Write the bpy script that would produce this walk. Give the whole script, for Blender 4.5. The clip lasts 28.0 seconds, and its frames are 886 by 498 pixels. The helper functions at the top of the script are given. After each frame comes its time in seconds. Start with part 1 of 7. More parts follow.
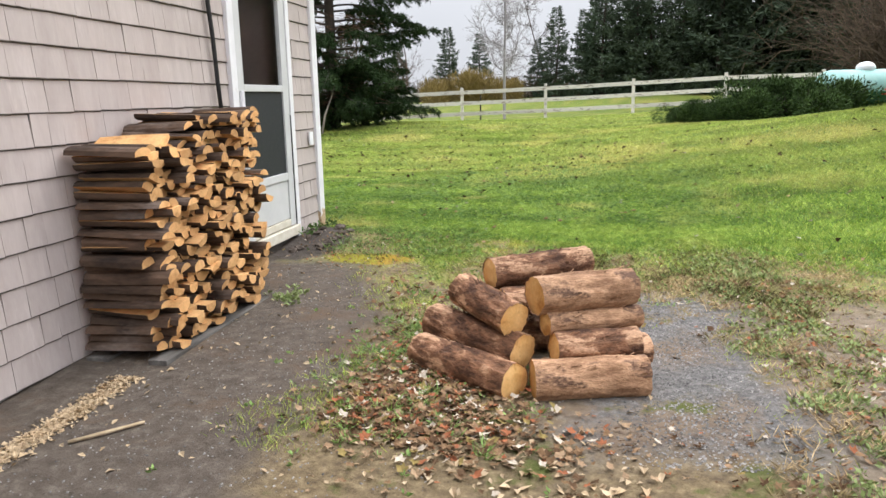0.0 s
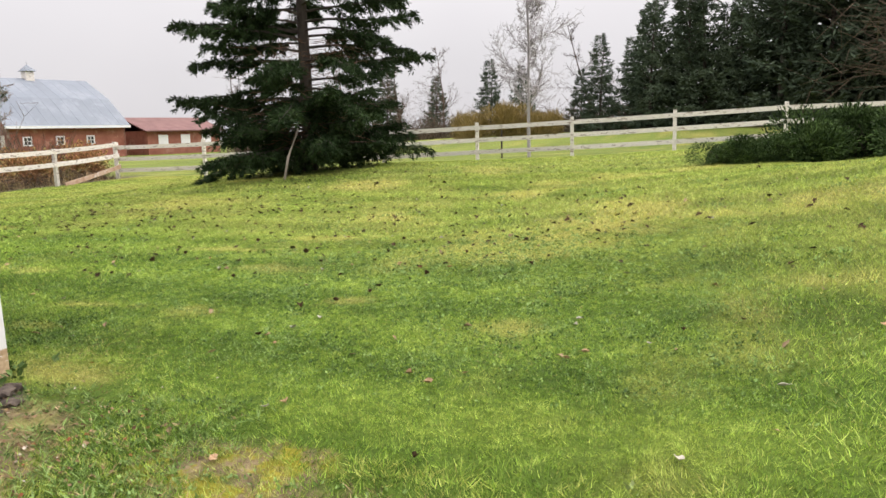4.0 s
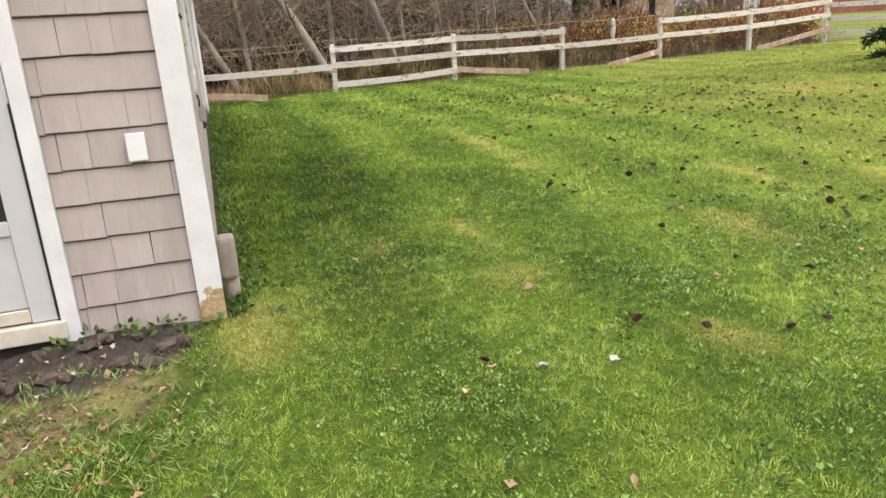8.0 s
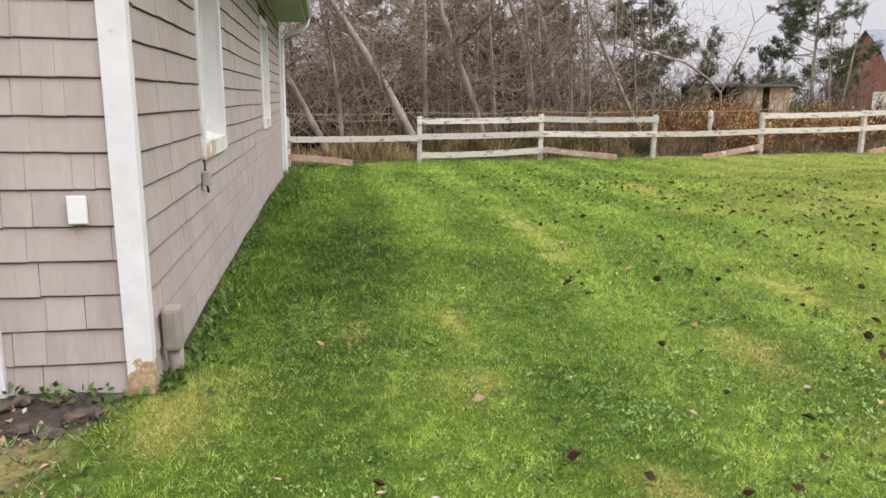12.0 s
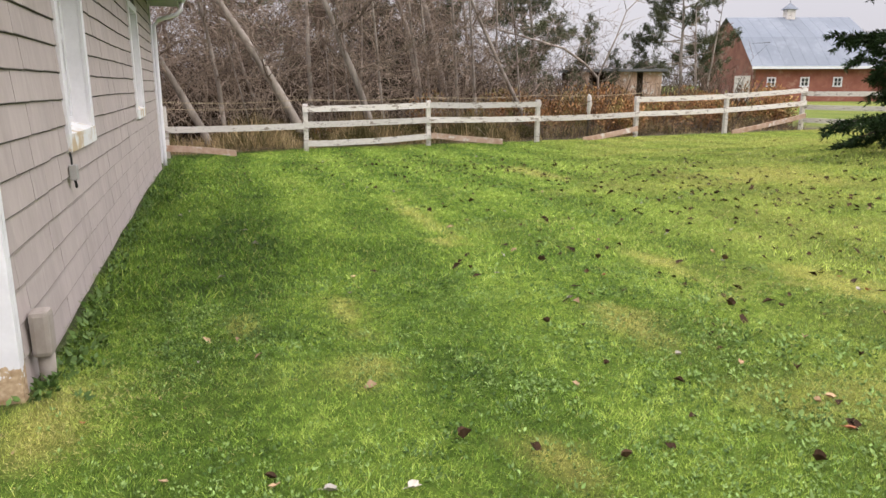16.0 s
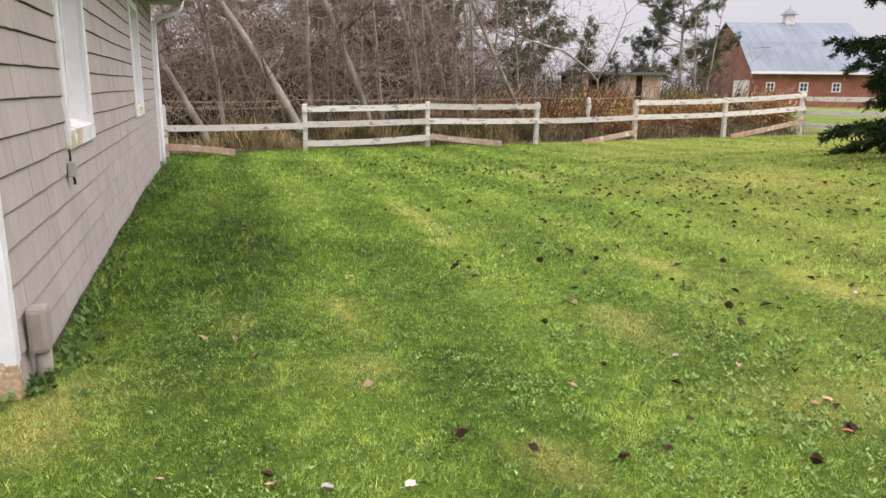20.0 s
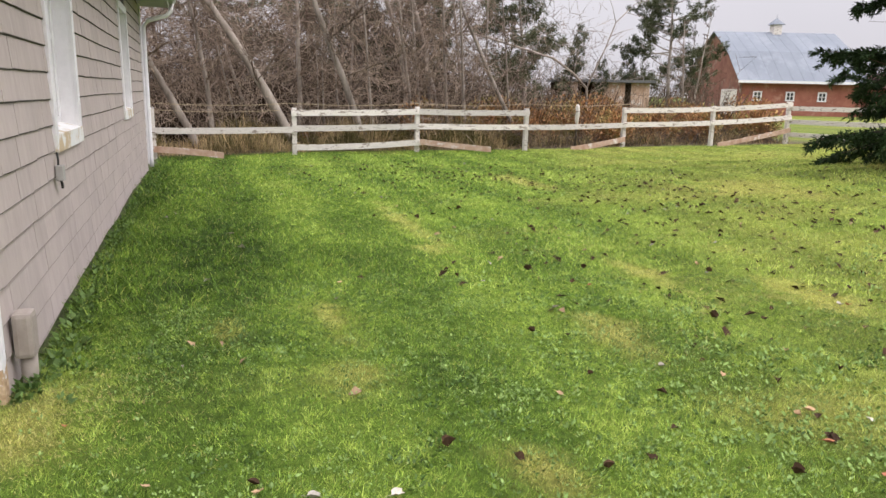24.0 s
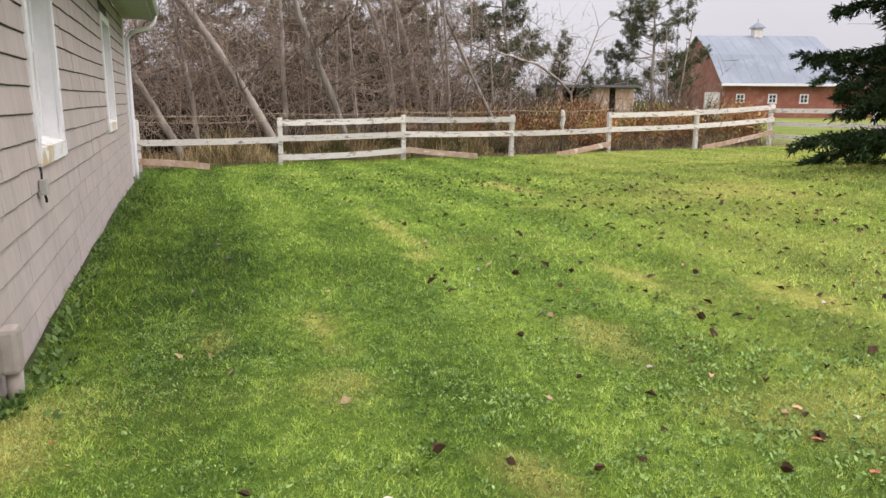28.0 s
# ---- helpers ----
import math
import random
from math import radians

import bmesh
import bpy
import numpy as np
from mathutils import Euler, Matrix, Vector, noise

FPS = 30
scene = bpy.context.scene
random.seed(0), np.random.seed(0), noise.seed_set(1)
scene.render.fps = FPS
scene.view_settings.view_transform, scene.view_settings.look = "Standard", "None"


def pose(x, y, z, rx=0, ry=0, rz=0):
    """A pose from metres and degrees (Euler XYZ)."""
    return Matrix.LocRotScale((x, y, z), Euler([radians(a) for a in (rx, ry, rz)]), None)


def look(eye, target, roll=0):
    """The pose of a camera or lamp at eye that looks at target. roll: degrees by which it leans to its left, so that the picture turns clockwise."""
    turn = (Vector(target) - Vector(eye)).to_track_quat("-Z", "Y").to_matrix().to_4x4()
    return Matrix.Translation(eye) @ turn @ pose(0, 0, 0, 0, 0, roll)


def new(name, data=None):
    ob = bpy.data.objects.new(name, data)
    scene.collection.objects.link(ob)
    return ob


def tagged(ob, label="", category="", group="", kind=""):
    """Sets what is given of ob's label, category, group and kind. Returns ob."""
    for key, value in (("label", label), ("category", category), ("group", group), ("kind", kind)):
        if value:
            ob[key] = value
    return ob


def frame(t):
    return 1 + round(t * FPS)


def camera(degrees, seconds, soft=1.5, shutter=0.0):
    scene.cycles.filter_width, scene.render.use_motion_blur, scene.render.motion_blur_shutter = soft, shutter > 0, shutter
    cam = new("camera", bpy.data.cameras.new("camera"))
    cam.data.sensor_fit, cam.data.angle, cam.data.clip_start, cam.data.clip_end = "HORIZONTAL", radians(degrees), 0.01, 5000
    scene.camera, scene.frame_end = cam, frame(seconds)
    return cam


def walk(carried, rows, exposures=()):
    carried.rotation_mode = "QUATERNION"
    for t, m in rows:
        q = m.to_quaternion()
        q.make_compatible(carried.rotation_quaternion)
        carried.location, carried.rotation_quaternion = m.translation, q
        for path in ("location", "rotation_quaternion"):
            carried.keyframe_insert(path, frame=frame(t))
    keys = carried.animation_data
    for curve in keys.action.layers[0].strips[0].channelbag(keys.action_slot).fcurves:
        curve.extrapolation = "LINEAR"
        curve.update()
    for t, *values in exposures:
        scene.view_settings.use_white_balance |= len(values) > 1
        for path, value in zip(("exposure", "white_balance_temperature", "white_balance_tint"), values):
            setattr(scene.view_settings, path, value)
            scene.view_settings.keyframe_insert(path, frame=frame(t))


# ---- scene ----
cam = camera(63.4, 28.0)
PATH = [
    (0, (-0.395, 0.796, 1.164), (-0.789, 2.712, 0.751), -1.2),
    (0.5, (-0.226, 1.232, 1.17), (-0.596, 3.147, 0.728), -4.9),
    (1, (-0.086, 1.657, 1.201), (-0.425, 3.589, 0.813), -3.6),
    (1.5, (0.057, 2.11, 1.224), (-0.032, 4.06, 0.789), -2.1),
    (2, (0.231, 2.491, 1.247), (-0.105, 4.437, 0.925), -3.3),
    (2.5, (0.311, 2.938, 1.239), (-0.048, 4.887, 0.969), -1.0),
    (4.5, (0.416, 4.705, 1.193), (-0.385, 6.497, 0.812), -3.1),
    (5, (0.483, 5.08, 1.222), (-0.616, 6.669, 0.707), -3.7),
    (5.5, (0.453, 5.512, 1.228), (-0.704, 7.085, 0.798), -0.9),
    (6, (0.487, 5.901, 1.216), (-0.786, 7.374, 0.757), -2.6),
    (6.5, (0.522, 6.235, 1.245), (-0.991, 7.434, 0.721), -2.3),
    (7, (0.428, 6.624, 1.242), (-1.145, 7.761, 0.759), 0.5),
    (7.5, (0.427, 6.93, 1.23), (-1.254, 7.887, 0.722), -2.0),
    (8, (0.4, 7.179, 1.26), (-1.421, 7.742, 0.653), -3.5),
    (8.5, (0.243, 7.423, 1.259), (-1.647, 7.906, 0.821), -1.1),
    (9, (0.197, 7.576, 1.261), (-1.691, 8.02, 0.771), 1.8),
    (9.5, (0.257, 7.758, 1.264), (-1.665, 7.954, 0.747), 1.9),
    (10, (0.258, 7.832, 1.284), (-1.681, 7.995, 0.819), 0.6),
    (10.5, (0.272, 7.858, 1.293), (-1.68, 8.026, 0.887), 0.2),
    (11, (0.277, 7.865, 1.296), (-1.672, 8.069, 0.895), 0.7),
    (11.5, (0.283, 7.886, 1.291), (-1.653, 8.175, 0.879), 0.7),
    (13.5, (0.296, 7.889, 1.291), (-1.631, 8.233, 0.881), -0.0),
    (14, (0.31, 7.893, 1.292), (-1.562, 8.46, 0.874), 1.3),
    (14.5, (0.317, 7.905, 1.291), (-1.525, 8.543, 0.846), 0.6),
    (15, (0.32, 7.906, 1.292), (-1.531, 8.529, 0.858), 0.4),
    (15.5, (0.318, 7.915, 1.287), (-1.535, 8.521, 0.841), -0.1),
    (16, (0.312, 7.916, 1.289), (-1.544, 8.514, 0.844), -0.1),
    (16.5, (0.308, 7.916, 1.286), (-1.547, 8.521, 0.845), -0.2),
    (17, (0.315, 7.919, 1.286), (-1.535, 8.542, 0.85), -0.3),
    (17.5, (0.312, 7.917, 1.287), (-1.532, 8.555, 0.848), -0.1),
    (18, (0.324, 7.908, 1.289), (-1.526, 8.539, 0.865), 0.3),
    (18.5, (0.326, 7.903, 1.287), (-1.528, 8.521, 0.861), 0.4),
    (19, (0.323, 7.909, 1.285), (-1.53, 8.521, 0.849), 0.5),
    (19.5, (0.316, 7.909, 1.284), (-1.543, 8.507, 0.852), 0.5),
    (20, (0.31, 7.912, 1.283), (-1.545, 8.516, 0.842), 0.5),
    (20.5, (0.314, 7.912, 1.286), (-1.539, 8.524, 0.849), 0.6),
    (21, (0.316, 7.909, 1.287), (-1.541, 8.516, 0.859), 0.6),
    (21.5, (0.318, 7.906, 1.289), (-1.545, 8.499, 0.871), 0.9),
    (23.5, (0.331, 7.918, 1.303), (-1.521, 8.549, 0.887), 0.8),
    (24, (0.322, 7.908, 1.302), (-1.525, 8.543, 0.874), 1.2),
    (24.5, (0.328, 7.887, 1.306), (-1.523, 8.538, 0.917), 1.7),
    (25, (0.339, 7.893, 1.307), (-1.518, 8.539, 0.943), 1.2),
    (25.5, (0.338, 7.89, 1.304), (-1.523, 8.516, 0.927), 1.7),
    (26, (0.333, 7.899, 1.309), (-1.527, 8.53, 0.93), 0.6),
    (26.5, (0.334, 7.913, 1.306), (-1.508, 8.578, 0.898), 0.9),
    (27, (0.333, 7.917, 1.301), (-1.505, 8.592, 0.894), 0.3),
    (27.5, (0.331, 7.915, 1.303), (-1.511, 8.586, 0.909), -0.4),
    (28, (0.329, 7.913, 1.303), (-1.512, 8.579, 0.895), 0.3),
]
walk(cam, [(t, look(eye, target, roll)) for t, eye, target, roll in PATH],
     ((0.0, 0.28, 6200, 11), (1.0, 0.30, 5950, 13), (2.5, 0.28, 5950, 14), (4.5, 0.22, 6750, 15), (8.0, 0.16, 6650, 15), (10.5, 0.11, 6400, 17), (28.0, 0.13, 6400, 18)))


# ---- light ----
world = bpy.data.worlds.new("overcast_sky")
scene.world = world
world.use_nodes = True
wn, wl = world.node_tree.nodes, world.node_tree.links
wn.clear()
sky = wn.new("ShaderNodeTexSky")
sky.sky_type, sky.sun_disc = "NISHITA", False
sky.sun_elevation, sky.sun_rotation = radians(44), radians(49)
sky.dust_density = 3.0
pale = wn.new("ShaderNodeHueSaturation")
pale.inputs["Saturation"].default_value = 0.14
cloud = wn.new("ShaderNodeTexNoise")
cloud.inputs["Scale"].default_value, cloud.inputs["Detail"].default_value = 2.2, 4
coord = wn.new("ShaderNodeTexCoord")
ramp = wn.new("ShaderNodeValToRGB")
ramp.color_ramp.elements[0].position, ramp.color_ramp.elements[0].color = 0.3, (4.0, 4.04, 4.15, 1)
ramp.color_ramp.elements[1].position, ramp.color_ramp.elements[1].color = 0.7, (4.6, 4.63, 4.70, 1)
veil = wn.new("ShaderNodeMixRGB")
veil.inputs["Fac"].default_value = 0.9
back = wn.new("ShaderNodeBackground")
back.inputs["Strength"].default_value = 0.15
wout = wn.new("ShaderNodeOutputWorld")
wl.new(coord.outputs["Generated"], cloud.inputs["Vector"])
wl.new(cloud.outputs["Fac"], ramp.inputs["Fac"])
wl.new(sky.outputs["Color"], pale.inputs["Color"])
wl.new(pale.outputs["Color"], veil.inputs["Color1"])
wl.new(ramp.outputs["Color"], veil.inputs["Color2"])
# an overcast sky is several times as bright overhead as at the horizon
height = wn.new("ShaderNodeSeparateXYZ")
lift = wn.new("ShaderNodeMapRange")
lift.inputs["To Min"].default_value, lift.inputs["To Max"].default_value = 1.0, 5.6
square = wn.new("ShaderNodeMath")
square.operation, square.inputs[1].default_value = "POWER", 2.0
upper = wn.new("ShaderNodeMath")
upper.operation, upper.inputs[1].default_value = "MAXIMUM", 0.0
dome = wn.new("ShaderNodeMixRGB")
dome.blend_type, dome.inputs["Fac"].default_value = "MULTIPLY", 1.0
wl.new(coord.outputs["Generated"], height.inputs[0])
wl.new(height.outputs["Z"], upper.inputs[0])
wl.new(upper.outputs[0], square.inputs[0])
wl.new(square.outputs[0], lift.inputs["Value"])
wl.new(veil.outputs["Color"], dome.inputs["Color1"])
wl.new(lift.outputs["Result"], dome.inputs["Color2"])
wl.new(dome.outputs["Color"], back.inputs["Color"])
wl.new(back.outputs["Background"], wout.inputs["Surface"])

sun = new("sun", bpy.data.lights.new("sun", "SUN"))
sun.data.energy, sun.data.angle, sun.data.color = 1.2, radians(40), (1.0, 0.95, 0.86)
sun.matrix_world = look((16, 20, 20), (0, 6, 0))


# ---- materials ----
def mat(name, low, high, scale=8.0, rough=0.8, bump=0.3, fine=0.0, spot=None, spot_scale=1.5, spot_from=0.55, spot_to=0.65,
        vary=0.0, metal=0.0, stretch=(1, 1, 1), local=False, relief=0.01, spec=0.3, island=0.0, crisp=0.18):
    """Two colours mixed by noise, a third in spots, fine grain, relief, and a shade that differs from piece to piece."""
    m = bpy.data.materials.new(name)
    m.use_nodes = True
    n, k = m.node_tree.nodes, m.node_tree.links
    b = n["Principled BSDF"]
    b.inputs["Roughness"].default_value, b.inputs["Metallic"].default_value = rough, metal
    b.inputs["Specular IOR Level"].default_value = spec
    if local:
        place = n.new("ShaderNodeTexCoord").outputs["Object"]
    else:
        place = n.new("ShaderNodeNewGeometry").outputs["Position"]
    mp = n.new("ShaderNodeMapping")
    mp.inputs["Scale"].default_value = stretch
    k.new(place, mp.inputs["Vector"])
    noise_a = n.new("ShaderNodeTexNoise")
    noise_a.inputs["Scale"].default_value, noise_a.inputs["Detail"].default_value = scale, 6
    noise_a.inputs["Roughness"].default_value = 0.65
    k.new(mp.outputs["Vector"], noise_a.inputs["Vector"])
    r = n.new("ShaderNodeValToRGB")
    r.color_ramp.elements[0].position, r.color_ramp.elements[0].color = 0.5 - crisp, (*low, 1)
    r.color_ramp.elements[1].position, r.color_ramp.elements[1].color = 0.5 + crisp, (*high, 1)
    k.new(noise_a.outputs["Fac"], r.inputs["Fac"])
    colour = r.outputs["Color"]
    if spot:
        noise_b = n.new("ShaderNodeTexNoise")
        noise_b.inputs["Scale"].default_value, noise_b.inputs["Detail"].default_value = spot_scale, 5
        noise_b.inputs["Roughness"].default_value = 0.7
        k.new(mp.outputs["Vector"], noise_b.inputs["Vector"])
        s = n.new("ShaderNodeMapRange")
        s.inputs["From Min"].default_value, s.inputs["From Max"].default_value = spot_from, spot_to
        k.new(noise_b.outputs["Fac"], s.inputs["Value"])
        mix = n.new("ShaderNodeMixRGB")
        mix.inputs["Color2"].default_value = (*spot, 1)
        k.new(s.outputs["Result"], mix.inputs["Fac"])
        k.new(colour, mix.inputs["Color1"])
        colour = mix.outputs["Color"]
    if fine:
        noise_c = n.new("ShaderNodeTexNoise")
        noise_c.inputs["Scale"].default_value, noise_c.inputs["Detail"].default_value = scale * 9, 3
        k.new(mp.outputs["Vector"], noise_c.inputs["Vector"])
        g = n.new("ShaderNodeMapRange")
        g.inputs["To Min"].default_value, g.inputs["To Max"].default_value = 1 - fine, 1 + fine
        k.new(noise_c.outputs["Fac"], g.inputs["Value"])
        mul = n.new("ShaderNodeMixRGB")
        mul.blend_type, mul.inputs["Fac"].default_value = "MULTIPLY", 1.0
        k.new(colour, mul.inputs["Color1"])
        k.new(g.outputs["Result"], mul.inputs["Color2"])
        colour = mul.outputs["Color"]
    for amount, source in ((vary, ("ShaderNodeObjectInfo", "Random")), (island, ("ShaderNodeNewGeometry", "Random Per Island"))):
        if amount:
            info = n.new(source[0])
            g = n.new("ShaderNodeMapRange")
            g.inputs["To Min"].default_value, g.inputs["To Max"].default_value = 1 - amount, 1 + amount
            k.new(info.outputs[source[1]], g.inputs["Value"])
            mul = n.new("ShaderNodeMixRGB")
            mul.blend_type, mul.inputs["Fac"].default_value = "MULTIPLY", 1.0
            k.new(colour, mul.inputs["Color1"])
            k.new(g.outputs["Result"], mul.inputs["Color2"])
            colour = mul.outputs["Color"]
    k.new(colour, b.inputs["Base Color"])
    if bump:
        bp = n.new("ShaderNodeBump")
        bp.inputs["Strength"].default_value, bp.inputs["Distance"].default_value = bump, relief
        k.new(noise_a.outputs["Fac"], bp.inputs["Height"])
        k.new(bp.outputs["Normal"], b.inputs["Normal"])
    return m


SHINGLE = mat("taupe_shingle_paint", (0.405, 0.345, 0.320), (0.475, 0.413, 0.387), 2.5, 0.75, 0.15, fine=0.07, spot=(0.52, 0.462, 0.436), spot_scale=2.2,
              spot_from=0.58, spot_to=0.75, vary=0.05, stretch=(4, 4, 0.9), relief=0.006)
SHINGLE_FAR = mat("taupe_shingle_paint_joined", (0.405, 0.345, 0.320), (0.475, 0.413, 0.387), 2.5, 0.75, 0.15, fine=0.07, spot=(0.52, 0.462, 0.436), spot_scale=2.2,
                  spot_from=0.58, spot_to=0.75, island=0.05, stretch=(4, 4, 0.9), relief=0.006)
# butt and lip colours carry the course's shadow line as well as grime
SHINGLE_EDGE = mat("shadowed_grimy_shingle_butt", (0.055, 0.048, 0.043), (0.13, 0.115, 0.10), 14, 0.9, 0.3)
SHINGLE_LIP = mat("shadowed_weathered_shingle_lip", (0.15, 0.13, 0.12), (0.27, 0.235, 0.215), 9, 0.9, 0.2)
SHEATH = mat("dark_wall_sheathing", (0.05, 0.045, 0.04), (0.09, 0.08, 0.07), 6)
CONCRETE = mat("foundation_concrete", (0.30, 0.29, 0.28), (0.45, 0.44, 0.43), 5, 0.9, 0.4, fine=0.1)
WHITE = mat("white_trim_paint", (0.70, 0.69, 0.71), (0.80, 0.79, 0.81), 6, 0.55, 0.12, fine=0.03, spot=(0.60, 0.59, 0.56), spot_scale=7, spot_from=0.64, spot_to=0.72)
WORN_WHITE = mat("peeling_white_fence_paint", (0.58, 0.535, 0.48), (0.76, 0.72, 0.68), 5, 0.8, 0.4, fine=0.14, spot=(0.30, 0.25, 0.21), spot_scale=5,
                 spot_from=0.555, spot_to=0.60, vary=0.15, stretch=(1, 1, 3.5))
BARE_BOARD = mat("bare_fallen_board", (0.38, 0.23, 0.155), (0.56, 0.42, 0.33), 5, 0.85, 0.4, fine=0.1, spot=(0.68, 0.64, 0.60), spot_scale=4)
SCREEN_GREY = mat("storm_door_grey_paint", (0.53, 0.53, 0.53), (0.61, 0.61, 0.61), 3, 0.5, 0.1, fine=0.03)
ALUMINIUM = mat("dull_aluminium_frame", (0.62, 0.63, 0.64), (0.72, 0.73, 0.74), 8, 0.45, 0.05, metal=0.3)
SILL_WORN = mat("worn_white_sill", (0.70, 0.70, 0.69), (0.80, 0.80, 0.79), 6, 0.7, 0.2, fine=0.05, spot=(0.56, 0.44, 0.29), spot_scale=5, spot_from=0.49, spot_to=0.56)
SILL_WOOD = mat("weathered_cream_sill", (0.55, 0.50, 0.40), (0.68, 0.64, 0.55), 9, 0.8, 0.3, fine=0.1)
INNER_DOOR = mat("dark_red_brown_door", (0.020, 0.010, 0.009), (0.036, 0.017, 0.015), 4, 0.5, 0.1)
DARK_SCREEN = mat("dark_insect_screen", (0.02, 0.022, 0.025), (0.035, 0.037, 0.04), 60, 0.6, 0.1)
SOFFIT = mat("grey_green_soffit", (0.36, 0.38, 0.33), (0.44, 0.46, 0.41), 4, 0.8, 0.2)
ROOFING = mat("grey_roof_shingle", (0.10, 0.10, 0.10), (0.17, 0.17, 0.17), 9, 0.95, 0.4, fine=0.2)
BOX_GREY = mat("grey_plastic_box", (0.30, 0.29, 0.27), (0.38, 0.37, 0.35), 8, 0.6, 0.1)
CONDUIT = mat("taupe_painted_pipe", (0.28, 0.24, 0.21), (0.36, 0.32, 0.28), 9, 0.7, 0.2, fine=0.06)
PLATE = mat("white_plastic_plate", (0.78, 0.78, 0.80), (0.84, 0.84, 0.86), 5, 0.35, 0.02)
BLACK = mat("black_cable_rubber", (0.012, 0.012, 0.012), (0.03, 0.03, 0.03), 20, 0.6, 0.1)
CURTAIN = mat("pale_curtain", (0.60, 0.62, 0.64), (0.72, 0.74, 0.76), 4, 0.9, 0.3, stretch=(12, 1, 0.3))
BARK = mat("reddish_log_bark", (0.066, 0.032, 0.019), (0.31, 0.155, 0.084), 17, 0.9, 1.0, fine=0.4, crisp=0.13, spot=(0.52, 0.315, 0.190), spot_scale=9, spot_from=0.535,
           spot_to=0.60, vary=0.2, stretch=(1, 0.5, 1), local=True, relief=0.03)
PALE_BARK = mat("pale_tan_log_bark", (0.22, 0.116, 0.062), (0.56, 0.335, 0.195), 17, 0.9, 1.0, fine=0.35, crisp=0.13, spot=(0.14, 0.078, 0.05), spot_scale=8, spot_from=0.55,
                spot_to=0.62, vary=0.12, stretch=(1, 0.45, 1), local=True, relief=0.028)
CUT = mat("fresh_cut_wood_end", (0.52, 0.26, 0.07), (0.70, 0.44, 0.18), 9, 0.85, 0.3, fine=0.15, spot=(0.40, 0.19, 0.055), spot_scale=6, vary=0.2)
SLAB_BARK = mat("dark_slab_bark", (0.024, 0.016, 0.012), (0.13, 0.080, 0.052), 9, 0.8, 0.8, fine=0.3, spot=(0.15, 0.115, 0.095), spot_scale=3.5, spot_from=0.56,
                spot_to=0.68, vary=0.35, stretch=(0.4, 1, 1), relief=0.012)
SLAB_CUT = mat("orange_split_slab_wood", (0.42, 0.21, 0.075), (0.70, 0.42, 0.185), 10, 0.85, 0.3, fine=0.18, spot=(0.33, 0.165, 0.06), spot_scale=8, spot_from=0.57,
               spot_to=0.7, vary=0.3)
PLANK_GREY = mat("weathered_grey_plank", (0.07, 0.064, 0.058), (0.17, 0.158, 0.145), 6, 0.9, 0.4, fine=0.15, stretch=(3, 0.5, 3))
TRUNK = mat("grey_brown_tree_bark", (0.16, 0.132, 0.108), (0.44, 0.385, 0.325), 5, 0.95, 0.7, fine=0.25, stretch=(1, 1, 0.3), vary=0.2, relief=0.02)
TWIG = mat("grey_brown_twig_bark", (0.17, 0.123, 0.09), (0.46, 0.365, 0.28), 3, 0.95, 0.0, vary=0.2)
# darker copy of the twig bark: the shade deep in the woods is in its colour
DEEP_TWIG = mat("shade_darkened_twig_bark", (0.046, 0.031, 0.021), (0.14, 0.098, 0.07), 3, 0.95, 0.0, vary=0.25, spec=0.1)
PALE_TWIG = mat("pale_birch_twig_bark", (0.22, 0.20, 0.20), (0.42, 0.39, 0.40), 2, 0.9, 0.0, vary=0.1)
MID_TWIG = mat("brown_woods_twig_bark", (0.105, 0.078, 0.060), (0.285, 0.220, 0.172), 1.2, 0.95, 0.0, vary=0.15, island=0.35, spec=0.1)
# needles and brush coloured dark to give the wood's shaded depth
DEEP_NEEDLE = mat("shade_darkened_needles", (0.008, 0.013, 0.006), (0.030, 0.042, 0.020), 0.7, 0.9, 0.0, island=0.5, spec=0.05, vary=0.2)
DARK_BRUSH = mat("shade_darkened_brush", (0.018, 0.012, 0.008), (0.062, 0.043, 0.028), 2.0, 0.95, 0.0, island=0.4, spec=0.05)
DARK_TRUNK = mat("dark_conifer_bark", (0.030, 0.025, 0.020), (0.085, 0.068, 0.055), 5, 0.95, 0.6, fine=0.25, stretch=(1, 1, 0.3), relief=0.02)
NEEDLE = mat("spruce_needles", (0.012, 0.024, 0.009), (0.042, 0.070, 0.026), 1.2, 0.85, 0.0, island=0.5, spec=0.08, spot=(0.055, 0.082, 0.028), spot_scale=2.2, spot_from=0.58, spot_to=0.7)
DEAD_NEEDLE = mat("dead_brown_spruce_twigs", (0.07, 0.035, 0.018), (0.16, 0.085, 0.05), 3, 0.9, 0.0, island=0.4)
FAR_NEEDLE = mat("dark_pine_needles", (0.032, 0.048, 0.030), (0.082, 0.108, 0.066), 0.6, 0.85, 0.0, island=0.45, spec=0.08, vary=0.25)
PINE_NEEDLE = mat("olive_pine_needles", (0.045, 0.056, 0.030), (0.115, 0.128, 0.066), 0.8, 0.85, 0.0, island=0.4, spec=0.1, vary=0.15)
JUNIPER = mat("juniper_foliage", (0.012, 0.028, 0.010), (0.085, 0.135, 0.040), 4.0, 0.8, 0.0, island=0.65, spec=0.1)
WILLOW = mat("golden_willow_twigs", (0.17, 0.125, 0.04), (0.30, 0.22, 0.075), 2, 0.9, 0.0, island=0.3)
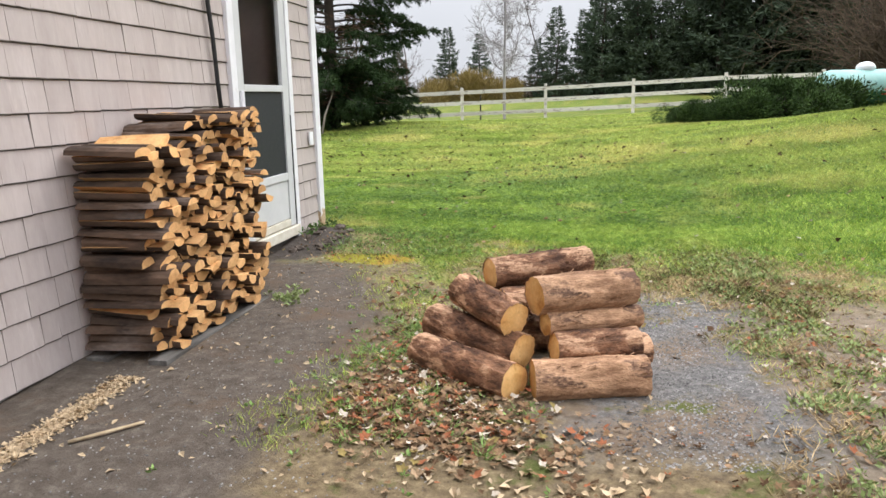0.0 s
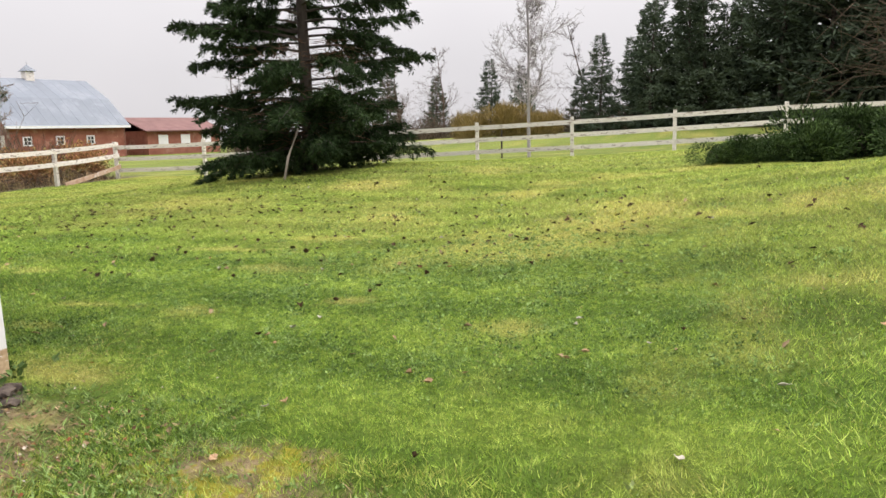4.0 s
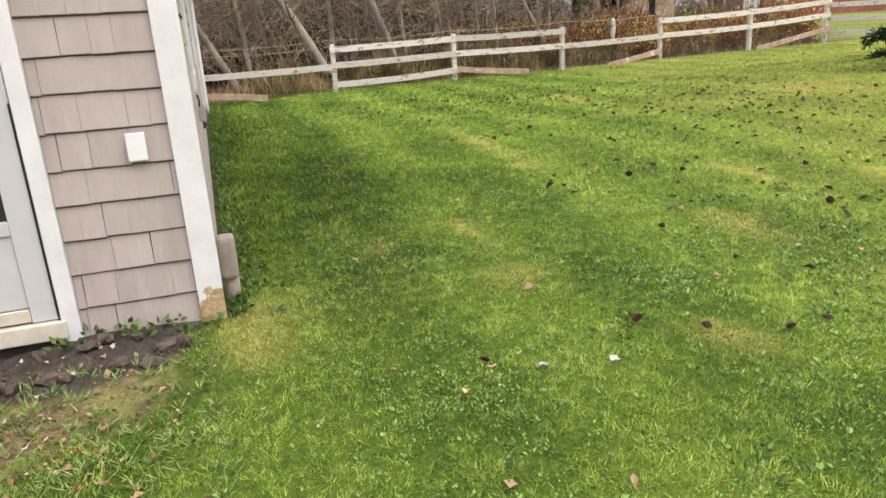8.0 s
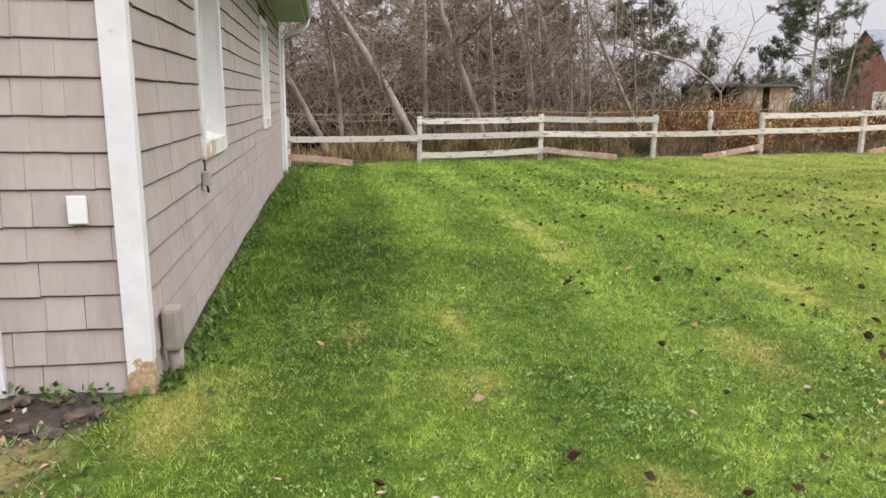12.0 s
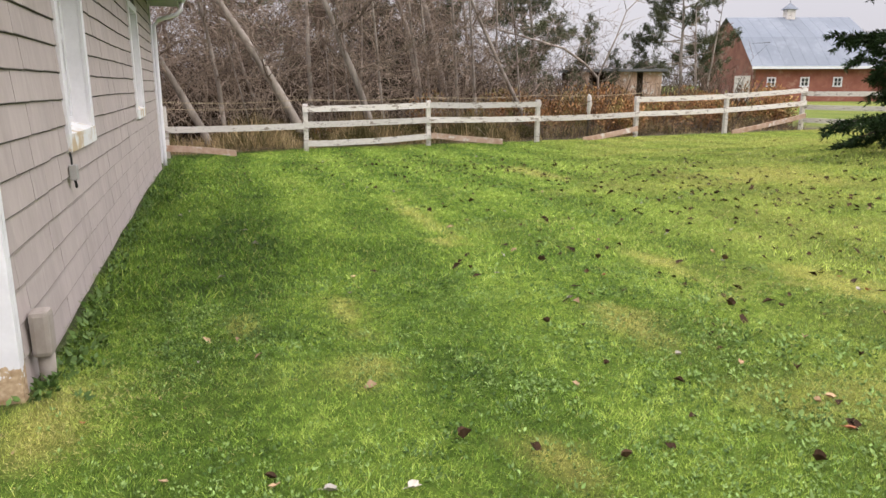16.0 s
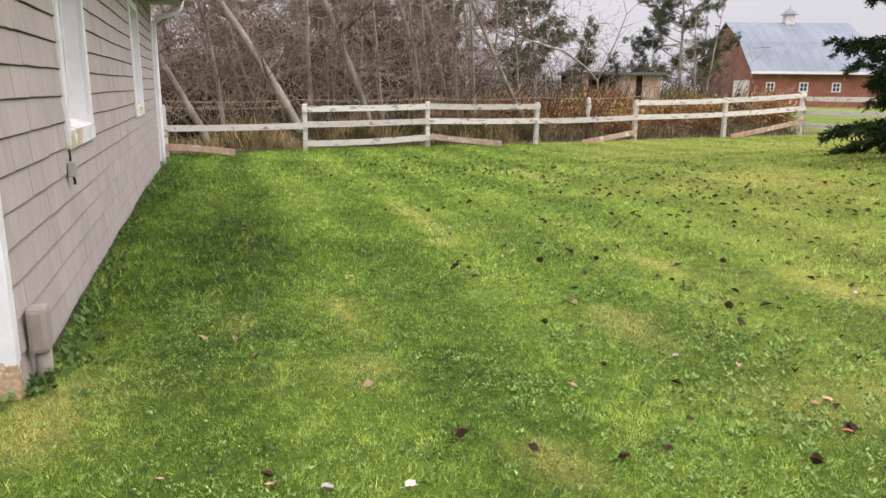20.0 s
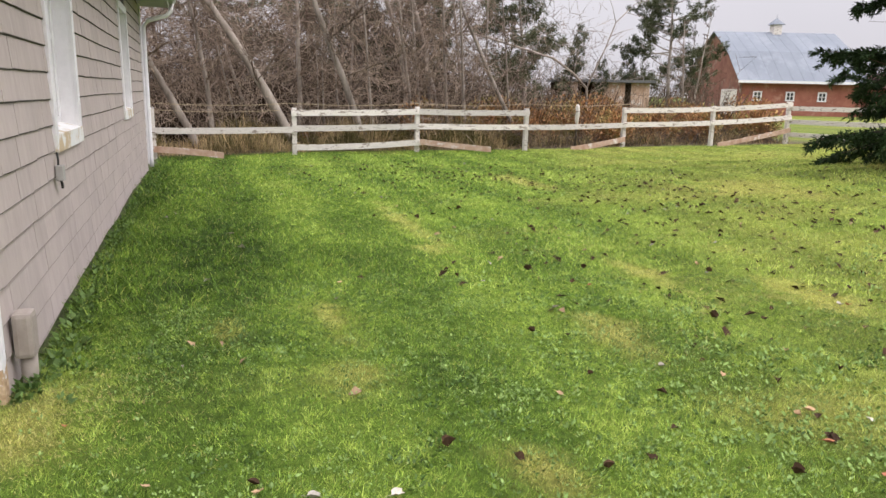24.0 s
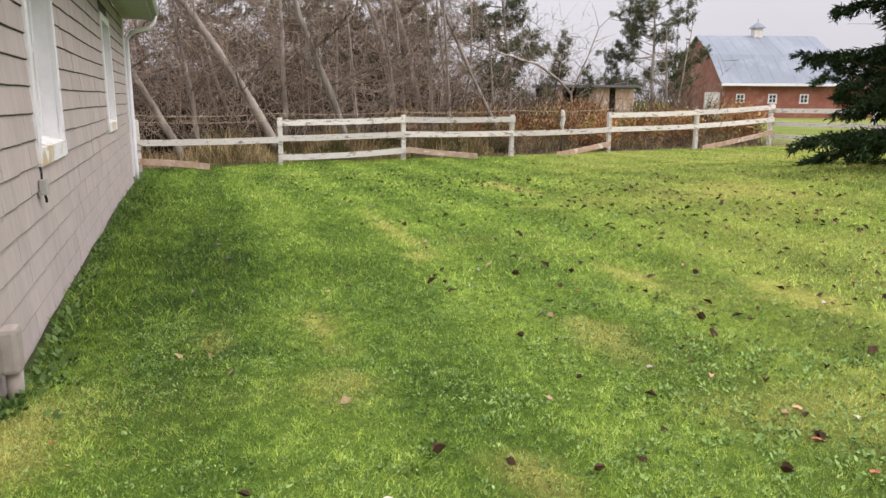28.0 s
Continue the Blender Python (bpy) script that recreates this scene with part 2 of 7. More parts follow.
RUST_SHRUB = mat("rust_orange_shrub_leaves", (0.20, 0.105, 0.045), (0.52, 0.27, 0.115), 1.3, 0.9, 0.0, island=0.6, spot=(0.27, 0.235, 0.085), spot_scale=1.3, spot_from=0.49, spot_to=0.60)
OLIVE_BRUSH = mat("olive_autumn_brush", (0.035, 0.032, 0.012), (0.15, 0.125, 0.045), 1.6, 0.9, 0.0, island=0.6, spec=0.1, spot=(0.20, 0.105, 0.04), spot_scale=1.4)
STRAW = mat("bleached_lawn_straw", (0.34, 0.31, 0.10), (0.54, 0.49, 0.20), 3, 0.9, 0.0, island=0.4, spec=0.1)
DRY_GRASS = mat("dry_tan_weeds", (0.25, 0.17, 0.085), (0.55, 0.42, 0.235), 1.5, 0.95, 0.0, island=0.55, spec=0.1, spot=(0.095, 0.085, 0.032), spot_scale=1.1, spot_from=0.46, spot_to=0.58)
UNDERBRUSH = mat("brown_underbrush", (0.052, 0.038, 0.027), (0.155, 0.112, 0.08), 2.0, 0.95, 0.0, island=0.45)
BARN_RED = mat("faded_barn_red", (0.23, 0.082, 0.058), (0.33, 0.135, 0.095), 1.4, 0.9, 0.2, fine=0.1, spot=(0.38, 0.20, 0.15), spot_scale=0.8, vary=0.1)
BARN_END = mat("weathered_red_gable", (0.15, 0.062, 0.046), (0.26, 0.12, 0.09), 1.4, 0.9, 0.2, fine=0.12, spot=(0.30, 0.22, 0.18), spot_scale=0.9, vary=0.12)
METAL_ROOF = mat("galvanised_roof_sheet", (0.150, 0.170, 0.198), (0.178, 0.200, 0.228), 0.5, 0.6, 0.05, fine=0.05, spot=(0.20, 0.222, 0.25), spot_scale=0.35, spot_from=0.5,
                 spot_to=0.6, metal=0.0, vary=0.035, stretch=(1, 1, 0.3))
RED_ROOF = mat("dull_red_roof", (0.13, 0.065, 0.058), (0.19, 0.10, 0.09), 1.2, 0.8, 0.1)
TANK_GREEN = mat("dark_green_tank_paint", (0.035, 0.125, 0.085), (0.06, 0.175, 0.12), 2, 0.45, 0.05, fine=0.05)
TANK_TOP = mat("chalky_mint_tank_paint", (0.26, 0.47, 0.43), (0.37, 0.57, 0.52), 3, 0.6, 0.05, fine=0.05)
RED_MARK = mat("red_warning_mark", (0.60, 0.10, 0.08), (0.70, 0.16, 0.13), 8, 0.6, 0.0)
STAKE = mat("yellow_pine_stake", (0.42, 0.28, 0.10), (0.55, 0.40, 0.18), 8, 0.85, 0.2)
WIRE = mat("pale_fence_cord", (0.36, 0.28, 0.17), (0.46, 0.38, 0.25), 8, 0.8, 0.0)
BLUE_PLASTIC = mat("blue_plastic_wrap", (0.30, 0.46, 0.66), (0.62, 0.70, 0.78), 12, 0.4, 0.2)


def peeling():
    """White paint that has come off the lowest hand's breadth of the boards in a ragged line."""
    m = WHITE.copy()
    m.name = "peeling_white_trim_paint"
    n, k = m.node_tree.nodes, m.node_tree.links
    b = n["Principled BSDF"]
    paint = b.inputs["Base Color"].links[0].from_socket
    place = n.new("ShaderNodeNewGeometry").outputs["Position"]
    xyz = n.new("ShaderNodeSeparateXYZ")
    k.new(place, xyz.inputs[0])
    ragged = n.new("ShaderNodeTexNoise")
    ragged.inputs["Scale"].default_value, ragged.inputs["Detail"].default_value = 16, 5
    k.new(place, ragged.inputs["Vector"])
    line = n.new("ShaderNodeMath")
    line.operation, line.inputs[1].default_value = "MULTIPLY_ADD", 0.30
    k.new(ragged.outputs["Fac"], line.inputs[0])
    k.new(xyz.outputs["Z"], line.inputs[2])
    cut = n.new("ShaderNodeMapRange")
    cut.inputs["From Min"].default_value, cut.inputs["From Max"].default_value = 0.300, 0.308
    k.new(line.outputs[0], cut.inputs["Value"])
    grain = n.new("ShaderNodeTexNoise")
    grain.inputs["Scale"].default_value, grain.inputs["Detail"].default_value = 40, 4
    k.new(place, grain.inputs["Vector"])
    wood = n.new("ShaderNodeValToRGB")
    wood.color_ramp.elements[0].position, wood.color_ramp.elements[0].color = 0.3, (0.30, 0.19, 0.10, 1)
    wood.color_ramp.elements[1].position, wood.color_ramp.elements[1].color = 0.7, (0.58, 0.44, 0.29, 1)
    k.new(grain.outputs["Fac"], wood.inputs["Fac"])
    mix = n.new("ShaderNodeMixRGB")
    k.new(cut.outputs["Result"], mix.inputs["Fac"])
    k.new(wood.outputs["Color"], mix.inputs["Color1"])
    k.new(paint, mix.inputs["Color2"])
    k.new(mix.outputs["Color"], b.inputs["Base Color"])
    return m


PEELING = peeling()


def glass(name):
    m = bpy.data.materials.new(name)
    m.use_nodes = True
    b = m.node_tree.nodes["Principled BSDF"]
    b.inputs["Base Color"].default_value = (0.93, 0.96, 0.96, 1)
    b.inputs["Roughness"].default_value, b.inputs["Transmission Weight"].default_value, b.inputs["IOR"].default_value = 0.02, 1.0, 1.45
    return m


GLASS = glass("window_glass")


# ---- mesh helpers ----
def box(bm, x0, x1, y0, y1, z0, z1, bevel=0.0, m=None):
    made = bmesh.ops.create_cube(bm, size=1.0)["verts"]
    bmesh.ops.scale(bm, vec=(x1 - x0, y1 - y0, z1 - z0), verts=made)
    bmesh.ops.translate(bm, vec=((x0 + x1) / 2, (y0 + y1) / 2, (z0 + z1) / 2), verts=made)
    if m is not None:
        bmesh.ops.transform(bm, matrix=m, verts=made)
    if bevel:
        edges = list({e for v in made for e in v.link_edges})
        bmesh.ops.bevel(bm, geom=edges, offset=bevel, segments=2, affect="EDGES", profile=0.6)


def boxes(*sizes, bevel=0.0):
    bm = bmesh.new()
    for s in sizes:
        box(bm, *s, bevel=bevel)
    return bm


def tube(bm, points, radii, sides=8, caps=True):
    """A bent tube through the points, with a radius at each."""
    points = [Vector(p) for p in points]
    rings = []
    for i, p in enumerate(points):
        way = (points[min(i + 1, len(points) - 1)] - points[max(i - 1, 0)]).normalized()
        side = way.cross(Vector((0, 0, 1)) if abs(way.z) < 0.95 else Vector((1, 0, 0))).normalized()
        up = side.cross(way)
        rings.append([bm.verts.new(p + radii[i] * (math.cos(a) * side + math.sin(a) * up)) for a in [2 * math.pi * j / sides for j in range(sides)]])
    for a, b in zip(rings, rings[1:]):
        for j in range(sides):
            bm.faces.new((a[j], a[(j + 1) % sides], b[(j + 1) % sides], b[j]))
    if caps:
        bm.faces.new(rings[0][::-1])
        bm.faces.new(rings[-1])


def mesh_of(name, bm, materials, smooth=False):
    me = bpy.data.meshes.new(name)
    bmesh.ops.recalc_face_normals(bm, faces=bm.faces)
    bm.to_mesh(me)
    bm.free()
    for m in materials if isinstance(materials, (list, tuple)) else [materials]:
        me.materials.append(m)
    if smooth:
        me.polygons.foreach_set("use_smooth", [True] * len(me.polygons))
    return me


def arrays(name, verts, faces, material, index=None, smooth=False):
    """A mesh from numpy arrays: verts (n, 3) and faces (m, 3 or 4)."""
    me = bpy.data.meshes.new(name)
    verts, faces = np.asarray(verts, np.float32), np.asarray(faces, np.int32)
    me.vertices.add(len(verts))
    me.vertices.foreach_set("co", verts.ravel())
    me.loops.add(faces.size)
    me.loops.foreach_set("vertex_index", faces.ravel())
    me.polygons.add(len(faces))
    me.polygons.foreach_set("loop_start", np.arange(0, faces.size, faces.shape[1], dtype=np.int32))
    for m in material if isinstance(material, (list, tuple)) else [material]:
        me.materials.append(m)
    if index is not None:
        me.polygons.foreach_set("material_index", np.asarray(index, np.int32))
    me.polygons.foreach_set("use_smooth", np.full(len(faces), smooth))
    me.update(calc_edges=True)
    return me


def thing(name, label, category, at=(0, 0, 0), group="", kind=""):
    ob = new(name)
    ob.location = at
    ob.empty_display_size = 0.1
    return tagged(ob, label, category, group, kind)


def world_of(ob):
    """The pose of a thing or part in the world."""
    return (world_of(ob.parent) @ ob.matrix_parent_inverse if ob.parent else Matrix()) @ ob.matrix_basis


def part(name, bm, material, parent, label="", smooth=False):
    """Links a bmesh or a mesh as one object under a thing or part; its coordinates are the world's."""
    me = mesh_of(name, bm, material, smooth) if isinstance(bm, bmesh.types.BMesh) else bm
    ob = new(name, me)
    ob.parent = parent
    ob.matrix_parent_inverse = world_of(parent).inverted()
    return tagged(ob, label)


# ---- the lie of the land ----
KNOLLS = ((5, 13, 5, 0.543), (12, 17, 8, 0.973), (-6, 19.5, 5, 0.432), (-16, 13, 8, -0.117), (-1, 2, 4, -0.105), (0, 27, 8, 0.258), (-3, 8, 4, 0.014),
          (6, 22, 6, 0.455), (-10, 10, 5, 0.017), (2, 8, 3.5, -0.132), (20, 5, 10, 0.559), (-3, 14, 5, -0.041), (5, 3, 4, 0.025), (5, 17.5, 3, -0.356),
          (-15.6, 6.8, 3.0, -0.17), (-2.78, 6.6, 0.42, 0.055), (-10, 50, 13, 0.80), (7, 50, 13, 0.80), (24, 48, 13, 0.80))


WAVES = np.random.default_rng(4).normal(0, 2.2, (30, 2))


def land(x, y):
    """The ground's height: broad knolls, and small swells near the house."""
    z = sum(h * np.exp(-((x - a) ** 2 + (y - b) ** 2) / (r * r)) for a, b, r, h in KNOLLS)
    near = 0.0022 * np.exp(-(x ** 2 + (y - 10) ** 2) / 900)
    return z + near * sum(np.sin(kx * x + ky * y + 1.7 * i) for i, (kx, ky) in enumerate(WAVES))


def swell(x, y, size, seed):
    """Smooth noise between 0 and 1 with lumps of the given size."""
    u, v = x / size, y / size
    i, j = np.floor(u).astype(np.int64), np.floor(v).astype(np.int64)
    f, g = u - i, v - j
    f, g = f * f * (3 - 2 * f), g * g * (3 - 2 * g)

    def corner(a, b):
        h = (a * 374761393 + b * 668265263 + seed * 974634713) & 0xffffffff
        h = ((h ^ (h >> 13)) * 1274126177) & 0xffffffff
        return ((h ^ (h >> 16)) & 0xffff) / 65535.0
    return (corner(i, j) * (1 - f) + corner(i + 1, j) * f) * (1 - g) + (corner(i, j + 1) * (1 - f) + corner(i + 1, j + 1) * f) * g


def ease(v, lo, hi):
    t = np.clip((v - lo) / (hi - lo), 0, 1)
    return t * t * (3 - 2 * t)


# dry spots in the lawn: x, y and half-widths
DRY_SPOTS = ((-2.94, 10.02, 0.34, 0.17), (-4.0, 10.95, 0.60, 0.14), (-5.32, 9.69, 0.34, 0.13), (-2.72, 8.50, 0.26, 0.13), (-2.62, 7.26, 0.32, 0.17), (-1.71, 9.01, 0.18, 0.10),
             (-7.3, 14.9, 1.5, 0.5), (-3.13, 11.67, 0.6, 0.28), (-6.6, 9.87, 1.3, 0.13), (-3.57, 8.58, 0.40, 0.10), (-3.6, 8.02, 0.32, 0.12), (-0.4, 8.5, 0.25, 0.15), (-9.5, 12.6, 1.2, 0.25))


def lawn_lush_shade(x, y):
    """Longer, darker grass beside the side wall; the wall's shade is part of the darkening."""
    return ease(y + 2.0 * (swell(x, y, 1.3, 3) - 0.5), 9.4, 7.7) * ease(x + 0.8 * (swell(x, y, 0.7, 4) - 0.5), -2.7, -3.6)


def lawn_dry(x, y):
    d = ease(swell(x, y, 1.5, 5) + 0.5 * swell(x, y, 0.45, 6) + 0.22 * swell(x, y, 0.14, 7), 0.92, 1.42) * (0.35 + 0.65 * ease(x + 0.9 * y, 4.0, 9.0))
    d = 0.7 * d + 0.30 * ease(0.35 * x + y, 8.6, 12.0) * (0.4 + 1.2 * swell(x, y, 0.5, 8))
    for a, b, p, q in DRY_SPOTS:
        r = np.hypot((x - a) / p, (y - b) / q) + 0.9 * (swell(x, y, 0.16, 9) - 0.5)
        d = np.maximum(d, 0.8 * ease(r, 1.25, 0.35))
    return np.clip(d - 0.75 * lawn_lush_shade(x, y) * (np.hypot((x + 2.62) / 0.4, (y - 7.28) / 0.3) > 1.3), 0, 1)


def lawn_tone(x, y):
    """From dark to light green: mowing swaths along the house, patches, tufts and painted wall shade."""
    swath = np.tanh(2.2 * np.sin(2 * math.pi * (y + 0.05 * x + 0.5 * (swell(x, y, 3.0, 10) - 0.5)) / 1.15))
    t = 0.50 + 0.085 * swath + 0.15 * (swell(x, y, 0.85, 11) - 0.5) + 0.15 * (swell(x, y, 0.28, 12) - 0.5)
    # lower tone by the wall: lush growth and the wall's shade together
    return t - 0.23 * lawn_lush_shade(x, y)


def lawn_edge(x):
    """The line north of which grass grows, at x."""
    s = np.clip((-1.75 - x) / 0.5, 0, 1)
    return 6.35 - 0.5 * np.exp(-((x + 1.45) / 0.35) ** 2) + 0.5 * s * s * (3 - 2 * s) - 0.40 * ease(x, 0.0, 0.8)


# ---- ground ----
def ground_material():
    m = bpy.data.materials.new("yard_ground")
    m.use_nodes = True
    n, k = m.node_tree.nodes, m.node_tree.links
    b = n["Principled BSDF"]
    b.inputs["Roughness"].default_value, b.inputs["Specular IOR Level"].default_value = 0.95, 0.15
    place = n.new("ShaderNodeNewGeometry").outputs["Position"]
    xyz = n.new("ShaderNodeSeparateXYZ")
    k.new(place, xyz.inputs[0])

    def noise_of(scale, detail=5, rough=0.6):
        t = n.new("ShaderNodeTexNoise")
        t.inputs["Scale"].default_value, t.inputs["Detail"].default_value, t.inputs["Roughness"].default_value = scale, detail, rough
        k.new(place, t.inputs["Vector"])
        return t.outputs["Fac"]

    def sums(op, a, b_, c=0.0):
        t = n.new("ShaderNodeMath")
        t.operation = op
        for i, v in enumerate((a, b_, c)):
            if isinstance(v, (int, float)):
                t.inputs[i].default_value = v
            else:
                k.new(v, t.inputs[i])
        return t.outputs[0]

    def step(v, lo, hi):
        t = n.new("ShaderNodeMapRange")
        t.interpolation_type = "SMOOTHSTEP"
        t.inputs["From Min"].default_value, t.inputs["From Max"].default_value = lo, hi
        k.new(v, t.inputs["Value"])
        return t.outputs["Result"]

    def ramp_of(fac, *stops):
        t = n.new("ShaderNodeValToRGB")
        while len(t.color_ramp.elements) < len(stops):
            t.color_ramp.elements.new(0.5)
        for e, (p, c) in zip(t.color_ramp.elements, stops):
            e.position, e.color = p, (*c, 1)
        k.new(fac, t.inputs["Fac"])
        return t.outputs["Color"]

    def mixed(fac, a, b_, kind="MIX"):
        t = n.new("ShaderNodeMixRGB")
        t.blend_type = kind
        for i, v in zip(("Fac", "Color1", "Color2"), (fac, a, b_)):
            if isinstance(v, (int, float)):
                t.inputs[i].default_value = v
            elif isinstance(v, tuple):
                t.inputs[i].default_value = (*v, 1)
            else:
                k.new(v, t.inputs[i])
        return t.outputs["Color"]

    x, y = xyz.outputs["X"], xyz.outputs["Y"]
    wob = sums("SUBTRACT", noise_of(1.4), 0.5)
    wob2 = sums("SUBTRACT", noise_of(5.0), 0.5)
    # lawn soil under the blades, coloured darker to deepen the shade between them
    tone, dry = n.new("ShaderNodeAttribute"), n.new("ShaderNodeAttribute")
    tone.attribute_name, dry.attribute_name = "tone", "dry"
    mottled = sums("ADD", tone.outputs["Fac"], sums("MULTIPLY", sums("SUBTRACT", noise_of(16, 5, 0.7), 0.5), 0.9))
    turf = ramp_of(mottled, (0.15, (0.028, 0.054, 0.007)), (0.50, (0.086, 0.142, 0.018)), (0.85, (0.195, 0.258, 0.040)))
    turf = mixed(sums("MULTIPLY", dry.outputs["Fac"], 0.85), turf, (0.29, 0.265, 0.070))
    turf = mixed(0.45, turf, ramp_of(noise_of(60, 4, 0.7), (0.36, (0.08, 0.10, 0.06)), (0.62, (1.2, 1.2, 1.1))), "MULTIPLY")
    gravel = ramp_of(noise_of(28, 8, 0.75), (0.34, (0.085, 0.080, 0.076)), (0.55, (0.185, 0.174, 0.164)), (0.74, (0.330, 0.312, 0.290)))
    gravel = mixed(step(noise_of(1.1, 6, 0.7), 0.46, 0.60), gravel, ramp_of(noise_of(22, 6, 0.7), (0.3, (0.118, 0.081, 0.056)), (0.7, (0.266, 0.200, 0.141))))
    packed = ramp_of(noise_of(13, 8, 0.75), (0.32, (0.072, 0.058, 0.046)), (0.55, (0.135, 0.110, 0.088)), (0.74, (0.225, 0.190, 0.155)))
    packed = mixed(step(noise_of(1.6, 6, 0.7), 0.50, 0.64), packed, (0.141, 0.100, 0.070))
    litter = ramp_of(noise_of(24, 6, 0.7), (0.32, (0.105, 0.076, 0.048)), (0.55, (0.225, 0.168, 0.095)), (0.72, (0.36, 0.285, 0.170)))
    litter = mixed(step(noise_of(2.6, 5, 0.7), 0.54, 0.66), litter, (0.10, 0.115, 0.032))
    moss = ramp_of(noise_of(20, 6), (0.3, (0.17, 0.165, 0.018)), (0.7, (0.36, 0.31, 0.035)))
    moss = mixed(sums("MULTIPLY", step(x, -2.05, -1.9), step(x, -1.55, -1.7)), moss, (0.36, 0.225, 0.03))
    verge = ramp_of(noise_of(24, 6, 0.7), (0.32, (0.150, 0.155, 0.045)), (0.55, (0.275, 0.255, 0.090)), (0.72, (0.42, 0.37, 0.160)))
    # packed strip beside the house wall, litter between it and the gravel
    side = sums("ADD", x, sums("MULTIPLY", wob, 0.55))
    base = mixed(step(side, -1.62, -1.35), packed, litter)
    base = mixed(step(sums("ADD", side, sums("MULTIPLY", wob2, 0.5)), -0.72, -0.35), base, gravel)
    base = mixed(sums("MULTIPLY", step(sums("ADD", y, sums("MULTIPLY", wob, 0.9)), 3.35, 2.95), step(side, -0.9, -0.5)), base, litter)
    weeds = sums("MULTIPLY", step(sums("ADD", noise_of(1.3, 6, 0.7), sums("MULTIPLY", y, 0.022)), 0.60, 0.68), step(side, -1.5, -1.2))
    base = mixed(weeds, base, litter)
    # bare brown earth beyond the gravel, with a weedy strip between
    earth = ramp_of(noise_of(17, 8, 0.75), (0.32, (0.140, 0.105, 0.072)), (0.55, (0.255, 0.200, 0.145)), (0.74, (0.370, 0.300, 0.225)))
    earth = mixed(step(noise_of(2.1, 6, 0.7), 0.56, 0.66), earth, (0.17, 0.155, 0.075))
    base = mixed(step(sums("ADD", side, sums("MULTIPLY", wob2, 0.4)), 0.30, 0.70), base, earth)
    # straw verge in front of the lawn
    bend = step(sums("MULTIPLY", x, -1.0), 1.75, 2.25)
    edge = sums("ADD", sums("ADD", y, sums("MULTIPLY", wob, 0.9)), sums("MULTIPLY", wob2, 0.35))
    edge = sums("SUBTRACT", edge, sums("MULTIPLY", bend, 0.5))
    dip = sums("MULTIPLY", step(x, -1.95, -1.5), step(x, -1.0, -1.4))
    edge = sums("ADD", edge, sums("MULTIPLY", dip, 0.5))
    edge = sums("ADD", edge, sums("MULTIPLY", step(x, 0.0, 0.8), 0.40))
    base = mixed(step(edge, 5.1, 5.7), base, mixed(step(noise_of(3.2, 6, 0.7), 0.42, 0.58), litter, verge))
    patch = sums("ADD", sums("POWER", sums("DIVIDE", sums("ADD", x, 2.05), 0.36), 2.0), sums("POWER", sums("DIVIDE", sums("SUBTRACT", y, 5.98), 0.19), 2.0))
    base = mixed(step(sums("ADD", patch, sums("MULTIPLY", wob2, 2.2)), 1.3, 0.6), base, moss)
    base = mixed(step(edge, 6.1, 6.5), base, turf)
    bare = sums("ADD", sums("POWER", sums("DIVIDE", sums("ADD", x, 1.12), 0.42), 2.0), sums("POWER", sums("DIVIDE", sums("SUBTRACT", y, 6.52), 0.24), 2.0))
    base = mixed(step(sums("ADD", bare, sums("MULTIPLY", wob2, 2.2)), 1.3, 0.5), base, mixed(step(noise_of(9), 0.45, 0.6), litter, moss))
    dirt = ramp_of(noise_of(16, 6, 0.7), (0.3, (0.042, 0.034, 0.028)), (0.7, (0.115, 0.096, 0.082)))
    heap = sums("ADD", sums("POWER", sums("DIVIDE", sums("ADD", x, 2.74), 0.38), 2.0), sums("POWER", sums("DIVIDE", sums("SUBTRACT", y, 6.4), 0.62), 2.0))
    base = mixed(step(sums("ADD", heap, sums("MULTIPLY", wob2, 1.2)), 1.2, 0.75), base, dirt)
    foot = sums("MULTIPLY", step(y, 7.32, 7.16), step(x, -2.7, -2.9))
    base = mixed(sums("MULTIPLY", foot, 0.4), base, dirt)
    wild = step(sums("ADD", sums("MULTIPLY", x, -1.0), sums("MULTIPLY", wob, 1.0)), 16.4, 17.0)
    base = mixed(sums("MULTIPLY", wild, step(y, 27.0, 24.5)), base, ramp_of(noise_of(3, 7), (0.3, (0.05, 0.038, 0.026)), (0.7, (0.16, 0.12, 0.08))))
    k.new(base, b.inputs["Base Color"])
    bump = n.new("ShaderNodeBump")
    bump.inputs["Strength"].default_value, bump.inputs["Distance"].default_value = 0.9, 0.02
    k.new(noise_of(26, 8, 0.75), bump.inputs["Height"])
    k.new(bump.outputs["Normal"], b.inputs["Normal"])
    return m


GROUND = ground_material()


def sheet_lines(lo, hi, mid_lo, mid_hi, fine):
    inner = np.arange(mid_lo, mid_hi + 1e-6, fine)
    left = mid_lo - np.geomspace(fine, mid_lo - lo, 40)[::-1]
    right = mid_hi + np.geomspace(fine, hi - mid_hi, 40)
    return np.concatenate([left, inner, right])


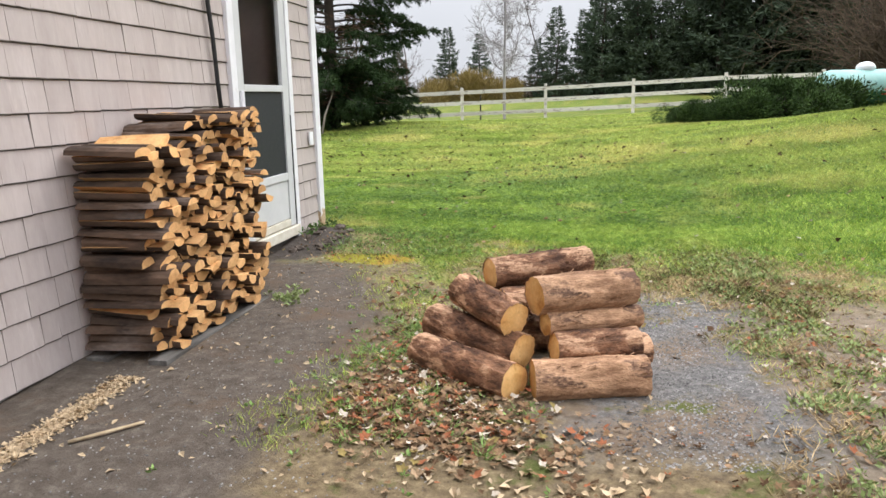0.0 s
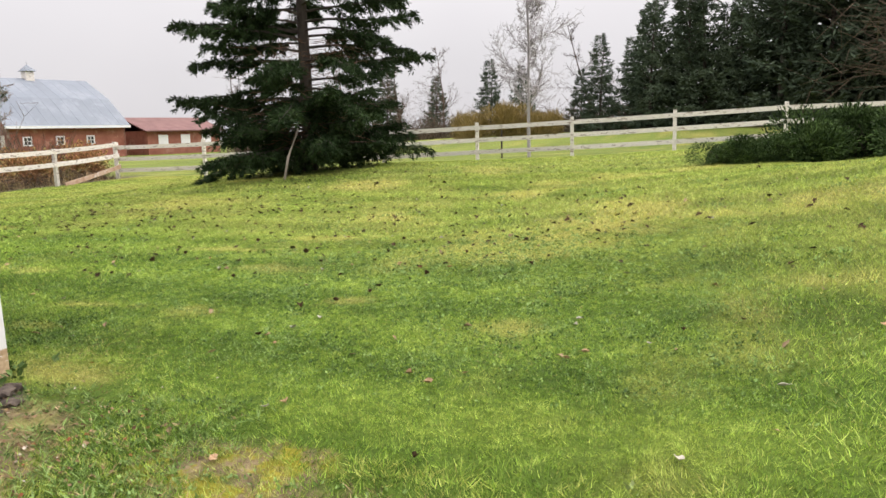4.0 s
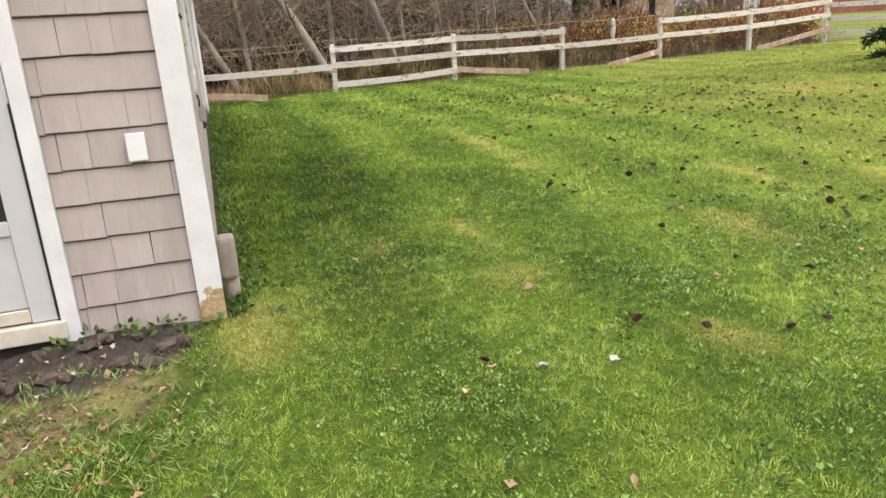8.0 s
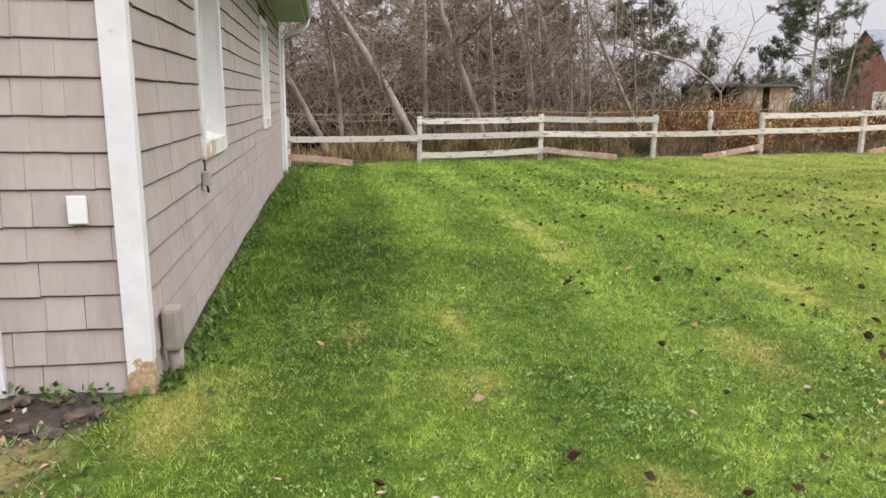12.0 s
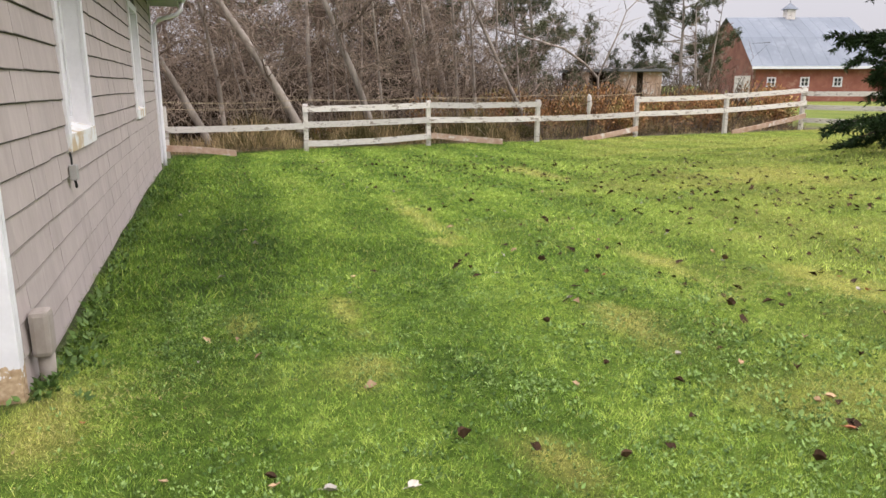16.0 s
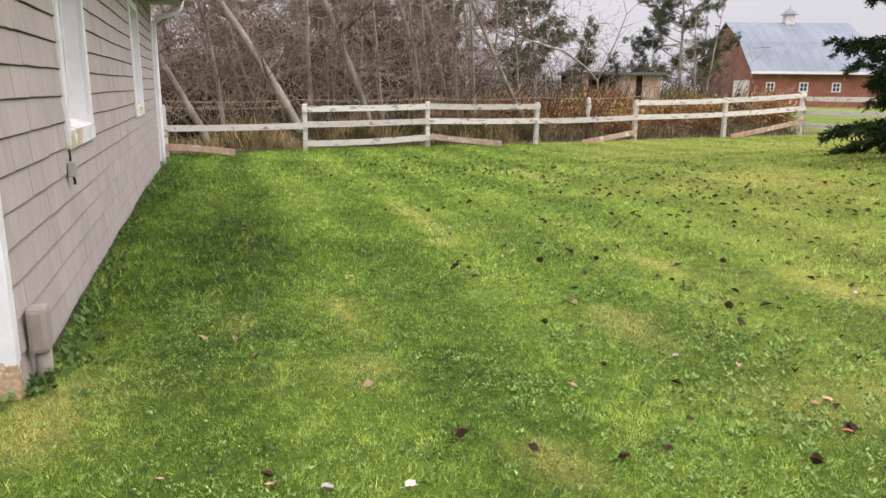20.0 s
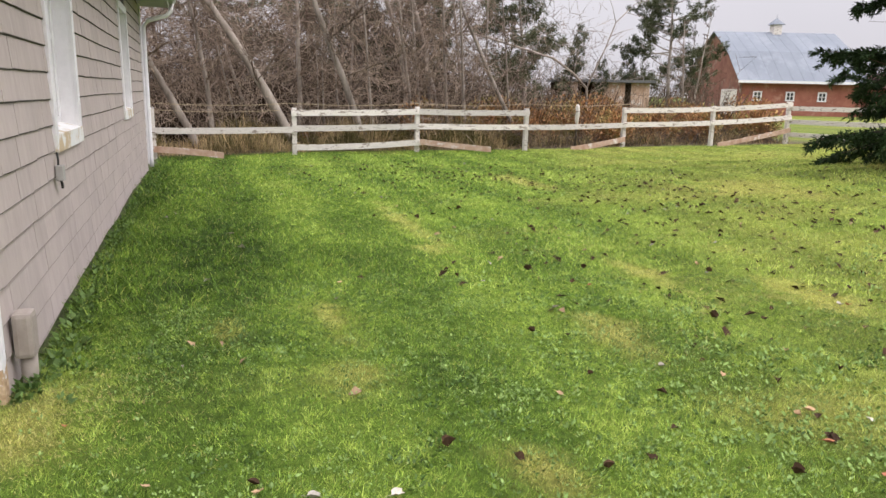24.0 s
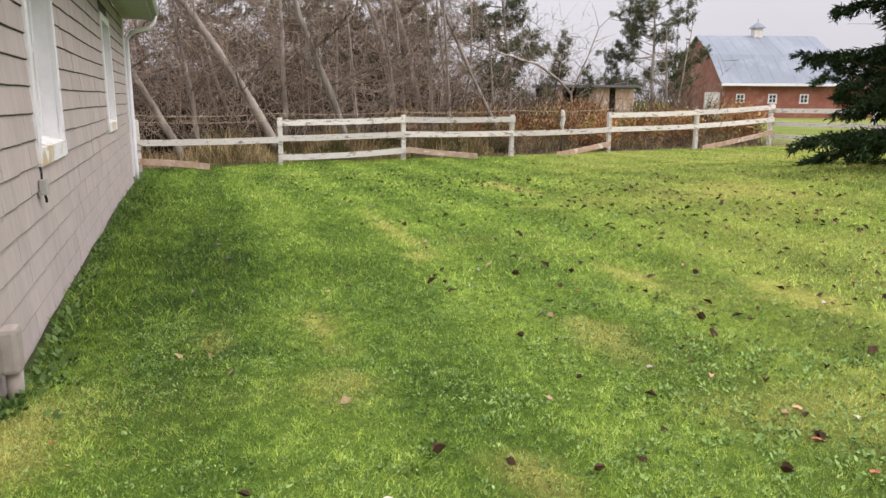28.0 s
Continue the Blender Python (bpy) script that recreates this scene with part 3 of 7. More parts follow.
gx, gy = np.meshgrid(sheet_lines(-900, 900, -18, 8, 0.2), sheet_lines(-900, 900, -3, 30, 0.2), indexing="ij")
gz = land(gx, gy)
nu, nv = gx.shape
quad = (np.arange(nu - 1)[:, None] * nv + np.arange(nv - 1)[None, :]).ravel()
ground = new("ground", arrays("ground", np.stack([gx, gy, gz], -1).reshape(-1, 3), np.stack([quad, quad + nv, quad + nv + 1, quad + 1], -1), GROUND, smooth=True))
for name_, values in (("tone", lawn_tone(gx, gy)), ("dry", lawn_dry(gx, gy))):
    ground.data.attributes.new(name_, "FLOAT", "POINT").data.foreach_set("value", values.astype(np.float32).ravel())
tagged(ground, "patchy green autumn lawn meeting a gravel and dirt drive", "ground", kind="structure")


# ---- house ----
WX, NY, BACK, SOUTH = -2.84, 7.11, -12.9, -7.0
EAVE = 2.62
COURSE = 0.15
wall_e = thing("wall_east", "taupe shingled house wall with a white storm door", "wall", kind="structure")
DOOR_Y0, DOOR_Y1, DOOR_TOP = 5.56, 6.45, 2.06
part("wall_core", boxes((WX - 0.16, WX - 0.012, SOUTH, DOOR_Y0, 0.0, EAVE + 2.9), (WX - 0.16, WX - 0.012, DOOR_Y1, NY - 0.012, 0.0, EAVE + 0.3),
                        (WX - 0.16, WX - 0.012, DOOR_Y0, DOOR_Y1, DOOR_TOP, EAVE + 0.9), (WX - 0.16, WX - 0.012, DOOR_Y0, DOOR_Y1, -0.1, 0.03)), SHEATH, wall_e)
wall_n = thing("wall_north", "taupe shingled side wall of the house with two white windows", "wall", kind="structure")
WINS = ((-5.53, -4.47), (-10.22, -9.10))
W_Z0, W_Z1 = 0.93, 2.28
xs = [WX - 0.16, WINS[0][1], WINS[0][0], WINS[1][1], WINS[1][0], BACK + 0.012]
core = [(xs[1], xs[0], NY - 0.16, NY - 0.012, 0.0, EAVE), (xs[3], xs[2], NY - 0.16, NY - 0.012, 0.0, EAVE), (xs[5], xs[4], NY - 0.16, NY - 0.012, 0.0, EAVE)]
for a, b in WINS:
    core += [(a, b, NY - 0.16, NY - 0.012, 0.0, W_Z0 + 0.06), (a, b, NY - 0.16, NY - 0.012, W_Z1 - 0.06, EAVE)]
part("wall_core", boxes(*core), SHEATH, wall_n)
wall_w = new("wall_west", mesh_of("wall_west", boxes((BACK, BACK + 0.15, SOUTH, NY - 0.17, -0.1, EAVE + 2.4)), SHINGLE_FAR))
tagged(wall_w, "plain taupe back wall of the house", "wall", kind="structure")
wall_s = new("wall_south", mesh_of("wall_south", boxes((BACK, WX - 0.17, SOUTH - 0.15, SOUTH - 0.002, -0.1, EAVE)), SHINGLE_FAR))
tagged(wall_s, "plain taupe end wall of the house", "wall", kind="structure")
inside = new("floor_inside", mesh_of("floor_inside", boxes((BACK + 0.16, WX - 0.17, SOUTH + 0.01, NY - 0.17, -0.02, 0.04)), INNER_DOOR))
tagged(inside, "dark wooden floor inside the house", "floor", kind="structure")
found = new("foundation", mesh_of("foundation", boxes((WX - 0.15, WX - 0.022, SOUTH, NY - 0.02, -0.3, 0.0), (BACK, WX - 0.16, NY - 0.15, NY - 0.022, -0.3, 0.0)), CONCRETE))
tagged(found, "low concrete foundation under the shingles", "foundation", kind="structure")

# roof with its soffit, fascia and gutter along the north eave
RIDGE_Y = 0.0
RISE = 0.42
roof = thing("roof", "grey shingled roof with a plain boxed eave", "roof", kind="structure")
bm = bmesh.new()
for s in (1, -1):
    y_out = RIDGE_Y + s * (NY + 0.5)
    z_out = EAVE + 0.06
    z_top = z_out + RISE * (NY + 0.5)
    vs = [bm.verts.new(p) for p in ((BACK - 0.35, y_out, z_out), (WX + 0.35, y_out, z_out), (WX + 0.35, RIDGE_Y, z_top), (BACK - 0.35, RIDGE_Y, z_top),
                                    (BACK - 0.35, y_out, z_out + 0.12), (WX + 0.35, y_out, z_out + 0.12), (WX + 0.35, RIDGE_Y, z_top + 0.12), (BACK - 0.35, RIDGE_Y, z_top + 0.12))]
    for f in ((0, 1, 2, 3), (4, 5, 6, 7), (0, 1, 5, 4), (1, 2, 6, 5), (2, 3, 7, 6), (3, 0, 4, 7)):
        bm.faces.new([vs[i] for i in f])
part("roof_slope", bm, ROOFING, roof)
part("soffit", boxes((BACK - 0.30, WX + 0.30, NY + 0.012, NY + 0.44, EAVE - 0.03, EAVE - 0.005)), SOFFIT, roof, "grey-green soffit boards")
part("fascia", boxes((BACK - 0.33, WX + 0.33, NY + 0.445, NY + 0.47, EAVE - 0.05, EAVE + 0.12), bevel=0.004), SOFFIT, roof)
bm = bmesh.new()
prof = [(0.0, 0.0), (0.0, -0.085), (0.07, -0.085), (0.105, -0.03), (0.105, 0.0), (0.098, 0.0), (0.095, -0.028), (0.066, -0.078), (0.007, -0.078), (0.007, 0.0)]
ends = []
for gx_ in (BACK - 0.33, WX + 0.33):
    ends.append([bm.verts.new((gx_, NY + 0.472 + a, EAVE + 0.10 + b)) for a, b in prof])
for i in range(len(prof)):
    bm.faces.new((ends[0][i], ends[0][(i + 1) % len(prof)], ends[1][(i + 1) % len(prof)], ends[1][i]))
for e in ends:
    bm.faces.new(e)
part("gutter", bm, SOFFIT, roof, "grey-green metal gutter")
bm = bmesh.new()
tube(bm, [(BACK - 0.05, NY + 0.52, EAVE + 0.02), (BACK - 0.05, NY + 0.50, EAVE - 0.10), (BACK - 0.05, NY + 0.42, EAVE - 0.18), (BACK - 0.05, NY + 0.13, EAVE - 0.27), (BACK - 0.05, NY + 0.055, EAVE - 0.36),
          (BACK - 0.05, NY + 0.05, 0.12), (BACK - 0.05, NY + 0.05, -0.05)], [0.035] * 7, 8)
part("downspout", bm, WHITE, roof, "white downspout at the far corner", smooth=True)

# corner boards
part("corner_board", boxes((WX - 0.01, WX + 0.022, NY - 0.10, NY + 0.010, -0.04, EAVE + 0.05), bevel=0.004), PEELING, wall_e, "white corner board, bare wood at its foot")
part("corner_board_return", boxes((WX - 0.052, WX - 0.0105, NY - 0.01, NY + 0.0105, -0.04, EAVE - 0.031), bevel=0.004), PEELING, wall_n, "white corner board, bare wood at its foot")
part("far_corner_board", boxes((BACK - 0.02, BACK + 0.07, NY - 0.01, NY + 0.022, 0.0, EAVE), bevel=0.004), WHITE, wall_n, "white painted corner board")

# storm door
door = thing("door_1", "closed white storm door with two dark panes and grey lower panel", "door", at=(WX, 6.0, 0.0), kind="structure")
F0, F1 = WX - 0.02, WX + 0.018
part("door_casing", boxes((WX - 0.03, WX + 0.028, DOOR_Y0 - 0.085, DOOR_Y0, 0.03, DOOR_TOP + 0.09), (WX - 0.03, WX + 0.028, DOOR_Y1, DOOR_Y1 + 0.07, 0.03, DOOR_TOP + 0.09),
                          (WX - 0.03, WX + 0.028, DOOR_Y0, DOOR_Y1, DOOR_TOP, DOOR_TOP + 0.09), bevel=0.006), WHITE, door, "white door casing")
part("door_frame", boxes((F0, F1, DOOR_Y0 + 0.004, DOOR_Y0 + 0.11, 0.14, DOOR_TOP - 0.004), (F0, F1, DOOR_Y1 - 0.11, DOOR_Y1 - 0.004, 0.14, DOOR_TOP - 0.004),
                         (F0, F1, DOOR_Y0 + 0.11, DOOR_Y1 - 0.11, DOOR_TOP - 0.11, DOOR_TOP - 0.004), (F0, F1, DOOR_Y0 + 0.11, DOOR_Y1 - 0.11, 1.235, 1.285),
                         (F0, F1, DOOR_Y0 + 0.11, DOOR_Y1 - 0.11, 0.525, 0.585), bevel=0.005), SCREEN_GREY, door, "pale grey metal door frame")
part("lower_panel", boxes((F0 + 0.01, F1 - 0.012, DOOR_Y0 + 0.112, DOOR_Y1 - 0.112, 0.205, 0.524), bevel=0.004), SCREEN_GREY, door, "grey lower panel")
part("bottom_rail", boxes((F0, F1, DOOR_Y0 + 0.112, DOOR_Y1 - 0.112, 0.145, 0.20), bevel=0.004), SILL_WOOD, door, "cream bottom rail")
part("threshold", boxes((WX - 0.10, WX + 0.045, DOOR_Y0 - 0.02, DOOR_Y1 + 0.02, 0.055, 0.135), bevel=0.008), SILL_WOOD, door, "weathered cream threshold")
for z0, z1 in ((0.586, 1.234), (1.286, DOOR_TOP - 0.111)):
    pane = part("pane", boxes((WX - 0.006, WX - 0.001, DOOR_Y0 + 0.111, DOOR_Y1 - 0.111, z0, z1)), GLASS, door)
    pane.visible_shadow = False
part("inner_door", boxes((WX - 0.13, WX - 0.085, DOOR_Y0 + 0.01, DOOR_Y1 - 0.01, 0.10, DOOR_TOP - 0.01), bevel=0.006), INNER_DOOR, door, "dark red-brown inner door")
part("insect_screen", boxes((WX + 0.001, WX + 0.003, DOOR_Y0 + 0.111, DOOR_Y1 - 0.111, 0.586, 1.234)), DARK_SCREEN, door, "dark insect screen")
bm = bmesh.new()
box(bm, F1, F1 + 0.02, DOOR_Y0 + 0.03, DOOR_Y0 + 0.07, 1.12, 1.24, 0.006)
box(bm, F1 + 0.02, F1 + 0.05, DOOR_Y0 + 0.035, DOOR_Y0 + 0.05, 0.98, 1.13, 0.005)
part("door_handle", bm, WHITE, door, "white latch handle")
part("hinge_rod", boxes((WX + 0.019, WX + 0.024, DOOR_Y1 - 0.010, DOOR_Y1 - 0.002, 0.14, 1.05)), BLACK, door, "dark hinge strip")

# windows
for i, (a, b) in enumerate(WINS):
    win = thing("window_%d" % (i + 1), "white framed house window with a bare wooden sill", "window", at=((a + b) / 2, NY, W_Z0), kind="structure")
    top = W_Z1
    part("window_casing", boxes((a, a + 0.085, NY - 0.011, NY + 0.016, W_Z0 + 0.03, top), (b - 0.085, b, NY - 0.011, NY + 0.016, W_Z0 + 0.03, top),
                                (a + 0.085, b - 0.085, NY - 0.011, NY + 0.016, top - 0.085, top), bevel=0.004), WHITE, win)
    part("window_jamb", boxes((a + 0.05, a + 0.083, NY - 0.158, NY - 0.012, W_Z0 + 0.06, top - 0.03), (b - 0.083, b - 0.05, NY - 0.158, NY - 0.012, W_Z0 + 0.06, top - 0.03),
                              (a + 0.083, b - 0.083, NY - 0.158, NY - 0.012, top - 0.083, top - 0.05)), WHITE, win)
    part("window_frame", boxes((a + 0.084, a + 0.15, NY - 0.15, NY - 0.105, W_Z0 + 0.10, top - 0.084), (b - 0.15, b - 0.084, NY - 0.15, NY - 0.105, W_Z0 + 0.10, top - 0.084),
                               (a + 0.15, b - 0.15, NY - 0.15, NY - 0.105, top - 0.14, top - 0.084), (a + 0.15, b - 0.15, NY - 0.15, NY - 0.105, W_Z0 + 0.10, W_Z0 + 0.15),
                               (a + 0.15, b - 0.15, NY - 0.148, NY - 0.11, 1.60, 1.64), bevel=0.004), WHITE, win)
    bm = bmesh.new()
    rows = [[bm.verts.new((x, y, z)) for y, z in ((NY - 0.158, W_Z0 - 0.02), (NY + 0.019, W_Z0 - 0.03), (NY + 0.019, W_Z0 + 0.075), (NY - 0.104, W_Z0 + 0.11), (NY - 0.158, W_Z0 + 0.11))] for x in (a - 0.002, b + 0.002)]
    for j in range(5):
        bm.faces.new((rows[0][j], rows[0][(j + 1) % 5], rows[1][(j + 1) % 5], rows[1][j]))
    bm.faces.new(rows[0])
    bm.faces.new(rows[1])
    part("window_sill", bm, SILL_WORN, win, "worn white sill with bare wood showing")
    for z0, z1 in ((W_Z0 + 0.151, 1.599), (1.641, top - 0.141)):
        pane = part("pane", boxes((a + 0.151, b - 0.151, NY - 0.132, NY - 0.127, z0, z1)), GLASS, win)
        pane.visible_shadow = False
    part("curtain", boxes((a - 0.02, b + 0.02, NY - 0.20, NY - 0.19, W_Z0 - 0.05, top + 0.05)), CURTAIN, win, "pale curtain drawn behind the glass")

# fittings on the walls
cover = new("outlet_cover", mesh_of("outlet_cover", boxes((WX + 0.012, WX + 0.028, 6.835, 6.912, 0.775, 0.892), bevel=0.006), PLATE))
tagged(cover, "blank white plastic plate on the shingled wall", "cover plate")
jb = thing("junction_box", "small grey electrical box on the side wall", "electrical box", at=(-4.40, NY, 0.78))
part("box_body", boxes((-4.43, -4.36, NY + 0.008, NY + 0.05, 0.745, 0.835), bevel=0.006), BOX_GREY, jb)
bm = bmesh.new()
tube(bm, [(-4.40, NY + 0.02, 0.83), (-4.40, NY + 0.022, 0.87), (-4.42, NY + 0.015, 0.905)], [0.006] * 3, 6)
part("cable", bm, BLACK, jb, "short dark cable")
bm = bmesh.new()
tube(bm, [(-4.39, NY + 0.03, 0.745), (-4.40, NY + 0.034, 0.715), (-4.42, NY + 0.03, 0.70)], [0.008] * 3, 6)
part("cable", bm, BLACK, jb, "short dark cable")
vent = thing("conduit_pipe", "taupe painted elbow box and pipe beside the corner", "conduit", at=(-3.06, NY, 0.0))
part("elbow_box", boxes((-3.11, -3.0, NY + 0.012, NY + 0.095, 0.14, 0.345), bevel=0.022), CONDUIT, vent)
bm = bmesh.new()
tube(bm, [(-3.06, NY + 0.056, 0.17), (-3.06, NY + 0.056, 0.06), (-3.06, NY + 0.056, -0.1)], [0.036, 0.034, 0.034], 12)
part("pipe", bm, CONDUIT, vent, smooth=True)
bm = bmesh.new()
tube(bm, [(WX + 0.022, 5.22, 2.55), (WX + 0.022, 5.21, 2.0), (WX + 0.024, 5.235, 1.8), (WX + 0.03, 5.25, 1.6), (WX + 0.03, 5.27, 1.3), (WX + 0.04, 5.285, 0.95)], [0.015] * 6, 8)
tube(bm, [(WX + 0.03, 5.30, 0.96), (WX + 0.035, 5.24, 0.955), (WX + 0.04, 5.29, 0.90)], [0.009] * 3, 6)
hang = new("hanging_cable", mesh_of("hanging_cable", bm, BLACK, True))
tagged(hang, "black cable hanging down the wall behind the firewood", "cable")


# ---- fences ----
def post(parent, x, y, z0, z1, turn=0.0, lean=0.0, w=0.10):
    bm = bmesh.new()
    box(bm, -w / 2, w / 2, -w / 2, w / 2, -0.25, z1 - z0, 0.008)
    bmesh.ops.transform(bm, matrix=pose(x, y, z0, lean, 0, turn), verts=bm.verts)
    return part("post", bm, WORN_WHITE, parent)


def rail(parent, a, b, height=0.13, thick=0.032, name="rail", material=None, label="", sag=0.012):
    a, b = Vector(a), Vector(b)
    way = b - a
    turn = math.atan2(way.y, way.x)
    flat = math.hypot(way.x, way.y)
    bm = bmesh.new()
    n = 6
    rows = []
    for i in range(n + 1):
        s = i / n
        dz = -4 * sag * s * (1 - s) + noise.noise((a.x + s * 3, a.y, a.z * 3)) * 0.006
        rows.append([bm.verts.new((s * flat, u, way.z * s + dz + v)) for u, v in ((0, -height / 2), (thick, -height / 2), (thick, height / 2), (0, height / 2))])
    for p, q in zip(rows, rows[1:]):
        for j in range(4):
            bm.faces.new((p[j], p[(j + 1) % 4], q[(j + 1) % 4], q[j]))
    bm.faces.new(rows[0])
    bm.faces.new(rows[-1])
    bmesh.ops.transform(bm, matrix=pose(a.x, a.y, a.z, 0, 0, math.degrees(turn)), verts=bm.verts)
    return part(name, bm, material or WORN_WHITE, parent, label)


west = thing("fence_west", "peeling white three-rail board fence with fallen boards", "fence", at=(-16.3, 17, -0.1), kind="structure")
FX = ((-16.05, 7.05, 0.86), (-16.05, 9.98, 0.89), (-16.14, 12.87, 0.945), (-16.10, 15.68, 0.94), (-16.45, 18.72, 0.995), (-16.25, 21.40, 1.07), (-16.62, 24.36, 1.22))
for i, (x, y, top) in enumerate(FX):
    post(west, x - 0.05, y, float(land(x, y)) - 0.02, top, random.uniform(-4, 4), random.uniform(-1, 1))
RAILS = {0: (None, 0.50, None), 1: (0.87, 0.53, None), 2: (0.87, 0.53, None), 3: (None, 0.52, None), 4: (0.90, 0.53, None), 5: (0.90, 0.53, None)}
for i, heights in RAILS.items():
    (x0, y0, t0), (x1, y1, t1) = FX[i], FX[i + 1]
    for h in heights:
        if h is not None:
            u0, u1 = 1.0 - h, 1.0 - h
            rail(west, (x0 + 0.035, y0 - 0.06, t0 - u0 + 0.02), (x1 + 0.035, y1 + 0.06, t1 - u1 + 0.02))
fallen = "fallen bare fence board"
rail(west, (-15.95, 7.02, 0.0), (-15.9, 8.45, -0.14), name="fallen_board", material=BARE_BOARD, label=fallen, sag=-0.02)
rail(west, (-16.0, 10.0, 0.02), (-16.08, 12.95, 0.12), name="fallen_board", material=WORN_WHITE, label="loose white board lying along the fence foot", sag=0.03)
rail(west, (-16.02, 12.9, 0.14), (-15.75, 14.6, -0.03), name="fallen_board", material=BARE_BOARD, label=fallen)
rail(west, (-16.0, 16.9, -0.06), (-16.35, 18.7, 0.17), name="fallen_board", material=BARE_BOARD, label=fallen)
rail(west, (-16.1, 21.5, 0.02), (-16.45, 24.3, 0.42), name="fallen_board", material=BARE_BOARD, label=fallen)

north = thing("fence_north", "white three-rail board fence across the lawn's far side", "fence", at=(-5, 26.3, 0.3), kind="structure")
QX = [(-16.62 + 2.94 * i, 24.36 + (0.5 * i if i < 4 else 2.0 - 0.02 * (i - 4))) for i in range(14)]
for i, (x, y) in enumerate(QX):
    g = float(land(x, y))
    if i:
        post(north, x, y + 0.06, g - 0.02, g + 1.19, random.uniform(-3, 3))
    if i + 1 < len(QX):
        x1, y1 = QX[i + 1]
        g1 = float(land(x1, y1))
        for h in (0.28, 0.65, 1.03):
            rail(north, (x, y, g + h), (x1, y1, g1 + h), sag=0.006)


# ---- barn ----
def on_axes(bm, m):
    bmesh.ops.transform(bm, matrix=m, verts=bm.verts)
    return bm


BARN = pose(-47.16, 48.83, -0.2, 0, 0, 71.3)
LEN, WID = 9.6, 12.0
barn = thing("barn", "faded red barn with a grey metal gambrel roof and white cupola", "barn", at=(-50, 52, 0))
gable = [(0, 0), (0, 2.95), (WID * 0.22, 5.1), (WID / 2, 6.85), (WID * 0.78, 5.1), (WID, 2.95), (WID, 0)]
bm = bmesh.new()
box(bm, 0.02, LEN - 0.02, 0.0, 0.2, 0, 2.95)
part("long_wall", on_axes(bm, BARN), BARN_RED, barn)
for x0 in (0.0, LEN):
    bm = bmesh.new()
    a = [bm.verts.new((x0 - 0.1, y, z)) for y, z in gable]
    b = [bm.verts.new((x0 + 0.1, y, z)) for y, z in gable]
    bm.faces.new(a)
    bm.faces.new(b[::-1])
    for i in range(len(gable)):
        bm.faces.new((a[i], a[(i + 1) % len(gable)], b[(i + 1) % len(gable)], b[i]))
    part("gable_wall", on_axes(bm, BARN), BARN_END, barn, "weathered red gable wall")
roofline = [(-0.45, 2.80), (WID * 0.22 - 0.1, 5.2), (WID / 2, 7.0), (WID * 0.78 + 0.1, 5.2), (WID + 0.45, 2.80)]
sheets = 12
for j in range(sheets):
    for (y0, z0), (y1, z1) in zip(roofline, roofline[1:]):
        bm = bmesh.new()
        xa, xb = -0.4 + (LEN + 0.8) * j / sheets, -0.4 + (LEN + 0.8) * (j + 1) / sheets - 0.015
        vs = [bm.verts.new(p) for p in ((xa, y0, z0), (xb, y0, z0), (xb, y1, z1), (xa, y1, z1), (xa, y0, z0 + 0.06), (xb, y0, z0 + 0.06), (xb, y1, z1 + 0.06), (xa, y1, z1 + 0.06))]
        for f in ((0, 1, 2, 3), (4, 5, 6, 7), (0, 1, 5, 4), (1, 2, 6, 5), (2, 3, 7, 6), (3, 0, 4, 7)):
            bm.faces.new([vs[i] for i in f])
        part("roof_sheet", on_axes(bm, BARN), METAL_ROOF, barn)
bm = bmesh.new()
box(bm, -0.4, LEN + 0.4, -0.5, -0.42, 2.68, 2.88)
part("fascia", on_axes(bm, BARN), WHITE, barn, "white eave board")
for x0 in (1.35, 3.95, 6.5):
    bm = bmesh.new()
    for x, z, w, h in ((-0.30, 1.70, 0.05, 0.34), (0.30, 1.70, 0.05, 0.34), (0, 1.70, 0.025, 0.30), (0, 2.02, 0.35, 0.05), (0, 1.37, 0.38, 0.05), (0, 1.70, 0.28, 0.025)):
        box(bm, x0 + x - w, x0 + x + w, -0.07, -0.004, z - h, z + h)
    frame_ = part("window", on_axes(bm, BARN), WHITE, barn, "white framed barn window")
    for cx in (-0.14, 0.14):
        for cz in (1.545, 1.84):
            bm = bmesh.new()
            box(bm, x0 + cx - 0.11, x0 + cx + 0.11, -0.03, -0.006, cz - 0.12, cz + 0.12)
            part("pane", on_axes(bm, BARN), DARK_SCREEN, frame_)
bm = bmesh.new()
box(bm, -0.16, -0.101, 0.4, 3.6, 0.1, 2.2, 0.01)
part("barn_door", on_axes(bm, BARN), WORN_WHITE, barn, "white sliding door in the gable")
cup = part("cupola", on_axes(boxes((4.55, 5.25, WID / 2 - 0.4, WID / 2 + 0.4, 6.85, 7.7), bevel=0.02), BARN), WORN_WHITE, barn, "white louvred cupola")
bm = bmesh.new()
bmesh.ops.create_cone(bm, cap_ends=True, segments=4, radius1=0.78, radius2=0.03, depth=0.55, matrix=pose(4.9, WID / 2, 7.95, 0, 0, 45))
part("cupola_roof", on_axes(bm, BARN), METAL_ROOF, cup)
bm = bmesh.new()
tube(bm, [(4.9, WID / 2, 8.15), (4.9, WID / 2, 8.5)], [0.03, 0.015], 6)
part("finial", on_axes(bm, BARN), METAL_ROOF, cup)
annex = thing("barn_annex", "low red farm building with a dull red roof", "farm building", at=(-44, 64, 0))
AN = pose(-43.8, 60.6, -0.2, 0, 0, 71.3)
bm = bmesh.new()
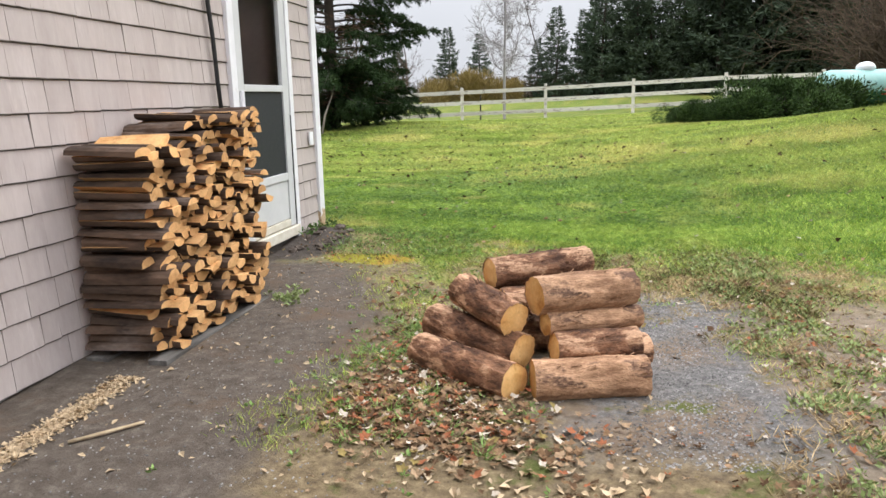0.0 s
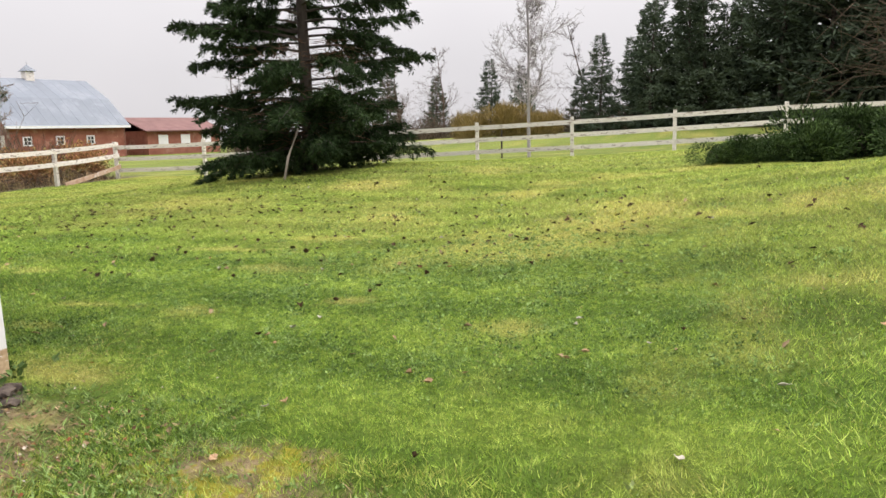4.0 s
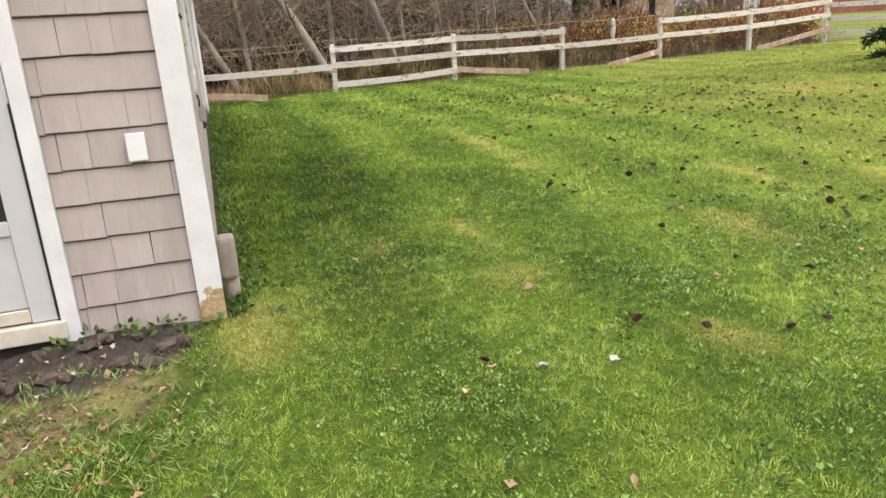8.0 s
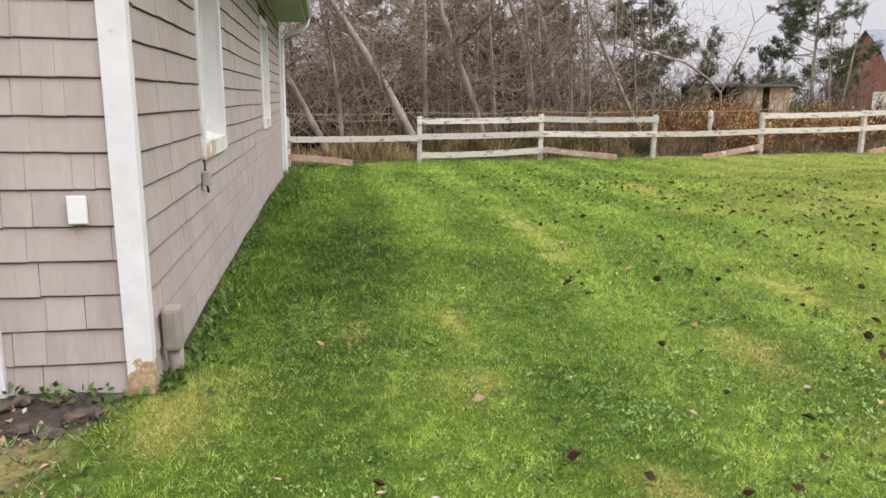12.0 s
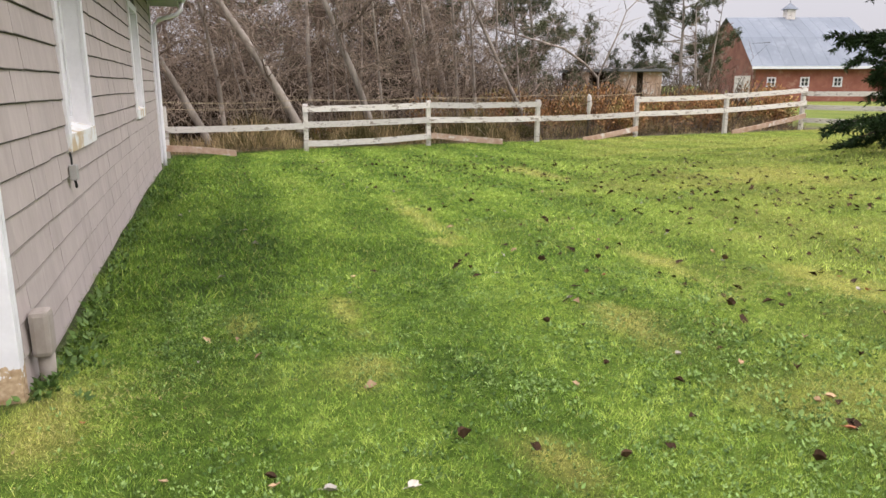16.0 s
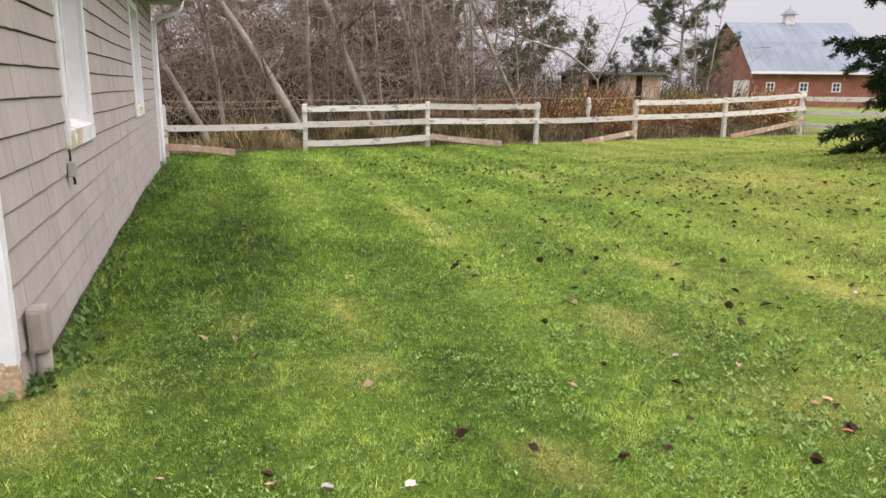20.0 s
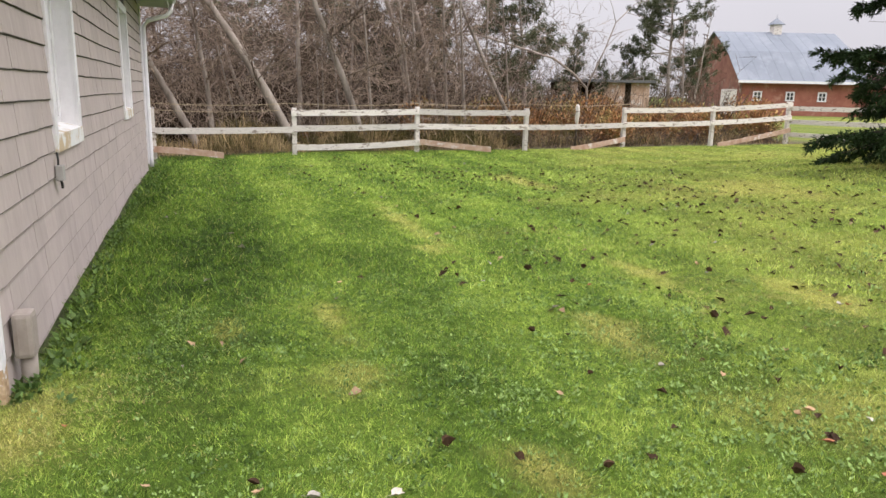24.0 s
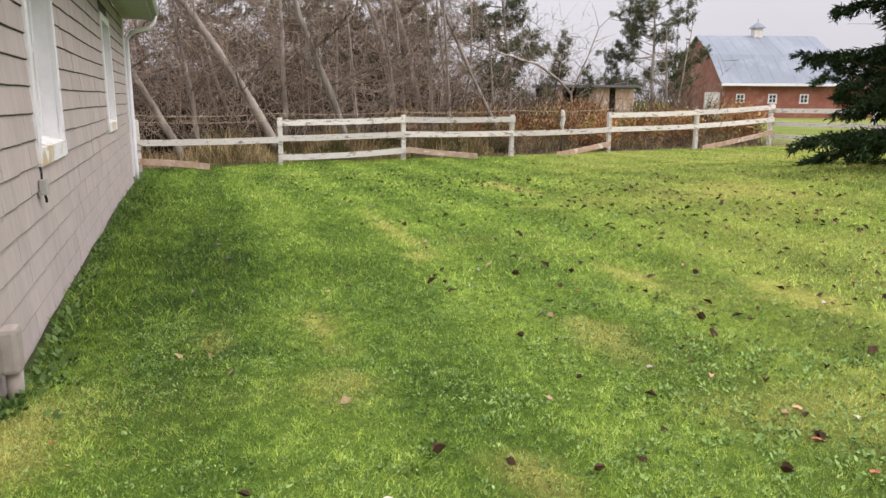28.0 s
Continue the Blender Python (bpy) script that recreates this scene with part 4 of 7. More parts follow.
box(bm, 0, 8, 0, 7, 0, 2.4)
part("wall", on_axes(bm, AN), BARN_RED, annex)
bm = bmesh.new()
for s in ((-0.4, 3.5), (7.4, 3.5)):
    vs = [bm.verts.new(p) for p in ((-0.4, s[0], 2.3), (8.4, s[0], 2.3), (8.4, s[1], 3.6), (-0.4, s[1], 3.6), (-0.4, s[0], 2.4), (8.4, s[0], 2.4), (8.4, s[1], 3.7), (-0.4, s[1], 3.7))]
    for f in ((0, 1, 2, 3), (4, 5, 6, 7), (0, 1, 5, 4), (1, 2, 6, 5), (2, 3, 7, 6), (3, 0, 4, 7)):
        bm.faces.new([vs[i] for i in f])
part("roof", on_axes(bm, AN), RED_ROOF, annex)
for x0 in (1.6, 4.0, 6.4):
    bm = bmesh.new()
    box(bm, x0 - 0.5, x0 + 0.5, -0.05, -0.002, 1.0, 2.0)
    part("window", on_axes(bm, AN), WHITE, annex)
shed = thing("old_shed", "weathered plank shed half hidden in the brush", "shed", at=(-33, 27, -0.1))
SH = pose(-31.5, 24.6, -0.2, 0, 0, 72)
for x0, x1 in ((0.0, 0.9), (2.0, 3.2), (3.5, 4.4)):
    part("wall", on_axes(boxes((x0, x1, 0, 0.06, 0, 2.1), bevel=0.01), SH), BARE_BOARD, shed)
part("back_wall", on_axes(boxes((0, 4.4, 2.4, 2.5, 0, 2.1)), SH), DARK_BRUSH, shed)
part("roof", on_axes(boxes((-0.2, 4.6, -0.25, 2.7, 2.11, 2.24), bevel=0.01), SH), ROOFING, shed)


# ---- second building, tank and the bed beside it ----
B2X, B2Y, B2Z = 4.68, 12.2, 0.90
B2 = pose(B2X, B2Y, B2Z, 0, 0, -24)
wall2 = thing("wall_neighbour", "grey shingled end of a second house on a block foundation", "wall", at=(B2X, B2Y, B2Z), kind="structure")
part("wall_core", on_axes(boxes((0.01, 7, 0.01, 6, 0.27, 4.4)), B2), SHEATH, wall2)
part("foundation", on_axes(boxes((0.03, 7, 0.03, 6, -1.0, 0.268)), B2), CONCRETE, wall2, "bare grey concrete foundation")
part("corner_board", on_axes(boxes((-0.02, 0.09, -0.022, 0.1, 0.27, 4.4), bevel=0.004), B2), WHITE, wall2)
part("vent", on_axes(boxes((0.86, 1.25, 0.005, 0.03, 0.03, 0.24), *[(0.88, 1.23, -0.012, 0.004, 0.045 + 0.04 * i, 0.065 + 0.04 * i) for i in range(5)]), B2), ALUMINIUM, wall2, "louvred foundation vent")
bm = bmesh.new()
tube(bm, [(-0.03, -0.07, 4.4), (-0.03, -0.07, 0.36), (-0.07, -0.08, 0.26), (-0.50, -0.18, 0.12)], [0.042] * 4, 8)
part("downspout", on_axes(bm, B2), WHITE, wall2, "white downspout with a kicked-out foot", smooth=True)
rng2 = np.random.default_rng(21)
for c in range(14):
    bm = bmesh.new()
    x0 = 0.092
    while x0 < 3.2:
        w = rng2.uniform(0.12, 0.28)
        z0 = 0.27 + 0.19 * c + rng2.uniform(-0.003, 0.003)
        vs = [bm.verts.new(p) for p in ((x0, 0.008, z0), (x0 + w - 0.004, 0.008, z0), (x0 + w - 0.004, -0.012, z0), (x0, -0.012, z0), (x0, 0.008, z0 + 0.19), (x0 + w - 0.004, 0.008, z0 + 0.19))]
        for f in ((0, 1, 2, 3), (3, 2, 5, 4), (0, 3, 4), (1, 5, 2)):
            bm.faces.new([vs[i] for i in f])
        x0 += w
    tagged(part("shingle_course", on_axes(bm, B2), SHINGLE_FAR, wall2), kind="stuff")
stake = new("wooden_stake", mesh_of("wooden_stake", boxes((3.82, 3.865, 11.98, 12.025, 0.55, 1.60), bevel=0.004), STAKE))
tagged(stake, "bare yellow wooden stake in the lawn", "stake")

tank = thing("propane_tank", "horizontal green propane tank with a chalky pale top", "propane tank", at=(5.6, 19.3, 0.8))
R, L = 0.46, 1.5
bm = bmesh.new()
low, high = bmesh.new(), bmesh.new()
prof = [(-L / 2 - 0.30, 0.02), (-L / 2 - 0.27, 0.20), (-L / 2 - 0.18, 0.36), (-L / 2 - 0.06, 0.43), (-L / 2 + 0.05, R), (L / 2 - 0.05, R), (L / 2 + 0.06, 0.43), (L / 2 + 0.18, 0.36), (L / 2 + 0.27, 0.20), (L / 2 + 0.30, 0.02)]
for target, a0, a1 in ((high, -5, 185), (low, 185, 355)):
    grid = [[target.verts.new((d, r * math.cos(radians(a0 + (a1 - a0) * j / 20)), r * math.sin(radians(a0 + (a1 - a0) * j / 20)))) for j in range(21)] for d, r in prof]
    for p, q in zip(grid, grid[1:]):
        for j in range(20):
            target.faces.new((p[j], p[j + 1], q[j + 1], q[j]))
TP = pose(5.72, 19.3, 1.14, 0, 0, 4)
bm.free()
part("lower_shell", on_axes(low, TP), TANK_GREEN, tank, "dark green lower half", smooth=True)
part("upper_shell", on_axes(high, TP), TANK_TOP, tank, "chalky mint upper half", smooth=True)
bm = bmesh.new()
bmesh.ops.create_uvsphere(bm, u_segments=20, v_segments=10, radius=0.19, matrix=pose(0.05, 0, R + 0.03) @ Matrix.Diagonal((1.1, 1, 0.75, 1)))
part("valve_dome", on_axes(bm, TP), PLATE, tank, "white valve dome", smooth=True)
for dx in (-0.55, 0.55):
    bm = bmesh.new()
    box(bm, dx - 0.1, dx + 0.1, -0.35, 0.35, -0.85, -0.42, 0.01)
    part("saddle", on_axes(bm, TP), CONCRETE, tank)
bm = bmesh.new()
for j in range(3):
    a = radians(-12 + 12 * j)
    box(bm, 0.25 + 0.05 * j, 0.41 + 0.03 * j, -0.012, 0.002, -0.018, 0.018, m=pose(0, -R * math.cos(a), R * math.sin(a), -math.degrees(a)))
part("warning_mark", on_axes(bm, TP), RED_MARK, tank, "faded red warning marks")


# ---- logs and firewood beside the house ----
def log(a, b, r, bark, seed, label):
    a, b = Vector(a), Vector(b)
    rng = random.Random(seed)
    ob = thing("log", label, "log", at=tuple((a + b) / 2), group="heap of cut logs")
    turn = (b - a).to_track_quat("Y", "Z").to_matrix().to_4x4()
    half = (b - a).length / 2
    ob.matrix_basis = Matrix.Translation((a + b) / 2) @ turn
    n, rings = 44, 30
    shell = bmesh.new()
    rows = []
    for i in range(rings + 1):
        y = -half + 2 * half * i / rings
        row = []
        for j in range(n):
            ang = 2 * math.pi * j / n
            q = Vector((math.cos(ang) * 2.2 + seed * 3.1, y * 5, math.sin(ang) * 2.2))
            flake = noise.noise(Vector((math.cos(ang) * 5, y * 9 + seed, math.sin(ang) * 5)))
            rr = r * (1 + 0.08 * noise.noise(q) + 0.06 * noise.noise(q * 3.1) + (0.04 * math.sin(ang * 2 + seed)) + 0.06 * max(0.0, flake) ** 0.5 + 0.035 * noise.noise(Vector((math.cos(ang) * 14, y * 9 + seed, math.sin(ang) * 14))))
            row.append(shell.verts.new((rr * math.cos(ang), y, rr * math.sin(ang))))
        rows.append(row)
    for p, q in zip(rows, rows[1:]):
        for j in range(n):
            shell.faces.new((p[j], p[(j + 1) % n], q[(j + 1) % n], q[j]))
    ends = []
    for row, s in ((rows[0], -1), (rows[-1], 1)):
        bm = bmesh.new()
        tilt = rng.uniform(-0.10, 0.10)
        ring = [bm.verts.new((v.co.x * 0.985, v.co.y - s * 0.004 + tilt * v.co.z * s * 0.3, v.co.z * 0.985)) for v in row]
        inner = [bm.verts.new((v.co.x * 0.5, v.co.y + s * 0.003, v.co.z * 0.5)) for v in row]
        for j in range(n):
            bm.faces.new((ring[j], ring[(j + 1) % n], inner[(j + 1) % n], inner[j]))
        bm.faces.new(inner)
        ends.append(bm)
    # loose flakes of bark curling off the upper side
    flakes = bmesh.new()
    for q in range(26):
        ang, y = rng.uniform(-0.2, 3.4), rng.uniform(-half * 0.95, half * 0.9)
        l, w = rng.uniform(0.012, 0.035), rng.uniform(0.006, 0.014)
        tip, out = rng.uniform(0.004, 0.018), r * rng.uniform(1.0, 1.06)
        rim = [(ang - w / r / 2, y, out), (ang + w / r / 2, y, out), (ang + w / r / 3, y + l, out + tip), (ang - w / r / 3, y + l, out + tip)]
        top = [flakes.verts.new((o_ * math.cos(g_), y_, o_ * math.sin(g_))) for g_, y_, o_ in rim]
        low = [flakes.verts.new(((o_ - 0.003) * math.cos(g_), y_, (o_ - 0.003) * math.sin(g_))) for g_, y_, o_ in rim]
        for f in ((top[0], top[1], top[2], top[3]), (low[3], low[2], low[1], low[0]), *[(low[c], low[(c + 1) % 4], top[(c + 1) % 4], top[c]) for c in range(4)]):
            flakes.faces.new(f)
    for name, bm, m, lab in (("bark", shell, bark, ""), ("loose_bark", flakes, bark, ""), ("cut_end", ends[0], CUT, "fresh orange cut end"), ("cut_end", ends[1], CUT, "fresh orange cut end")):
        me = mesh_of(name, bm, m, name == "bark")
        o = new(name, me)
        o.parent = ob
        tagged(o, lab, kind="stuff" if name == "loose_bark" else "")
    return ob


dark_log, pale_log = "reddish-brown barked log with fresh cut ends in a heap", "pale tan log with stripped bark in a heap"
log((-0.85, 4.10, 0.335), (-0.40, 4.38, 0.345), 0.078, BARK, 1, dark_log)
log((-0.62, 3.86, 0.30), (-0.20, 4.13, 0.29), 0.086, PALE_BARK, 2, pale_log)
log((-0.57, 3.83, 0.185), (-0.16, 4.10, 0.155), 0.052, PALE_BARK, 3, "thin pale log with stripped bark in a heap")
log((-0.53, 3.79, 0.085), (-0.17, 3.95, 0.075), 0.070, BARK, 4, dark_log)
log((-0.61, 3.65, -0.01), (-0.14, 3.78, -0.01), 0.086, PALE_BARK, 5, "thick pale brown log lying at the foot of a heap")
log((-0.70, 3.81, 0.20), (-0.99, 4.13, 0.25), 0.077, BARK, 6, dark_log)
log((-0.66, 3.79, 0.065), (-1.13, 4.12, 0.09), 0.080, BARK, 7, dark_log)
log((-0.68, 3.62, -0.01), (-1.16, 3.95, -0.005), 0.082, BARK, 8, dark_log)
log((-0.78, 3.99, 0.225), (-0.42, 4.27, 0.20), 0.066, BARK, 9, dark_log)
log((-0.86, 4.08, 0.02), (-0.42, 4.33, 0.01), 0.085, BARK, 10, dark_log)
log((-0.52, 3.88, 0.0), (-0.12, 4.10, -0.005), 0.075, BARK, 11, dark_log)


def slab_mesh(seed):
    """A split slab 1 m long on x: curved bark above, split wood below and at the ends."""
    rng = random.Random(seed)
    w, h = rng.uniform(0.075, 0.130), rng.uniform(0.030, 0.052)
    k = rng.uniform(0.65, 0.95)
    n = 7
    verts, faces, idx = [], [], []
    for x in (0.0, 0.5, 1.0):
        for j in range(n):
            s = j / (n - 1)
            yy = -0.5 * w * math.cos(math.pi * s) + rng.uniform(-0.002, 0.002)
            zz = h * math.sin(math.pi * s) ** k + rng.uniform(-0.002, 0.002)
            verts.append((x, yy, zz))
        verts.append((x, rng.uniform(-0.2, 0.2) * w, rng.uniform(-0.006, 0.002)))
    m = n + 1
    for i in range(2):
        for j in range(m):
            faces.append((i * m + j, i * m + (j + 1) % m, (i + 1) * m + (j + 1) % m, (i + 1) * m + j))
            idx.append(0 if j < n - 1 else 1)
    bm = bmesh.new()
    vs = [bm.verts.new(v) for v in verts]
    for f, i in zip(faces, idx):
        bm.faces.new([vs[q] for q in f]).material_index = i
    bm.faces.new([vs[j] for j in range(m)]).material_index = 1
    bm.faces.new([vs[2 * m + j] for j in range(m)][::-1]).material_index = 1
    return mesh_of("slab", bm, [SLAB_BARK, SLAB_CUT])


SLABS = [slab_mesh(40 + i) for i in range(22)]
pile = thing("firewood_stack", "tall stack of split orange slabwood on a plank against the wall", "firewood stack", at=(-2.63, 4.4, -0.08))
rng = random.Random(7)
z = 0.0
count = 0
while z < 1.12 and count < 340:
    y = 3.74 + rng.uniform(-0.02, 0.02) + 0.05 * z
    y_end = 4.84 + 0.07 * z
    while y < y_end and count < 340:
        me = SLABS[rng.randrange(len(SLABS))]
        if z > 0.97 and y < 4.12 + 1.2 * (z - 0.97) + rng.uniform(-0.08, 0.08):
            y += 0.1
            continue
        o = new("slab", me)
        o.parent = pile
        o.matrix_parent_inverse = pile.matrix_basis.inverted()
        long = rng.uniform(0.34, 0.47)
        edge_slab = y < 3.92 or z > 0.88
        flip = rng.choice((0, 0, 0, 0, 180) if edge_slab else (0, 180, 180, 180))
        o.matrix_basis = pose(-2.815 + rng.uniform(0, 0.03), y + 0.055, z - 0.03 + (0.038 if flip else 0), flip + rng.gauss(0, 13), rng.uniform(-2.5, 2.5), rng.uniform(-5, 5)) @ Matrix.Diagonal((long, 1, 1, 1))
        y += rng.uniform(0.074, 0.104)
        count += 1
    z += 0.0440
plank = new("base_plank", mesh_of("base_plank", boxes((-2.46, -2.36, 3.72, 5.12, -0.14, -0.045), (-2.80, -2.68, 3.72, 5.05, -0.14, -0.05), bevel=0.004), PLANK_GREY))
plank.parent = pile
plank.matrix_parent_inverse = pile.matrix_basis.inverted()
tagged(plank, "weathered grey plank under the stack")


# ---- plants: helpers ----
def sticks(p0, p1, r0, r1, n=3):
    """Tapered prisms, one for each row of the arrays."""
    p0, p1 = np.asarray(p0, float), np.asarray(p1, float)
    r0, r1 = np.asarray(r0, float)[:, None], np.asarray(r1, float)[:, None]
    way = p1 - p0
    way /= np.linalg.norm(way, axis=1, keepdims=True) + 1e-9
    ref = np.where(np.abs(way[:, 2:3]) < 0.9, np.array([[0, 0, 1.0]]), np.array([[1.0, 0, 0]]))
    s = np.cross(way, ref)
    s /= np.linalg.norm(s, axis=1, keepdims=True) + 1e-9
    u = np.cross(s, way)
    rings = []
    for p, r in ((p0, r0), (p1, r1)):
        for j in range(n):
            a = 2 * math.pi * j / n
            rings.append(p + r * (math.cos(a) * s + math.sin(a) * u))
    verts = np.stack(rings, 1).reshape(-1, 3)
    base = np.arange(len(p0))[:, None] * (2 * n)
    faces = np.stack([np.stack([base[:, 0] + j, base[:, 0] + (j + 1) % n, base[:, 0] + n + (j + 1) % n, base[:, 0] + n + j], -1) for j in range(n)], 1).reshape(-1, 4)
    return verts, faces


def blades(p, d, length, width, rng):
    """Pointed leaves: a four-cornered blade from p along d."""
    d = d / (np.linalg.norm(d, axis=1, keepdims=True) + 1e-9)
    s = np.cross(d, rng.normal(size=d.shape))
    s /= np.linalg.norm(s, axis=1, keepdims=True) + 1e-9
    length, width = np.asarray(length)[:, None], np.asarray(width)[:, None]
    mid = p + d * length * 0.45
    verts = np.stack([p, mid + s * width / 2, p + d * length, mid - s * width / 2], 1).reshape(-1, 3)
    faces = np.arange(len(verts)).reshape(-1, 4)
    return verts, faces


def limb_points(rng, start, way, length, n, droop, wild):
    pts = [np.array(start, float)]
    way = np.array(way, float)
    for _ in range(n):
        way = way + np.array([0, 0, droop]) / n + rng.normal(0, wild, 3)
        way /= np.linalg.norm(way)
        pts.append(pts[-1] + way * length / n)
    return np.array(pts)


def pipe_of(points, radii, n=9):
    """One unbroken tapered tube."""
    points = np.asarray(points, float)
    way = np.gradient(points, axis=0)
    way /= np.linalg.norm(way, axis=1, keepdims=True)
    s = np.cross(way, (1.0, 0.2, 0.0))
    s /= np.linalg.norm(s, axis=1, keepdims=True)
    u = np.cross(s, way)
    a = 2 * math.pi * np.arange(n) / n
    rings = points[:, None] + np.asarray(radii)[:, None, None] * (np.cos(a)[None, :, None] * s[:, None] + np.sin(a)[None, :, None] * u[:, None])
    k = np.arange(len(points) - 1)[:, None] * n
    j = np.arange(n)[None, :]
    faces = np.stack([k + j, k + (j + 1) % n, k + n + (j + 1) % n, k + n + j], -1).reshape(-1, 4)
    return rings.reshape(-1, 3), faces


def bare_tree_meshes(seed, height, radius, lean=(0, 0), first=0.25, limbs=16, spread=0.5, side=3, wander=0.05, twiggy=1.0, base_drop=0.4, bark=TRUNK, twig=TWIG, curve=None):
    rng = np.random.default_rng(seed)
    trunk = limb_points(rng, (0, 0, -base_drop), (lean[0], lean[1], 1), height + base_drop, 14, 0.25, wander)
    if curve is not None:
        up = np.linspace(-base_drop, height, 15)
        sway = rng.normal(0, 0.35 * radius, (15, 2)).cumsum(0) * 0.5
        trunk = np.stack([lean[0] * up + sway[:, 0], lean[1] * up + curve * up * np.minimum(np.abs(up), 4.5) + sway[:, 1], up], -1)
    tr = radius * np.linspace(1.0, 0.16, len(trunk)) ** 0.9
    tv, tf = pipe_of(trunk, tr)
    a, b, ra, rb = [], [], [], []

    def add(pts, r0, r1):
        rr = np.linspace(r0, r1, len(pts))
        a.extend(pts[:-1])
        b.extend(pts[1:])
        ra.extend(rr[:-1])
        rb.extend(rr[1:])

    for i in range(limbs):
        s = first + (1 - first) * (i + rng.uniform(0, 1)) / limbs
        at = s * (len(trunk) - 1)
        k = min(int(at), len(trunk) - 2)
        p = trunk[k] + (trunk[k + 1] - trunk[k]) * (at - k)
        ang = rng.uniform(0, 2 * math.pi)
        ln = height * spread * (1.15 - s) * rng.uniform(0.5, 1.1)
        pts = limb_points(rng, p, (math.cos(ang), math.sin(ang), rng.uniform(0.1, 1.1)), ln, 6, 0.3, 0.14)
        r = max(0.008, radius * (1.1 - s) * 0.30)
        add(pts, r, r * 0.3)
        for q in range(1, len(pts)):
            for _ in range(side):
                w = pts[q] - pts[q - 1]
                w = w / np.linalg.norm(w) + rng.normal(0, 0.6, 3)
                l2 = ln * rng.uniform(0.18, 0.45)
                sub = limb_points(rng, pts[q - 1] + (pts[q] - pts[q - 1]) * rng.uniform(), w, l2, 4, 0.15, 0.16)
                add(sub, max(0.006, r * 0.4), 0.004)
                for t in range(1, len(sub)):
                    for _ in range(rng.poisson(1.6 * twiggy)):
                        w2 = sub[t] - sub[t - 1]
                        w2 = w2 / np.linalg.norm(w2) + rng.normal(0, 0.7, 3)
                        add(limb_points(rng, sub[t], w2, l2 * rng.uniform(0.25, 0.6), 2, 0.1, 0.15), 0.0055, 0.003)
    bv, bf = sticks(a, b, ra, rb, 3)
    return arrays("trunk", tv, tf, bark, smooth=True), arrays("branch_frame", bv, bf, twig)


def tree_of(name, parts_, label, category, at, turn=0.0, scale=1.0, group=""):
    ob = thing(name, label, category, at=at, group=group)
    ob.matrix_basis = pose(at[0], at[1], at[2], 0, 0, turn) @ Matrix.Scale(scale, 4)
    for pn, me in parts_:
        o = new(pn, me)
        o.parent = ob
        if pn != "trunk":
            tagged(o, kind="stuff")
    return ob


def conifer_meshes(seed, height, radius, needle, bark, layers=26, per=7, low=0.04, sprigs=26, droop=-0.35, length=0.22, width=0.035, gaps=0.0, bare_trunk=0.0, fullness=0.85, dead=0.0):
    rng = np.random.default_rng(seed)
    trunk = limb_points(rng, (0, 0, -0.3), (0, 0, 1), height + 0.3, 12, 0, 0.012)
    tr = height * 0.017 * np.linspace(1, 0.06, len(trunk))
    tv, tf = pipe_of(trunk, tr)
    a, b, ra, rb, P, D, L, W = [], [], [], [], [], [], [], []
    DP, DD = [], []
    for i in range(layers):
        s = low + (0.985 - low) * (i + 0.5 * rng.uniform()) / layers
        zc = s * height
        if s < bare_trunk:
            continue
        reach = radius * (1 - s) ** fullness * (0.86 + 0.14 * min(1.0, s / 0.12)) + 0.12
        m = max(4, int(per * (0.6 + 0.6 * (1 - s))))
        off = rng.uniform(0, 6.3)
        for j in range(m):
            if rng.uniform() < gaps:
                continue
            ang = off + 2 * math.pi * j / m + rng.normal(0, 0.15)
            ln = reach * rng.uniform(0.5, 1.15)
            pts = limb_points(rng, (0, 0, zc + rng.normal(0, 0.06)), (math.cos(ang), math.sin(ang), 0.25 + 0.5 * s), ln, 6, droop, 0.05)
            pts[-1, 2] += 0.10 * ln
            r = 0.006 + 0.012 * ln
            rr = np.linspace(r, 0.004, len(pts))
            a.extend(pts[:-1]); b.extend(pts[1:]); ra.extend(rr[:-1]); rb.extend(rr[1:])
            k = max(8, int(sprigs * ln))
            t = rng.uniform(0.12, 1.0, k) ** 0.8
            seg = np.minimum((t * 6).astype(int), 5)
            fr = (t * 6 - seg)[:, None]
            on = pts[seg] * (1 - fr) + pts[seg + 1] * fr
            way = pts[seg + 1] - pts[seg]
            way /= np.linalg.norm(way, axis=1, keepdims=True)
            sidew = np.cross(way, (0, 0, 1.0))
            sgn = rng.choice((-1, 1), k)[:, None]
            out = way * rng.uniform(0.4, 0.9, (k, 1)) + sidew * sgn * rng.uniform(0.3, 1.0, (k, 1)) + np.array([[0, 0, -0.22]]) + rng.normal(0, 0.16, (k, 3))
            out /= np.linalg.norm(out, axis=1, keepdims=True)
            tw = ln * 0.26 * (1.15 - t) + length * 0.8
            for f in (0.15, 0.42, 0.7, 0.97):
                q = on + out * (tw * f)[:, None]
                q[:, 2] -= 0.12 * (tw * f) ** 2
                P.append(q)
                D.append(out + rng.normal(0, 0.42, (k, 3)))
                L.append(length * rng.uniform(0.6, 1.15, k))
                W.append(width * rng.uniform(0.7, 1.3, k))
    P, D, L, W = np.concatenate(P), np.concatenate(D), np.concatenate(L), np.concatenate(W)
    cv, cf = blades(P, D, L, W, rng)
    bv, bf = sticks(a, b, ra, rb, 3)
    return [("trunk", arrays("trunk", tv, tf, bark, smooth=True)), ("branch_frame", arrays("branch_frame", bv, bf, bark)), ("crown", arrays("crown", cv, cf, needle))]


